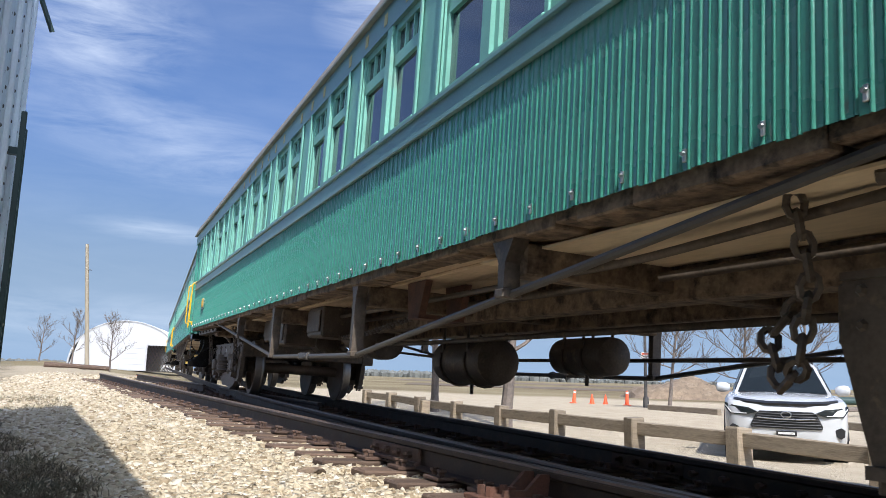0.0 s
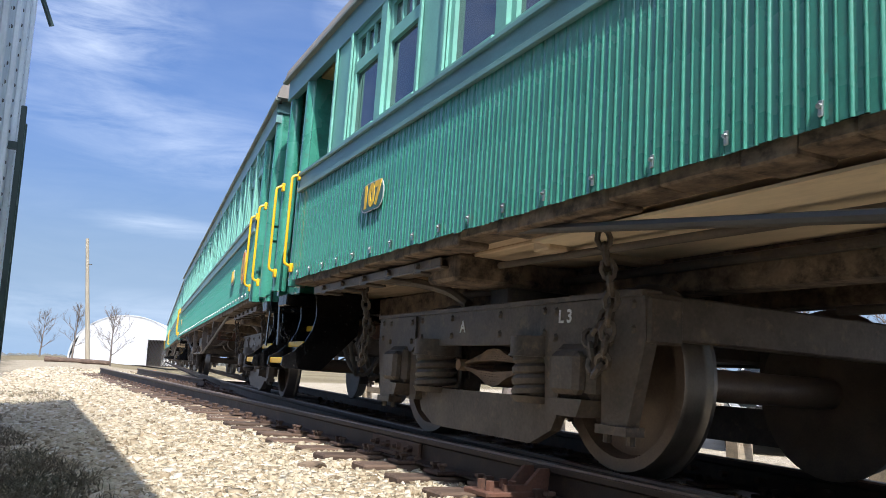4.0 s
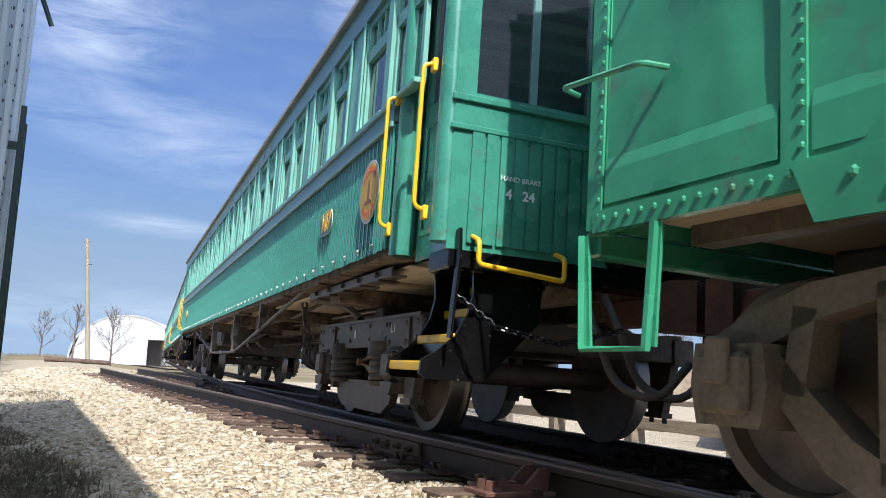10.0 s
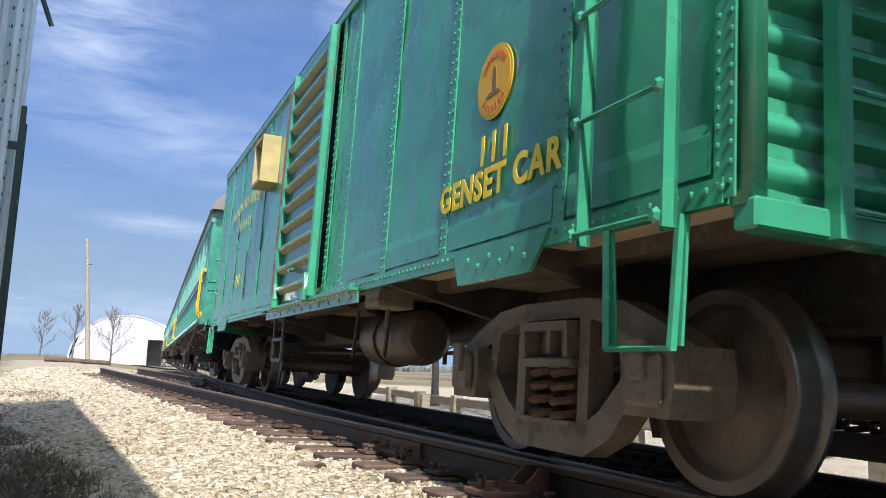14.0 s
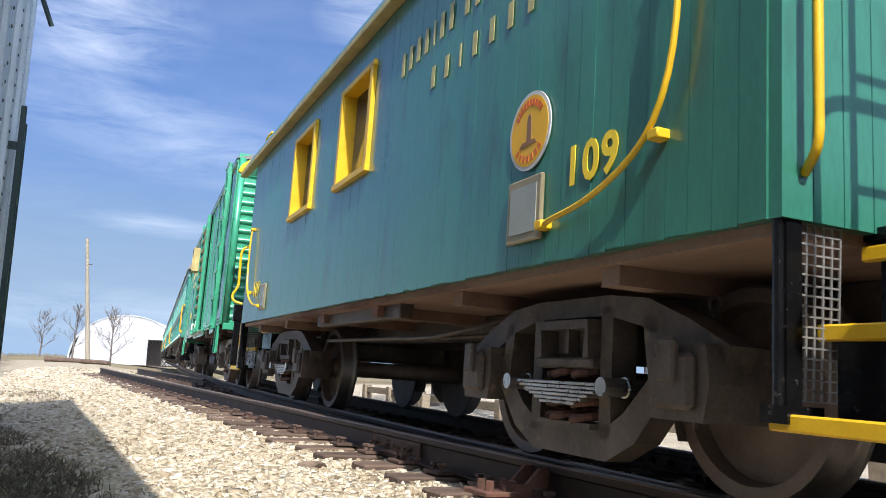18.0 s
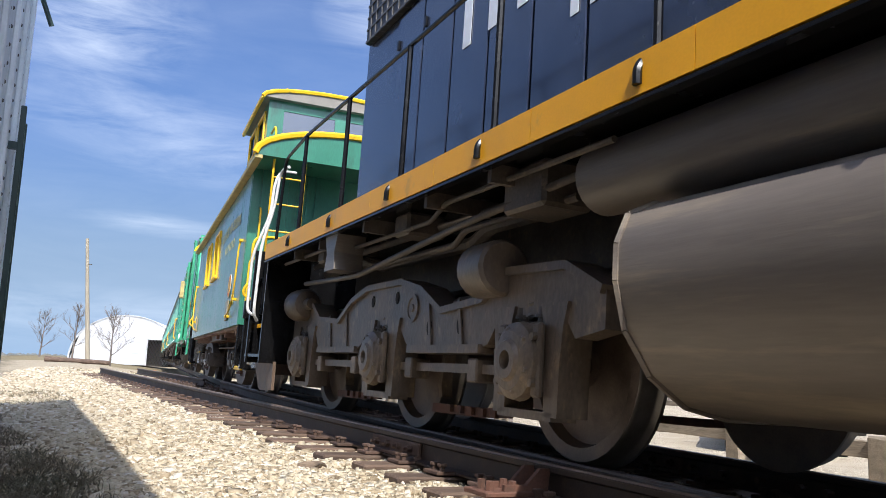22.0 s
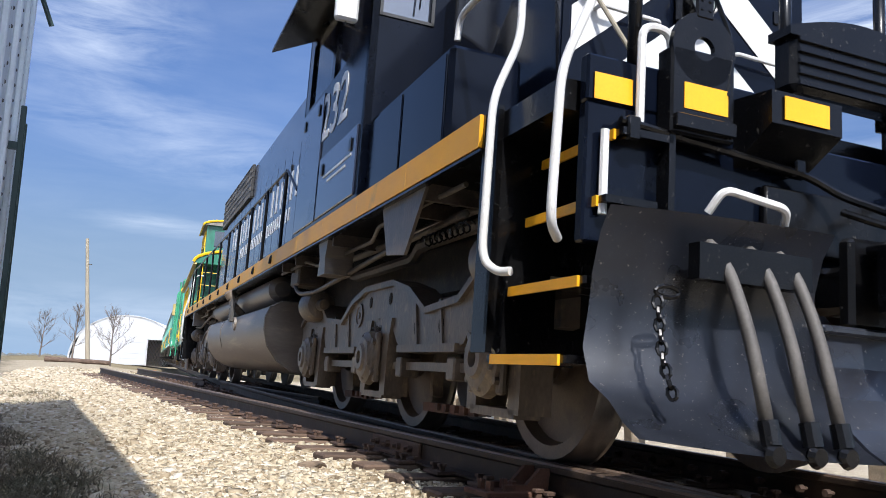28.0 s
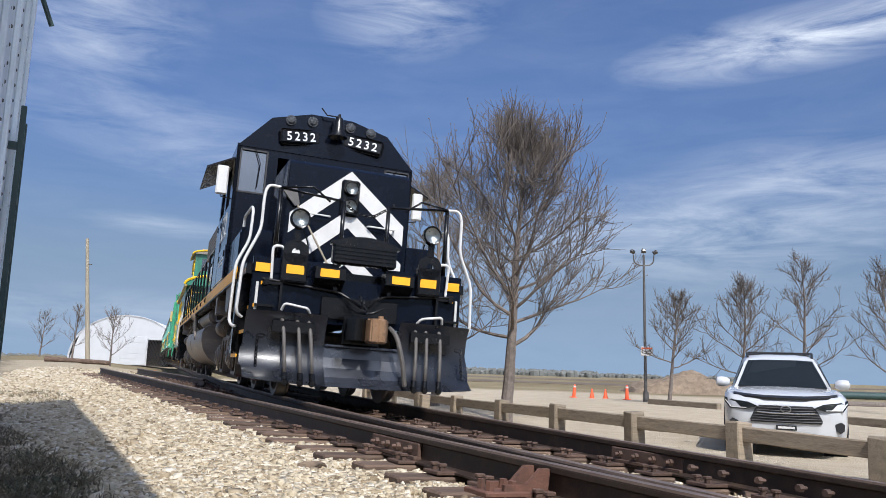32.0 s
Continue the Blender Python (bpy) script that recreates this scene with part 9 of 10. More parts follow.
            arc += [(yy + 0.405 * math.cos(k * math.pi / 10), 0.382 + 0.405 * math.sin(k * math.pi / 10)) for k in range(10, -1, -1)]
            prism(bm, arc, "x", 0.90 * side, 0.972 * side)
            part("arch_trim", fixed(bm), CAR_BLACK, car, "black wheel arch trim")
            bm = new_bm()
            cyl(bm, (0.60 * side, yy, 0.40), (0.965 * side, yy, 0.40), 0.425, 0.425, 24)
            part("wheel_well", bm, CAR_BLACK, car)
    for z in (2.6, 3.6):
        bm = new_bm()
        tube(bm, [(-0.58, z, 1.765), (0.58, z, 1.765)], 0.02, 6)
        part("cross_bar", bm, CAR_BLACK, car)
    # grille, mesh bars, badge shape, plate, lower bumper, deflector
    bm = new_bm()
    prism(bm, [(-0.40, 0.83), (0.40, 0.83), (0.47, 0.76), (0.545, 0.60), (0.53, 0.555), (-0.53, 0.555), (-0.545, 0.60), (-0.47, 0.76)], "y", -0.030, 0.10)
    grille = part("grille", fixed(bm), CAR_BLACK, car, "black mesh grille")
    for k in range(6):
        z = 0.585 + k * 0.042
        w = 0.525 - max(0, (z - 0.60)) * 0.42
        bm = new_bm()
        tube(bm, [(-w, -0.034, z), (-w * 0.4, -0.046, z - 0.006), (w * 0.4, -0.046, z - 0.006), (w, -0.034, z)], 0.008, 5)
        part("grille_bar", bm, CAR_BLACK, grille)
    bm = new_bm()
    ring = [(0.075 * math.cos(2 * math.pi * k / 20), -0.05, 0.775 + 0.05 * math.sin(2 * math.pi * k / 20)) for k in range(21)]
    tube(bm, ring, 0.011, 6)
    part("badge", bm, CHROME, grille, "plain oval chrome badge")
    bm = new_bm()
    tube(bm, [(-0.44, -0.035, 0.72), (-0.20, -0.052, 0.705), (0.20, -0.052, 0.705), (0.44, -0.035, 0.72)], 0.012, 6)
    part("grille_trim", bm, CHROME, grille)
    bm = new_bm()
    box(bm, -0.155, 0.155, -0.045, -0.03, 0.44, 0.52, 0.004)
    plate = part("number_plate", bm, CAR_BLACK, car, "dark framed number plate")
    bm = new_bm()
    box(bm, -0.125, 0.125, -0.050, -0.045, 0.465, 0.50)
    part("plate_bar", bm, WHITE, plate, "plain pale bar")
    bm = new_bm()
    box(bm, -0.72, 0.72, 0.01, 0.25, 0.19, 0.31, 0.02)
    part("lower_bumper", bm, CAR_BLACK, car, "black lower air intake")
    bm = new_bm()
    pts = [(-0.80, 0.27, 0.99), (-0.62, 0.12, 0.965), (-0.3, 0.03, 0.945), (0.3, 0.03, 0.945), (0.62, 0.12, 0.965), (0.80, 0.27, 0.99)]
    a = [bm.verts.new((x, y - 0.03, z + 0.012)) for x, y, z in pts] + [bm.verts.new((x, y + 0.07, z + 0.045)) for x, y, z in pts[::-1]]
    b = [bm.verts.new((v.co.x, v.co.y + 0.01, v.co.z - 0.03)) for v in a]
    n = len(a)
    bm.faces.new(a)
    bm.faces.new(b[::-1])
    for i in range(n):
        bm.faces.new((a[i], b[i], b[(i + 1) % n], a[(i + 1) % n]))
    part("hood_deflector", fixed(bm), CAR_BLACK, car, "glossy black hood deflector")
    g = ground_z(6.2, 14.6)
    car.matrix_basis = pose(5.68, 13.25, g, 0, 0, -21)
    return car


suv()


# ---- bare trees ----
def bare_tree(label, x, y, height, spread, seed, first=0.32, limbs=20, lean=(0.04, 0.0), trunk_r=0.13, buds=True, depth2=7, twigs=5, multi=1):
    rng = random.Random(seed)
    tree = thing("tree", label, "tree", group="bare trees", m=Matrix.Translation(on_ground(x, y, 0.05)))

    def bent(p, d, length, up, wander, n):
        pts, q, v = [p], Vector(p), Vector(d).normalized()
        for _ in range(n):
            v = (v + Vector((rng.gauss(0, wander), rng.gauss(0, wander), up + rng.gauss(0, wander)))).normalized()
            q = q + v * (length / n)
            pts.append(q.copy())
        return pts

    def taper(bm, pts, r0, r1, seg):
        rings = []
        ref = Vector((1, 0.3, 0)).normalized()
        for i, p in enumerate(pts):
            d = (pts[min(i + 1, len(pts) - 1)] - pts[max(i - 1, 0)]).normalized()
            s = ref - d * ref.dot(d)
            s = s.normalized() if s.length > 1e-3 else d.orthogonal().normalized()
            o = d.cross(s)
            r = r0 + (r1 - r0) * i / (len(pts) - 1)
            rings.append([bm.verts.new(p + r * (s * math.cos(2 * math.pi * k / seg) + o * math.sin(2 * math.pi * k / seg))) for k in range(seg)])
        for a, b in zip(rings, rings[1:]):
            for k in range(seg):
                bm.faces.new((a[k], a[(k + 1) % seg], b[(k + 1) % seg], b[k]))
        bm.faces.new(rings[-1])

    fine, bud = new_bm(), new_bm()
    for stem in range(multi):
        h = height * (1 - 0.18 * stem)
        aim_v = Vector((lean[0] + stem * rng.uniform(-0.25, 0.25), lean[1] + stem * rng.uniform(-0.2, 0.2), 1))
        spine = bent(Vector((stem * 0.1, 0, 0)), aim_v, h, 0.05, 0.035, 14)
        bm = new_bm()
        rings = list(spine)
        taper(bm, rings, trunk_r, 0.012, 9)
        for v in bm.verts:
            if v.co.z < 0.25:
                v.co.xy *= 1 + (0.25 - v.co.z) * 1.2
        trunk = part("trunk", fixed(bm), BARK, tree, "grey-brown bark", smooth=True)
        for k in range(limbs):
            u = first + (0.97 - first) * (k / limbs) ** 0.9
            i = min(int(u * 14), 13)
            p = spine[i].lerp(spine[i + 1], u * 14 - i)
            a = k * 2.4 + rng.uniform(-0.4, 0.4)
            w = (u - first) / (1 - first)
            length = spread * (0.55 + 0.45 * math.sin(math.pi * min(1, w * 0.8 + 0.3))) * (1 - w * 0.62) * rng.uniform(0.8, 1.12)
            rise = 0.26 + 1.0 * w + rng.uniform(-0.1, 0.2)
            limb = bent(p, (math.cos(a), math.sin(a), rise), length, 0.055, 0.10, 7)
            r = trunk_r * (1 - u) * 0.36 + 0.010
            bm = new_bm()
            taper(bm, limb, r, 0.006, 6)
            part("limb", fixed(bm), BARK, tree, smooth=True)
            for j in range(depth2):
                q = limb[1 + (j * 6) // depth2].lerp(limb[min(2 + (j * 6) // depth2, 7)], rng.random())
                d = (limb[-1] - limb[0]).normalized() + Vector((rng.gauss(0, 0.6), rng.gauss(0, 0.6), rng.gauss(0.25, 0.45)))
                br = bent(q, d, length * rng.uniform(0.28, 0.52), 0.10, 0.14, 4)
                taper(fine, br, 0.013, 0.006, 4)
                for _ in range(twigs):
                    i2 = rng.randrange(1, 4)
                    q2 = br[i2].lerp(br[i2 + 1], rng.random())
                    d2 = (br[-1] - br[0]).normalized() + Vector((rng.gauss(0, 0.6), rng.gauss(0, 0.6), rng.gauss(0.3, 0.5)))
                    tw = bent(q2, d2, rng.uniform(0.18, 0.5) * spread / 2.4, 0.08, 0.12, 3)
                    taper(fine, tw, 0.0075, 0.0045, 3)
                    if buds:
                        for b in (tw[1], tw[2], tw[3]):
                            if rng.random() < 0.75:
                                c = b + Vector((rng.gauss(0, 0.012), rng.gauss(0, 0.012), rng.gauss(0, 0.012)))
                                s = rng.uniform(0.010, 0.020)
                                vs = [bud.verts.new(c + Vector(o) * s) for o in ((1, 0, 0), (-0.5, 0.87, 0), (-0.5, -0.87, 0), (0, 0, 1.6), (0, 0, -1))]
                                for f in ((0, 1, 3), (1, 2, 3), (2, 0, 3), (1, 0, 4), (2, 1, 4), (0, 2, 4)):
                                    bud.faces.new([vs[z] for z in f])
    ob = part("twig_spray", fine, TWIG, tree, "fine bare twigs")
    ob["kind"] = "stuff"
    if buds:
        ob = part("bud_spray", bud, TWIG, tree, "small brown spring buds")
        ob["kind"] = "stuff"
    else:
        bud.free()
    return tree


bare_tree("large bare tree with budding twigs beside the guard fence", 1.63, 19.8, 7.2, 3.8, 11, 0.26, 34, (0.06, 0), 0.16, depth2=13, twigs=9)
bare_tree("tall bare tree with thin branches near the guard fence", -0.1, 25.0, 7.6, 3.2, 12, 0.22, 24, (0.0, 0), 0.13, depth2=9, twigs=6)
bare_tree("small rounded bare tree at the edge of the lot", 9.56, 33.5, 4.5, 2.0, 21, 0.34, 18, (0.08, 0), 0.09, False, 9, 7)
bare_tree("small spreading tree with brown buds behind the vehicle", 12.2, 33.0, 5.0, 2.6, 22, 0.22, 18, (0.0, 0), 0.09, True, 9, 6)
bare_tree("slim upright bare tree behind the vehicle", 14.9, 33.0, 6.2, 2.3, 23, 0.26, 18, (0.02, 0), 0.09, False, 8, 6)
bare_tree("bare tree with reddish twigs at the edge of the lot", 17.4, 31.0, 5.8, 2.5, 24, 0.22, 18, (0.02, 0), 0.10, True, 8, 6)
bare_tree("small bare tree in the far field", -39.7, 80.0, 4.4, 2.4, 31, 0.2, 12, (0.1, 0), 0.09, False, 7, 5)
bare_tree("small bare tree beside the white shed", -31.9, 70.0, 4.8, 2.0, 32, 0.25, 12, (0.05, 0), 0.09, False, 7, 5)
bare_tree("small bare tree beside the wooden pole", -24.9, 61.0, 4.6, 2.3, 33, 0.28, 13, (0.08, 0), 0.09, False, 7, 5)

# ---- tall pole ----
pole = thing("utility_pole", "tall pale wooden pole without wires", "pole", m=Matrix.Translation(on_ground(-25.7, 59, 0.1)))
bm = new_bm()
cyl(bm, (0, 0, 0), (-0.92, 0, 9.2), 0.17, 0.115, 14)
part("shaft", bm, POLE, pole, smooth=True)
bm = new_bm()
tube(bm, [(-0.62, -0.05, 7.25), (-0.36, -0.05, 7.25)], 0.03, 6)
part("bracket", bm, LAMP_STEEL, pole, "small dark bracket")

# ---- car park lamp ----
lamp = thing("lamp_post", "dark steel lamp post with three floodlight heads and a small sign", "lamp post", m=Matrix.Translation(on_ground(9.1, 35.5, 0.05)))
bm = new_bm()
cyl(bm, (0, 0, 0), (-0.06, 0, 6.55), 0.075, 0.05, 12)
part("shaft", bm, LAMP_STEEL, lamp, smooth=True)
bm = new_bm()
cyl(bm, (0, 0, 0), (0, 0, 0.5), 0.14, 0.12, 12)
part("base", bm, LAMP_STEEL, lamp)
bm = new_bm()
tube(bm, [(-0.52, 0, 6.55), (-0.50, 0, 6.22), (-0.30, 0, 6.08), (0.18, 0, 6.08), (0.38, 0, 6.22), (0.40, 0, 6.55)], 0.03, 8, 0.15)
part("bracket", bm, LAMP_STEEL, lamp, "curved twin-arm bracket")
for x, z, tilt in ((-0.56, 6.68, 24), (-0.06, 6.72, 0), (0.46, 6.68, -24)):
    bm = new_bm()
    box(bm, -0.17, 0.17, -0.12, 0.12, -0.10, 0.13, 0.03)
    box(bm, -0.13, 0.13, -0.16, -0.12, -0.08, 0.08, 0.01)
    head = part("floodlight", bm, LAMP_STEEL, lamp, "boxy floodlight head")
    head.matrix_basis = pose(x, 0, z, -20, tilt, tilt) @ Matrix.Scale(0.62, 4)
    bm = new_bm()
    box(bm, -0.11, 0.11, -0.166, -0.16, -0.06, 0.06)
    part("lens", bm, LENS, head)
bm = new_bm()
box(bm, -0.24, 0.30, -0.10, -0.085, 2.05, 2.45, 0.01)
sign = part("sign", bm, WHITE, lamp, "small pale sign with a red band")
bm = new_bm()
box(bm, -0.20, 0.26, -0.105, -0.10, 2.34, 2.41)
part("sign_bar", bm, ORANGE, sign)
for z in (2.15, 2.24):
    bm = new_bm()
    box(bm, -0.16, 0.22, -0.105, -0.10, z, z + 0.035)
    part("sign_bar", bm, LAMP_STEEL, sign)

# ---- cones and delineators ----
def delineator(x, y, h, lean=0.0):
    ob = thing("delineator_post", "orange plastic delineator post with white bands", "traffic post", group="traffic posts", m=Matrix.Translation(on_ground(x, y)) @ pose(0, 0, 0, 0, lean, 0))
    bm = new_bm()
    lathe(bm, [(0.0, 0.0), (0.2, 0.0), (0.2, 0.05), (0.09, 0.08), (0.065, h - 0.06), (0.03, h), (0, h)], (0, 0, 0), (0, 0, 1), 14)
    part("tube", fixed(bm), ORANGE, ob, smooth=True)
    for z in (h - 0.30, h - 0.14):
        bm = new_bm()
        lathe(bm, [(0.072, z), (0.07, z + 0.08)], (0, 0, 0), (0, 0, 1), 14)
        part("band", fixed(bm), WHITE, ob, "white reflective band")


def cone(x, y):
    ob = thing("traffic_cone", "orange traffic cone on the gravel", "cone", group="traffic cones", m=Matrix.Translation(on_ground(x, y)))
    bm = new_bm()
    box(bm, -0.16, 0.16, -0.16, 0.16, 0, 0.04, 0.01)
    part("base", bm, ORANGE, ob)
    bm = new_bm()
    lathe(bm, [(0.12, 0.04), (0.028, 0.48), (0.0, 0.49)], (0, 0, 0), (0, 0, 1), 14)
    part("cone", fixed(bm), ORANGE, ob, smooth=True)


delineator(6.6, 39.5, 0.66, 5)
delineator(8.85, 38.0, 0.7, 0)
cone(7.4, 39.0)
cone(8.05, 39.0)
for x, y in ((-22.4, 60.0), (-21.9, 59.0), (-21.4, 60.5), (-20.9, 59.5)):
    cone(x, y)

# ---- white fabric shed ----
def shed():
    ob = thing("fabric_shed", "white arched fabric shed with a lattice-framed open doorway", "shed", m=pose(-42.9, 110, -0.15, 0, 0, 12))
    n, half, rise, deep = 22, 7.3, 6.7, 16.0

    def arch(w, h, k):
        a = math.pi * k / n
        return w * -math.cos(a) * (1 - 0.03 * math.sin(a)), h * math.sin(a) ** 0.8

    bm = new_bm()
    outer = [[bm.verts.new((x, y, z)) for x, z in (arch(half, rise, k) for k in range(n + 1))] for y in (0, deep / 4, deep / 2, deep * 3 / 4, deep)]
    for a, b in zip(outer, outer[1:]):
        for k in range(n):
            bm.faces.new((a[k], a[k + 1], b[k + 1], b[k]))
    bm.faces.new(outer[-1])
    inner = [[bm.verts.new((x, y, z)) for x, z in (arch(half - 0.12, rise - 0.12, k) for k in range(n + 1))] for y in (0, deep - 0.2)]
    for k in range(n):
        bm.faces.new((inner[0][k + 1], inner[0][k], inner[1][k], inner[1][k + 1]))
        bm.faces.new((outer[0][k + 1], outer[0][k], inner[0][k], inner[0][k + 1]))
    part("cover", bm, SHED_WHITE, ob, "taut white fabric cover", smooth=True)
    for y in (0.0, deep / 4, deep / 2, deep * 3 / 4, deep):
        bm = new_bm()
        tube(bm, [(*arch(half + 0.03, rise + 0.03, k), y)[0:1] + (y, arch(half + 0.03, rise + 0.03, k)[1]) for k in range(n + 1)], 0.07, 6)
        part("rib", bm, SHED_WHITE, ob)
    # front wall with the doorway cut out on its right
    bm = new_bm()
    top = [arch(half - 0.05, rise - 0.05, k) for k in range(n + 1)]
    cols = [-half + 0.05, 2.8, 6.1, half - 0.05]

    def height(x):
        for (x0, z0), (x1, z1) in zip(top, top[1:]):
            if x0 <= x <= x1:
                return z0 + (z1 - z0) * (x - x0) / max(x1 - x0, 1e-6)
        return 0.0

    for x0, x1, z0 in ((cols[0], cols[1], 0.0), (cols[1], cols[2], 3.5), (cols[2], cols[3], 0.0)):
        m = 8
        for i in range(m):
            a, b = x0 + (x1 - x0) * i / m, x0 + (x1 - x0) * (i + 1) / m
            za, zb = max(height(a), z0 + 0.01), max(height(b), z0 + 0.01)
            q = [bm.verts.new(p) for p in ((a, 0.06, z0), (b, 0.06, z0), (b, 0.06, zb), (a, 0.06, za))]
            r = [bm.verts.new((v.co.x, 0.12, v.co.z)) for v in q]
            bm.faces.new(q)
            bm.faces.new(r[::-1])
            for j in range(4):
                bm.faces.new((q[j], r[j], r[(j + 1) % 4], q[(j + 1) % 4]))
    part("front_wall", bm, SHED_WHITE, ob, "white fabric end wall")
    bm = new_bm()
    box(bm, -0.7, 2.7, -0.06, 0.05, 0.0, 3.9, 0.02)
    door = part("door", bm, SHED_WHITE, ob, "closed white sectional door")
    for k in range(5):
        bm = new_bm()
        box(bm, -0.65, 2.65, -0.085, -0.065, 0.12 + k * 0.73, 0.78 + k * 0.73, 0.01)
        part("door_panel", bm, SHED_WHITE, door)
    for i in range(9):
        for sgn in (1, -1):
            x0 = 2.8 + i * 0.42 - (1.0 if sgn < 0 else 0)
            a, b = Vector((x0, 0.5, 0.0)), Vector((x0 + sgn * 1.9, 0.5, 3.5))
            if sgn < 0:
                a, b = Vector((x0 + 1.0, 0.5, 0.0)), Vector((x0 - 0.9, 0.5, 3.5))
            lo, hi = 2.8, 6.1
            t0 = max(0, min(1, ((lo if b.x > a.x else hi) - a.x) / (b.x - a.x)))
            t1 = max(0, min(1, ((hi if b.x > a.x else lo) - a.x) / (b.x - a.x)))
            if t1 - t0 > 0.05:
                bm = new_bm()
                tube(bm, [a.lerp(b, t0), a.lerp(b, t1)], 0.05, 4)
                part("lattice_bar", bm, LATTICE, ob, "dark lattice bar")
    bm = new_bm()
    box(bm, 4.4, 5.9, 2.5, 5.5, 0.0, 2.4, 0.05)
    part("stored_crate", bm, WHITE, ob, "pale crate stored inside")
    bm = new_bm()
    box(bm, -half, half, 0.2, deep, -0.1, 0.02)
    part("shed_floor", bm, LATTICE, ob)


shed()

# ---- dirt mound, far road, far woods ----
def mound():
    rng = random.Random(9)
    bm = new_bm()
    nx, ny = 34, 16
    grid = []
    for j in range(ny + 1):
        row = []
        for i in range(nx + 1):
            u, v = i / nx * 2 - 1, j / ny * 2 - 1
            e = max(0, 1 - (u * u) ** 1.3) * max(0, 1 - v * v)
            z = 1.75 * e ** 0.6 * (0.75 + 0.25 * math.sin(u * 5 + 1) * math.cos(v * 3)) + (rng.uniform(-0.10, 0.10) if e > 0 else 0)
            x, y = 18.3 + u * 4.3, 60.5 + v * 3.0
            row.append(bm.verts.new((x, y, ground_z(x, y) - 0.06 + max(z, 0))))
        grid.append(row)
    for j in range(ny):
        for i in range(nx):
            bm.faces.new((grid[j][i], grid[j][i + 1], grid[j + 1][i + 1], grid[j + 1][i]))
    bm.faces.new([grid[0][i] for i in range(nx, -1, -1)] + [grid[j][0] for j in range(1, ny + 1)] + [grid[ny][i] for i in range(1, nx + 1)] + [grid[j][nx] for j in range(ny - 1, 0, -1)])
    tagged(part("dirt_mound", bm, MOUND, smooth=True), "heap of brown excavated earth at the edge of the field", "mound")


MOUND = material("brown_excavated_earth", (0.17, 0.125, 0.085), 0.95, vary=0.4, scale=2.5, bump=0.8, fine=12, dirt=(0.27, 0.21, 0.15), dirt_amount=0.3, dirt_scale=1.5)
WOODS = material("hazy_bare_woods", (0.12, 0.125, 0.115), 0.95, vary=0.35, scale=0.12, bump=0, fine=1.2)
ASPHALT = material("grey_road_surface", (0.085, 0.08, 0.078), 0.9, vary=0.2, scale=0.5, bump=0.2, fine=30)
SOIL = material("dark_ploughed_soil", (0.12, 0.09, 0.062), 0.95, vary=0.35, scale=0.3, bump=0.4, fine=3, stretch=(0.2, 1, 1))
mound()


def woods(x0, x1, y, h, seed, n):
    rng = random.Random(seed)
    bm = new_bm()
    for k in range(n):
        x = rng.uniform(x0, x1)
        yy = y + rng.uniform(-25, 25)
        hh = h * rng.uniform(0.55, 1.1)
        w = hh * rng.uniform(0.25, 0.8)
        g = ground_z(x, yy)
        m = 7
        lo = [bm.verts.new((x + w * math.cos(6.283 * i / m) * rng.uniform(0.7, 1.1), yy + w * math.sin(6.283 * i / m), g)) for i in range(m)]
        mid = [bm.verts.new((x + w * 1.1 * math.cos(6.283 * i / m) * rng.uniform(0.7, 1.15), yy + w * math.sin(6.283 * i / m), g + hh * rng.uniform(0.45, 0.75))) for i in range(m)]
        tip = bm.verts.new((x + rng.uniform(-0.3, 0.3) * w, yy, g + hh))
        for i in range(m):
            bm.faces.new((lo[i], lo[(i + 1) % m], mid[(i + 1) % m], mid[i]))
            bm.faces.new((mid[i], mid[(i + 1) % m], tip))
    ob = part("far_woods", bm, WOODS)
    tagged(ob, "hazy line of bare woods along the horizon", "woods", kind="stuff")


woods(-160, 110, 560, 4.6, 41, 1100)
woods(110, 420, 900, 5.0, 42, 500)
woods(-620, -300, 700, 5.0, 43, 500)

# far road across the end of the track and ploughed strips beyond the lot
bm = new_bm()
a, b = Vector((-120, 100, 0)), Vector((30, 52, 0))


def slab(name, mat, pts, h, label, category):
    bm = new_bm()
    lo = [bm.verts.new((x, y, ground_z(x, y) - 0.2)) for x, y in pts]
    hi = [bm.verts.new((x, y, ground_z(x, y) + h)) for x, y in pts]
    n = len(pts)
    bm.faces.new(hi)
    bm.faces.new(lo[::-1])
    for i in range(n):
        bm.faces.new((lo[i], lo[(i + 1) % n], hi[(i + 1) % n], hi[i]))
    tagged(part(name, fixed(bm), mat), label, category, kind="structure")


slab("road", ASPHALT, [(-140, 150), (-90, 150), (-58, 150), (-58, 157), (-90, 157), (-140, 157)], 0.35, "distant grey road on a low bank", "road")
slab("field", SOIL, [(-4, 95), (60, 88), (160, 90), (160, 120), (60, 118), (-4, 120)], 0.05, "dark ploughed strip of field", "field")
slab("field", SOIL, [(-10, 180), (120, 170), (300, 180), (300, 250), (120, 240), (-10, 250)], 0.05, "brown ploughed strip of field", "field")


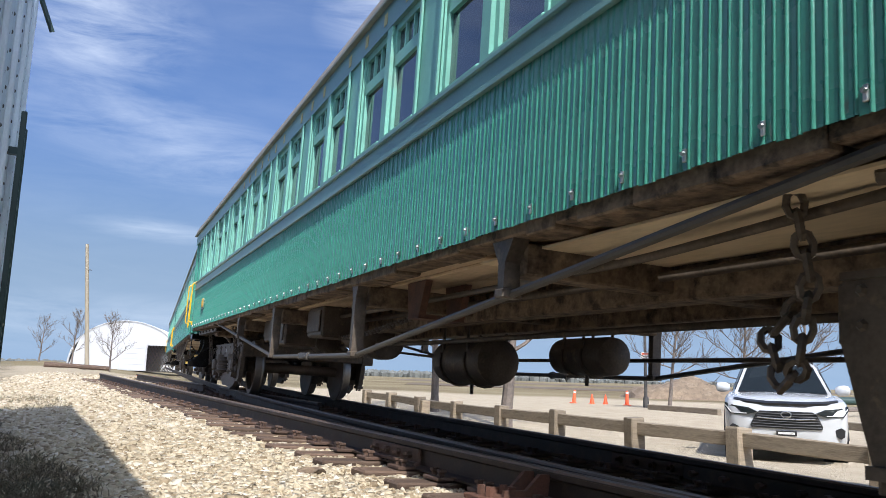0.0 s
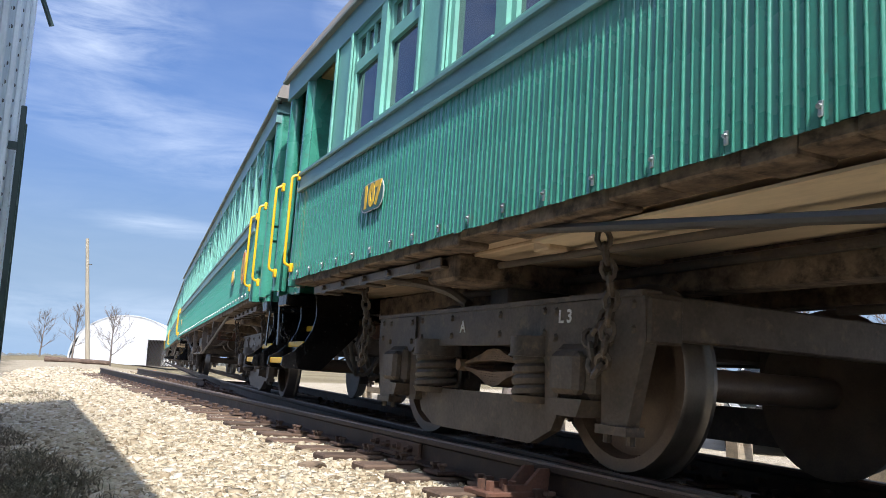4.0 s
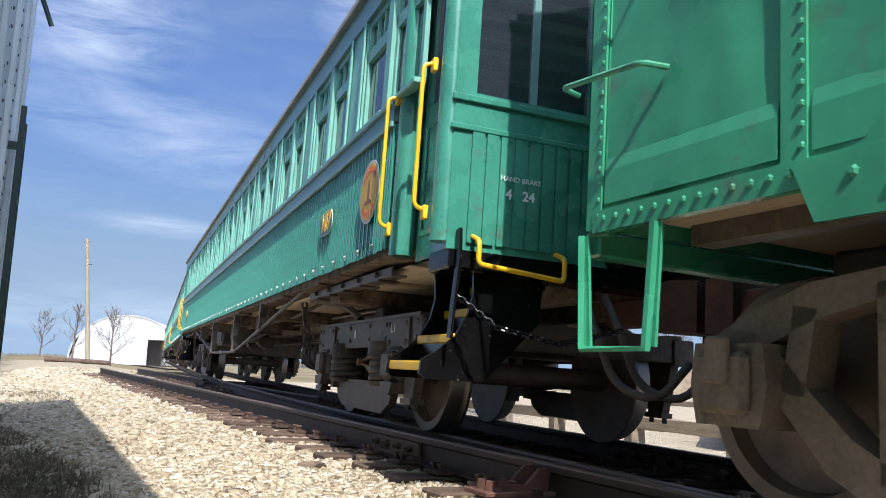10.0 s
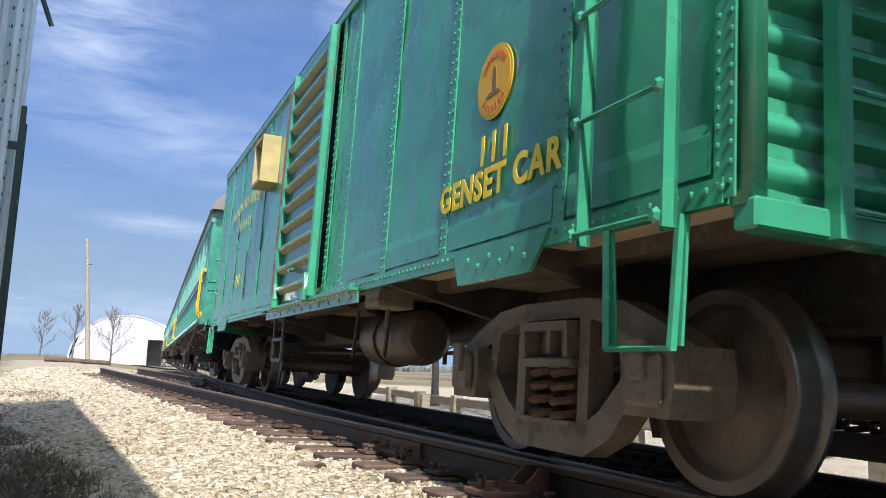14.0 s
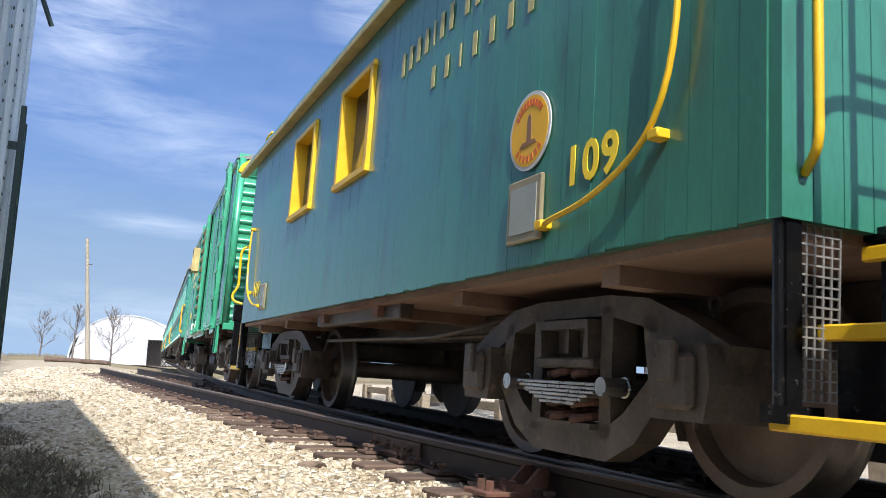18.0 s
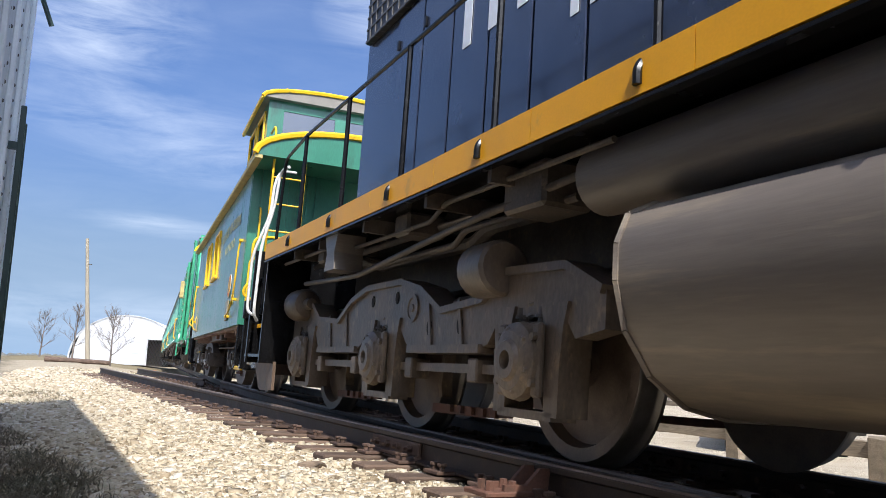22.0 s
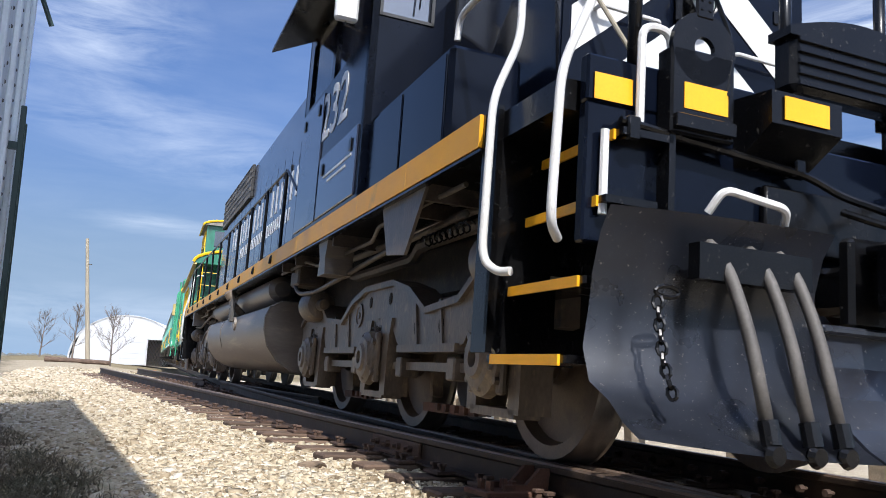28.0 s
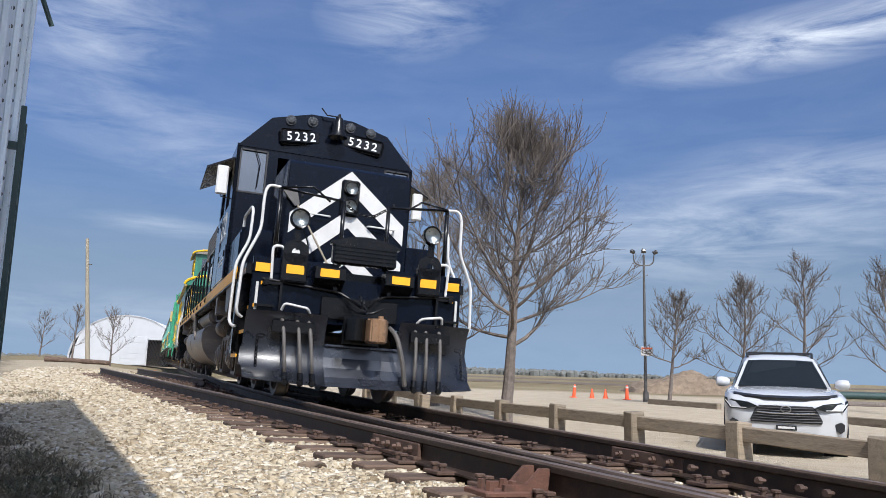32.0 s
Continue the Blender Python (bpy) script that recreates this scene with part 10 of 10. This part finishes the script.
# ---- parked riveted wagon beside the camera ----
def wagon():
    h = 27.0
    fx, fy = -math.sin(radians(h)), math.cos(radians(h))
    # far right corner of the side
    cx, cy = -3.92, 7.10
    ob = thing("parked_wagon", "silver-blue riveted steel wagon with a dark green ladder", "wagon",
               m=pose(cx, cy, 0, 0, 0, 90 + h))
    # local: x towards the far end (0 there), y to the left (body), z up from the rail tops
    length, width, top, sill = 15.5, 2.9, 4.45, 0.42
    bm = new_bm()
    box(bm, -length, 0, 0, width, sill, top - 0.25, 0.02)
    body = part("body", bm, HOPPER_GREY, ob, "pale silver-blue painted steel side")
    bm = new_bm()
    prism(bm, [(0.0, top - 0.25), (0.02, top), (0.7, top + 0.25), (2.2, top + 0.25), (width - 0.02, top), (width, top - 0.25)], "x", -length - 0.03, 0.03)
    part("roof", fixed(bm), HOPPER_GREY, ob)
    for k in range(14):
        x = -0.62 - k * 1.12
        bm = new_bm()
        box(bm, x - 0.05, x + 0.05, -0.035, 0.0, sill, top - 0.27, 0.008)
        part("side_post", bm, HOPPER_GREY, body)
    bm = new_bm()
    for k in range(26):
        x = -0.06 - k * 0.28
        rivets(bm, [(x, 0.0, sill + 0.08 + j * 0.11) for j in range(30)], 0.013, (0, -1, 0))
    rv = part("rivets", bm, LAMP_STEEL, body, "rows of dark rivet heads")
    rv["kind"] = "stuff"
    bm = new_bm()
    box(bm, -length, 0, -0.03, 0.05, sill - 0.18, sill, 0.01)
    part("side_sill", bm, HOPPER_GREY, ob)
    bm = new_bm()
    box(bm, -0.34, 0.02, -0.02, 0.0, 3.52, 3.78, 0.004)
    part("bracket_plate", bm, HOPPER_GREY, ob)
    bm = new_bm()
    tube(bm, [(0.02, -0.03, 3.85), (0.10, -0.16, 3.55)], 0.025, 6)
    part("lamp_bracket", bm, DARK_GREEN, ob, "small dark bracket")
    # ladder standing off the side
    bm = new_bm()
    box(bm, -1.92, -1.87, -0.105, -0.07, 0.10, 2.03, 0.006)
    lad = part("ladder", bm, DARK_GREEN, ob, "dark green steel ladder")
    bm = new_bm()
    box(bm, -2.37, -2.32, -0.105, -0.07, 0.10, 2.03, 0.006)
    part("ladder_rail", bm, DARK_GREEN, lad)
    for k in range(5):
        bm = new_bm()
        tube(bm, [(-2.37, -0.088, 0.25 + k * 0.40), (-1.87, -0.088, 0.25 + k * 0.40)], 0.014, 6)
        part("rung", bm, DARK_GREEN, lad)
    for z in (0.68, 1.84):
        bm = new_bm()
        box(bm, -1.92, -1.87, -0.072, 0.0, z, z + 0.05)
        part("standoff", bm, DARK_GREEN, lad)
    # running gear
    bm = new_bm()
    box(bm, -length + 0.4, -0.4, 0.9, 2.0, 0.72, sill - 0.001, 0.02)
    part("underframe", bm, GRIME, ob)
    for tx in (-2.3, -length + 2.3):
        bm = new_bm()
        box(bm, tx - 1.25, tx + 1.25, 0.36, 0.50, 0.35, 0.72, 0.04)
        box(bm, tx - 1.25, tx + 1.25, 2.40, 2.54, 0.35, 0.72, 0.04)
        box(bm, tx - 0.2, tx + 0.2, 0.4, 2.5, 0.45, 0.75, 0.03)
        part("truck_frame", bm, GRIME, ob)
        for wx in (tx - 0.85, tx + 0.85):
            bm = new_bm()
            for y in (0.72, 2.18):
                lathe(bm, [(0, -0.06), (0.46, -0.06), (0.46, 0.06), (0, 0.06)], (wx, y, 0.42), (0, 1, 0), 24)
            cyl(bm, (wx, 0.4, 0.42), (wx, 2.5, 0.42), 0.08)
            part("wheelset", fixed(bm), WHEEL, ob)
    for side in (1, -1):
        pts = [on for on in ((-40, 1.45 + side * 0.755), (25, 1.45 + side * 0.755))]
        bm = new_bm()
        for (x0, y0), (x1, y1) in zip(pts, pts[1:]):
            box(bm, x0, x1, y0 - 0.036, y0 + 0.036, -0.16, 0.0)
    return ob


parked = wagon()

# ---- track fastenings ----
def near_rails(d):
    """Places across (to the right of the straight track's left rail) of all rails at d along it."""
    s = d - 2.2
    out_c = [0.0]
    if 11.0 < d < 17 or d > 18.6:
        out_c.append(1.51)
    for b in (0.755, -0.755):
        best = min((abs(along(*curve_pt(s + e, b)) - d), across(*curve_pt(s + e, b))) for e in (-0.9, -0.6, -0.3, 0, 0.3, 0.6, 0.9))
        out_c.append(best[1])
    return out_c


def curve_pt(s, b):
    x, y = centre(s)
    a = heading(s)
    return x - math.cos(a) * b, y - math.sin(a) * b


def spot(d, c, z, turn=0.0):
    x, y = FWD[0] * d + OUT[0] * (c + SIDE0), FWD[1] * d + OUT[1] * (c + SIDE0)
    return PLANE @ pose(x, y, z, 0, 0, 28 + turn)


def tie_plate_mesh():
    bm = new_bm()
    box(bm, -0.19, 0.19, -0.09, 0.09, 0.0, 0.022, 0.004)
    for x in (-0.135, 0.135):
        for y in (-0.045, 0.045):
            box(bm, x - 0.016, x + 0.016, y - 0.012, y + 0.012, 0.02, 0.055, 0.003)
            box(bm, x - 0.026, x + 0.026, y - 0.019, y + 0.019, 0.046, 0.066, 0.004)
    return bm


plate0 = None
rng = random.Random(17)
for d, left, right in tie_at:
    if d > 24:
        break
    used = []
    for c in near_rails(d):
        if c < left or c > right or any(abs(c - u) < 0.25 for u in used):
            continue
        used.append(c)
        m = spot(d, c, -0.176, rng.uniform(-2, 2))
        if plate0 is None:
            plate0 = part("tie_plate", tie_plate_mesh(), PLATE_BROWN, track, "rusty tie plate with spikes")
            plate0.matrix_basis = m
        else:
            share(plate0, m, track)


def joint_bar(d, c, turn=0.0, side=-1):
    """Bolted splice bar on one face of a rail."""
    bm = new_bm()
    y0, y1 = (0.012, 0.040)
    box(bm, y0, y1, -0.38, 0.38, -0.135, -0.045, 0.006)
    box(bm, y0, y1 + 0.03, -0.38, 0.38, -0.155, -0.130, 0.004)
    bar = part("joint_bar", bm, PLATE_BROWN, track, "rusty bolted splice bar")
    bar.matrix_basis = spot(d, c, 0.0, turn + (180 if side < 0 else 0))
    for k in range(4):
        bm = new_bm()
        cyl(bm, (y1, -0.27 + k * 0.18, -0.09), (y1 + 0.03, -0.27 + k * 0.18, -0.09), 0.026, 0.026, 6)
        cyl(bm, (y1 + 0.03, -0.27 + k * 0.18, -0.09), (y1 + 0.06, -0.27 + k * 0.18, -0.09), 0.014, 0.012, 8)
        part("bolt", bm, PLATE_BROWN, bar)


def rail_brace(d, c):
    bm = new_bm()
    box(bm, -0.42, 0.05, -0.11, 0.11, -0.155, -0.13, 0.005)
    prism(bm, [(-0.30, -0.13), (-0.04, -0.13), (-0.03, -0.02), (-0.09, -0.02), (-0.17, -0.10), (-0.30, -0.10)], "y", -0.08, -0.055)
    prism(bm, [(-0.30, -0.13), (-0.04, -0.13), (-0.03, -0.02), (-0.09, -0.02), (-0.17, -0.10), (-0.30, -0.10)], "y", 0.055, 0.08)
    ob = part("rail_brace", fixed(bm), RUST, track, "red-brown cast rail brace")
    ob.matrix_basis = spot(d, c, 0.0)
    for x in (-0.36, -0.23):
        for y in (-0.04, 0.04):
            bm = new_bm()
            cyl(bm, (x, y, -0.13), (x, y, -0.085), 0.022, 0.022, 6)
            part("bolt", bm, RUST, ob)


joint_bar(5.2, 0.0)
joint_bar(4.6, 1.775)
rail_brace(3.45, 0.0)
# bolts along the inner face of the far stock rail
bm = new_bm()
cyl(bm, (-0.012, 0, 0), (-0.06, 0, 0), 0.011, 0.011, 8)
cyl(bm, (-0.05, 0, 0), (-0.085, 0, 0), 0.024, 0.021, 6)
bolt0 = part("rail_bolt", bm, PLATE_BROWN, track)
for k, d in enumerate((4.0, 3.72, 3.42, 3.12, 2.94, 2.55, 2.4, 2.25)):
    c = [q for q in near_rails(d) if q > 1.2][-1]
    m = spot(d, c, -0.085)
    if k:
        share(bolt0, m, track)
    else:
        bolt0.matrix_basis = m



# ---- ballast ----
def ballast(n, seed):
    rs = np.random.default_rng(seed)
    base = np.array([(x, y, z) for x in (-1, 1) for y in (-1, 1) for z in (-1, 1)]) * 0.82
    tri = np.array([(0, 1, 3), (0, 3, 2), (4, 6, 7), (4, 7, 5), (0, 4, 5), (0, 5, 1), (2, 3, 7), (2, 7, 6), (0, 2, 6), (0, 6, 4), (1, 5, 7), (1, 7, 3)])
    # points spread over the wedge before the camera, thinning out with distance
    r = 3.0 * np.exp(rs.uniform(0, math.log(34 / 3.0), n * 3))
    keep_r = rs.uniform(0, 1, n * 3) < np.minimum(1, (r / 9.0)) + 0.30
    az = rs.uniform(-0.60, 0.60, n * 3)
    x, y = r * np.sin(az), r * np.cos(az)
    d, c = x * FWD[0] + y * FWD[1], x * OUT[0] + y * OUT[1] - SIDE0
    s_line = np.linspace(-14, 26, 120)
    pts = [curve_pt(s, 0.755) for s in s_line], [curve_pt(s, -0.755) for s in s_line]
    lines = [np.array([(along(*p), across(*p)) for p in q]) for q in pts]
    near = np.interp(d, lines[0][:, 0], lines[0][:, 1])
    far = np.interp(d, lines[1][:, 0], lines[1][:, 1])
    ok = keep_r & (c < np.maximum(far, 1.51) + 1.5)
    for q in (np.zeros_like(d), np.where(d > 11, 1.51, 9.0), near, far):
        ok &= np.abs(c - q) > 0.10
    ties_d = np.array([t[0] for t in tie_at])
    ties_r = np.interp(d, ties_d, [t[2] for t in tie_at])
    gap = np.min(np.abs(d[:, None] - ties_d[None, :]), axis=1)
    inside = (c > -0.66) & (c < ties_r)
    ok &= ~(inside & (gap < 0.12) & (rs.uniform(0, 1, len(d)) > 0.04))
    ok &= ~(inside & (c > 0.1) & (rs.uniform(0, 1, len(d)) > 0.45))
    wild = (c < -2.0 + 0.35 * np.sin(d * 1.3) + 0.2 * np.sin(d * 3.1)) & (rs.uniform(0, 1, len(d)) > 0.42)
    ok &= ~wild
    idx = np.nonzero(ok)[0][:n]
    x, y, r, c = x[idx], y[idx], r[idx], c[idx]
    k = len(idx)
    z = np.array([ground_z(a, b) for a, b in zip(x, y)])
    size = rs.uniform(0.010, 0.021, k) * (1 + 0.045 * r)
    size[rs.uniform(0, 1, k) < 0.05] *= 1.35
    shape = rs.uniform(0.6, 1.25, (k, 1, 3))
    shape[:, :, 2] *= 0.72
    v = base[None] * shape * (1 + rs.uniform(-0.38, 0.22, (k, 8, 1)))
    a, b = rs.uniform(0, 6.283, k), rs.normal(0, 0.5, k)
    ca, sa, cb, sb = np.cos(a)[:, None], np.sin(a)[:, None], np.cos(b)[:, None], np.sin(b)[:, None]
    vx, vy, vz = v[..., 0], v[..., 1] * cb - v[..., 2] * sb, v[..., 1] * sb + v[..., 2] * cb
    px, py = vx * ca - vy * sa, vx * sa + vy * ca
    co = np.stack([px * size[:, None] + x[:, None], py * size[:, None] + y[:, None], vz * size[:, None] + (z + size * rs.uniform(0.1, 0.55, k))[:, None]], axis=-1).reshape(-1, 3)
    faces = (tri[None] + (np.arange(k) * 8)[:, None, None]).reshape(-1)
    me = bpy.data.meshes.new("ballast")
    me.vertices.add(len(co))
    me.vertices.foreach_set("co", co.astype(np.float32).ravel())
    me.loops.add(len(faces))
    me.loops.foreach_set("vertex_index", faces.astype(np.int32))
    me.polygons.add(len(faces) // 3)
    me.polygons.foreach_set("loop_start", np.arange(0, len(faces), 3, dtype=np.int32))
    me.update(calc_edges=True)
    me.materials.append(BALLAST)
    ob = new("ballast", me)
    tagged(ob, "loose pale limestone ballast along the ties", "ballast", kind="stuff")


def ballast_material():
    m = bpy.data.materials.new("pale_limestone_ballast_stones")
    m.use_nodes = True
    n, l = m.node_tree.nodes, m.node_tree.links
    b = n["Principled BSDF"]
    b.inputs["Roughness"].default_value = 0.88
    b.inputs["Specular IOR Level"].default_value = 0.2
    geo = n.new("ShaderNodeNewGeometry")
    ramp = n.new("ShaderNodeValToRGB")
    stops = ((0.0, (0.17, 0.13, 0.085)), (0.12, (0.34, 0.27, 0.18)), (0.5, (0.47, 0.40, 0.285)), (0.85, (0.55, 0.48, 0.365)), (1.0, (0.64, 0.585, 0.49)))
    while len(ramp.color_ramp.elements) < len(stops):
        ramp.color_ramp.elements.new(0.5)
    for e, (p, c) in zip(ramp.color_ramp.elements, stops):
        e.position, e.color = p, (*c, 1)
    l.new(geo.outputs["Random Per Island"], ramp.inputs["Fac"])
    tex = n.new("ShaderNodeTexCoord")
    noise = n.new("ShaderNodeTexNoise")
    noise.inputs["Scale"].default_value, noise.inputs["Detail"].default_value = 75, 5
    l.new(tex.outputs["Object"], noise.inputs["Vector"])
    mr = n.new("ShaderNodeMapRange")
    mr.inputs["To Min"].default_value, mr.inputs["To Max"].default_value = 0.72, 1.15
    l.new(noise.outputs["Fac"], mr.inputs["Value"])
    mul = n.new("ShaderNodeMix")
    mul.data_type, mul.blend_type = "RGBA", "MULTIPLY"
    mul.inputs["Factor"].default_value = 1
    l.new(ramp.outputs["Color"], mul.inputs["A"])
    l.new(mr.outputs["Result"], mul.inputs["B"])
    l.new(mul.outputs["Result"], b.inputs["Base Color"])
    bump = n.new("ShaderNodeBump")
    bump.inputs["Strength"].default_value, bump.inputs["Distance"].default_value = 0.5, 0.008
    l.new(noise.outputs["Fac"], bump.inputs["Height"])
    l.new(bump.outputs["Normal"], b.inputs["Normal"])
    return m


BALLAST = ballast_material()
ballast(135000, 5)

# single dark stone among the pale ones
bm = new_bm()
bmesh.ops.create_icosphere(bm, subdivisions=2, radius=0.06)
rng = random.Random(4)
for v in bm.verts:
    v.co *= rng.uniform(0.8, 1.15)
    v.co.z *= 0.7
dark = part("stone", bm, OLD_TIMBER, smooth=True)
dark.matrix_basis = Matrix.Translation(on_ground(-0.78, 5.12, -0.03)) @ pose(0, 0, 0, 0, 0, 30) @ Matrix.Diagonal((1.7, 0.8, 0.8, 1))
tagged(dark, "dark brown stone lying on the pale ballast", "stone")


def dry_grass(n, seed):
    rng = random.Random(seed)
    verts, faces = [], []
    while len(faces) < n:
        r = 4.0 * math.exp(rng.uniform(0, math.log(4.5)))
        a = rng.uniform(-0.64, -0.2)
        x, y = r * math.sin(a), r * math.cos(a)
        if across(x, y) > -2.1 + 0.4 * math.sin(y * 1.1 + x) or math.sin(x * 2.3 + 1) * math.sin(y * 1.7) < 0.25 - 0.6 * rng.random():
            continue
        g = ground_z(x, y)
        for _ in range(rng.randrange(3, 8)):
            bx, by = x + rng.gauss(0, 0.04), y + rng.gauss(0, 0.04)
            h, w = rng.uniform(0.03, 0.085), rng.uniform(0.003, 0.007)
            ax, ay = rng.gauss(0, 0.06), rng.gauss(0, 0.06)
            t = rng.uniform(0, 3.1416)
            dx, dy = w * math.cos(t), w * math.sin(t)
            i = len(verts)
            verts += [(bx - dx, by - dy, g - 0.01), (bx + dx, by + dy, g - 0.01), (bx + ax * 0.5 + dx * 0.7, by + ay * 0.5 + dy * 0.7, g + h * 0.7), (bx + ax * 0.5 - dx * 0.7, by + ay * 0.5 - dy * 0.7, g + h * 0.7),
                      (bx + ax * 1.4, by + ay * 1.4, g + h)]
            faces += [(i, i + 1, i + 2, i + 3), (i + 3, i + 2, i + 4)]
    me = bpy.data.meshes.new("dry_grass")
    me.from_pydata(verts, [], faces)
    me.materials.append(DRY_GRASS)
    tagged(new("dry_grass", me), "short dry grass and dead leaves on the gravel", "grass", kind="stuff")


DRY_GRASS = material("dry_grass_blades", (0.15, 0.122, 0.078), 0.9, vary=0.4, scale=3, bump=0, dirt=(0.05, 0.06, 0.03), dirt_amount=0.4, dirt_scale=2)
dry_grass(30000, 8)

# ---- loose pieces become parts of their own ----
def split_pieces(kinds):
    for ob in [o for o in scene.objects if o.type == "MESH" and o.name.split(".")[0] in kinds]:
        bm = new_bm()
        bm.from_mesh(ob.data)
        left, groups = set(bm.faces), []
        while left:
            stack, got = [left.pop()], []
            while stack:
                f = stack.pop()
                got.append(f)
                for v in f.verts:
                    for g in v.link_faces:
                        if g in left:
                            left.remove(g)
                            stack.append(g)
            groups.append(got)
        if 1 < len(groups) <= 60:
            for got in groups:
                nb, seen = new_bm(), {}
                for f in got:
                    vs = []
                    for v in f.verts:
                        if v.index not in seen:
                            seen[v.index] = nb.verts.new(v.co)
                        vs.append(seen[v.index])
                    nb.faces.new(vs).smooth = f.smooth
                if got is groups[0]:
                    nb.normal_update()
                    nb.to_mesh(ob.data)
                    nb.free()
                else:
                    q = part(ob.name.split(".")[0], nb, ob.data.materials[0], ob.parent)
                    q.matrix_basis = ob.matrix_basis.copy()
                    if "label" in ob:
                        q["label"] = ob["label"]
        bm.free()


split_pieces({"side_sill", "vestibule_door", "check_chain", "frame_bolt", "seam_strip", "door_roller", "hose_coupling", "end_wall", "weld_seam", "track_bracket", "air_hose", "reflector", "sill_stripe", "door_hinge",
              "panel_handle", "equaliser_bar", "step_well", "battery_door", "roof_rail", "rear_headlight", "junction_box", "beam_bolt", "steps", "drop_step", "frame_hole", "pipework", "corner_post", "ladder", "fan_housing", "corner_grab_rail", "front_rail"})



# ---- motions ----
def motions():
    for key, car in CAR.items():
        walk(car, [(k * 0.4, car_pose(key, k * 0.4)) for k in range(81)])
    for ob, u, r in ROLLING:
        walk(ob, [(k * 0.2, pose(u, 0, r, 0, math.degrees((rolled(k * 0.2) - rolled(0)) / r), 0)) for k in range(161)])


motions()
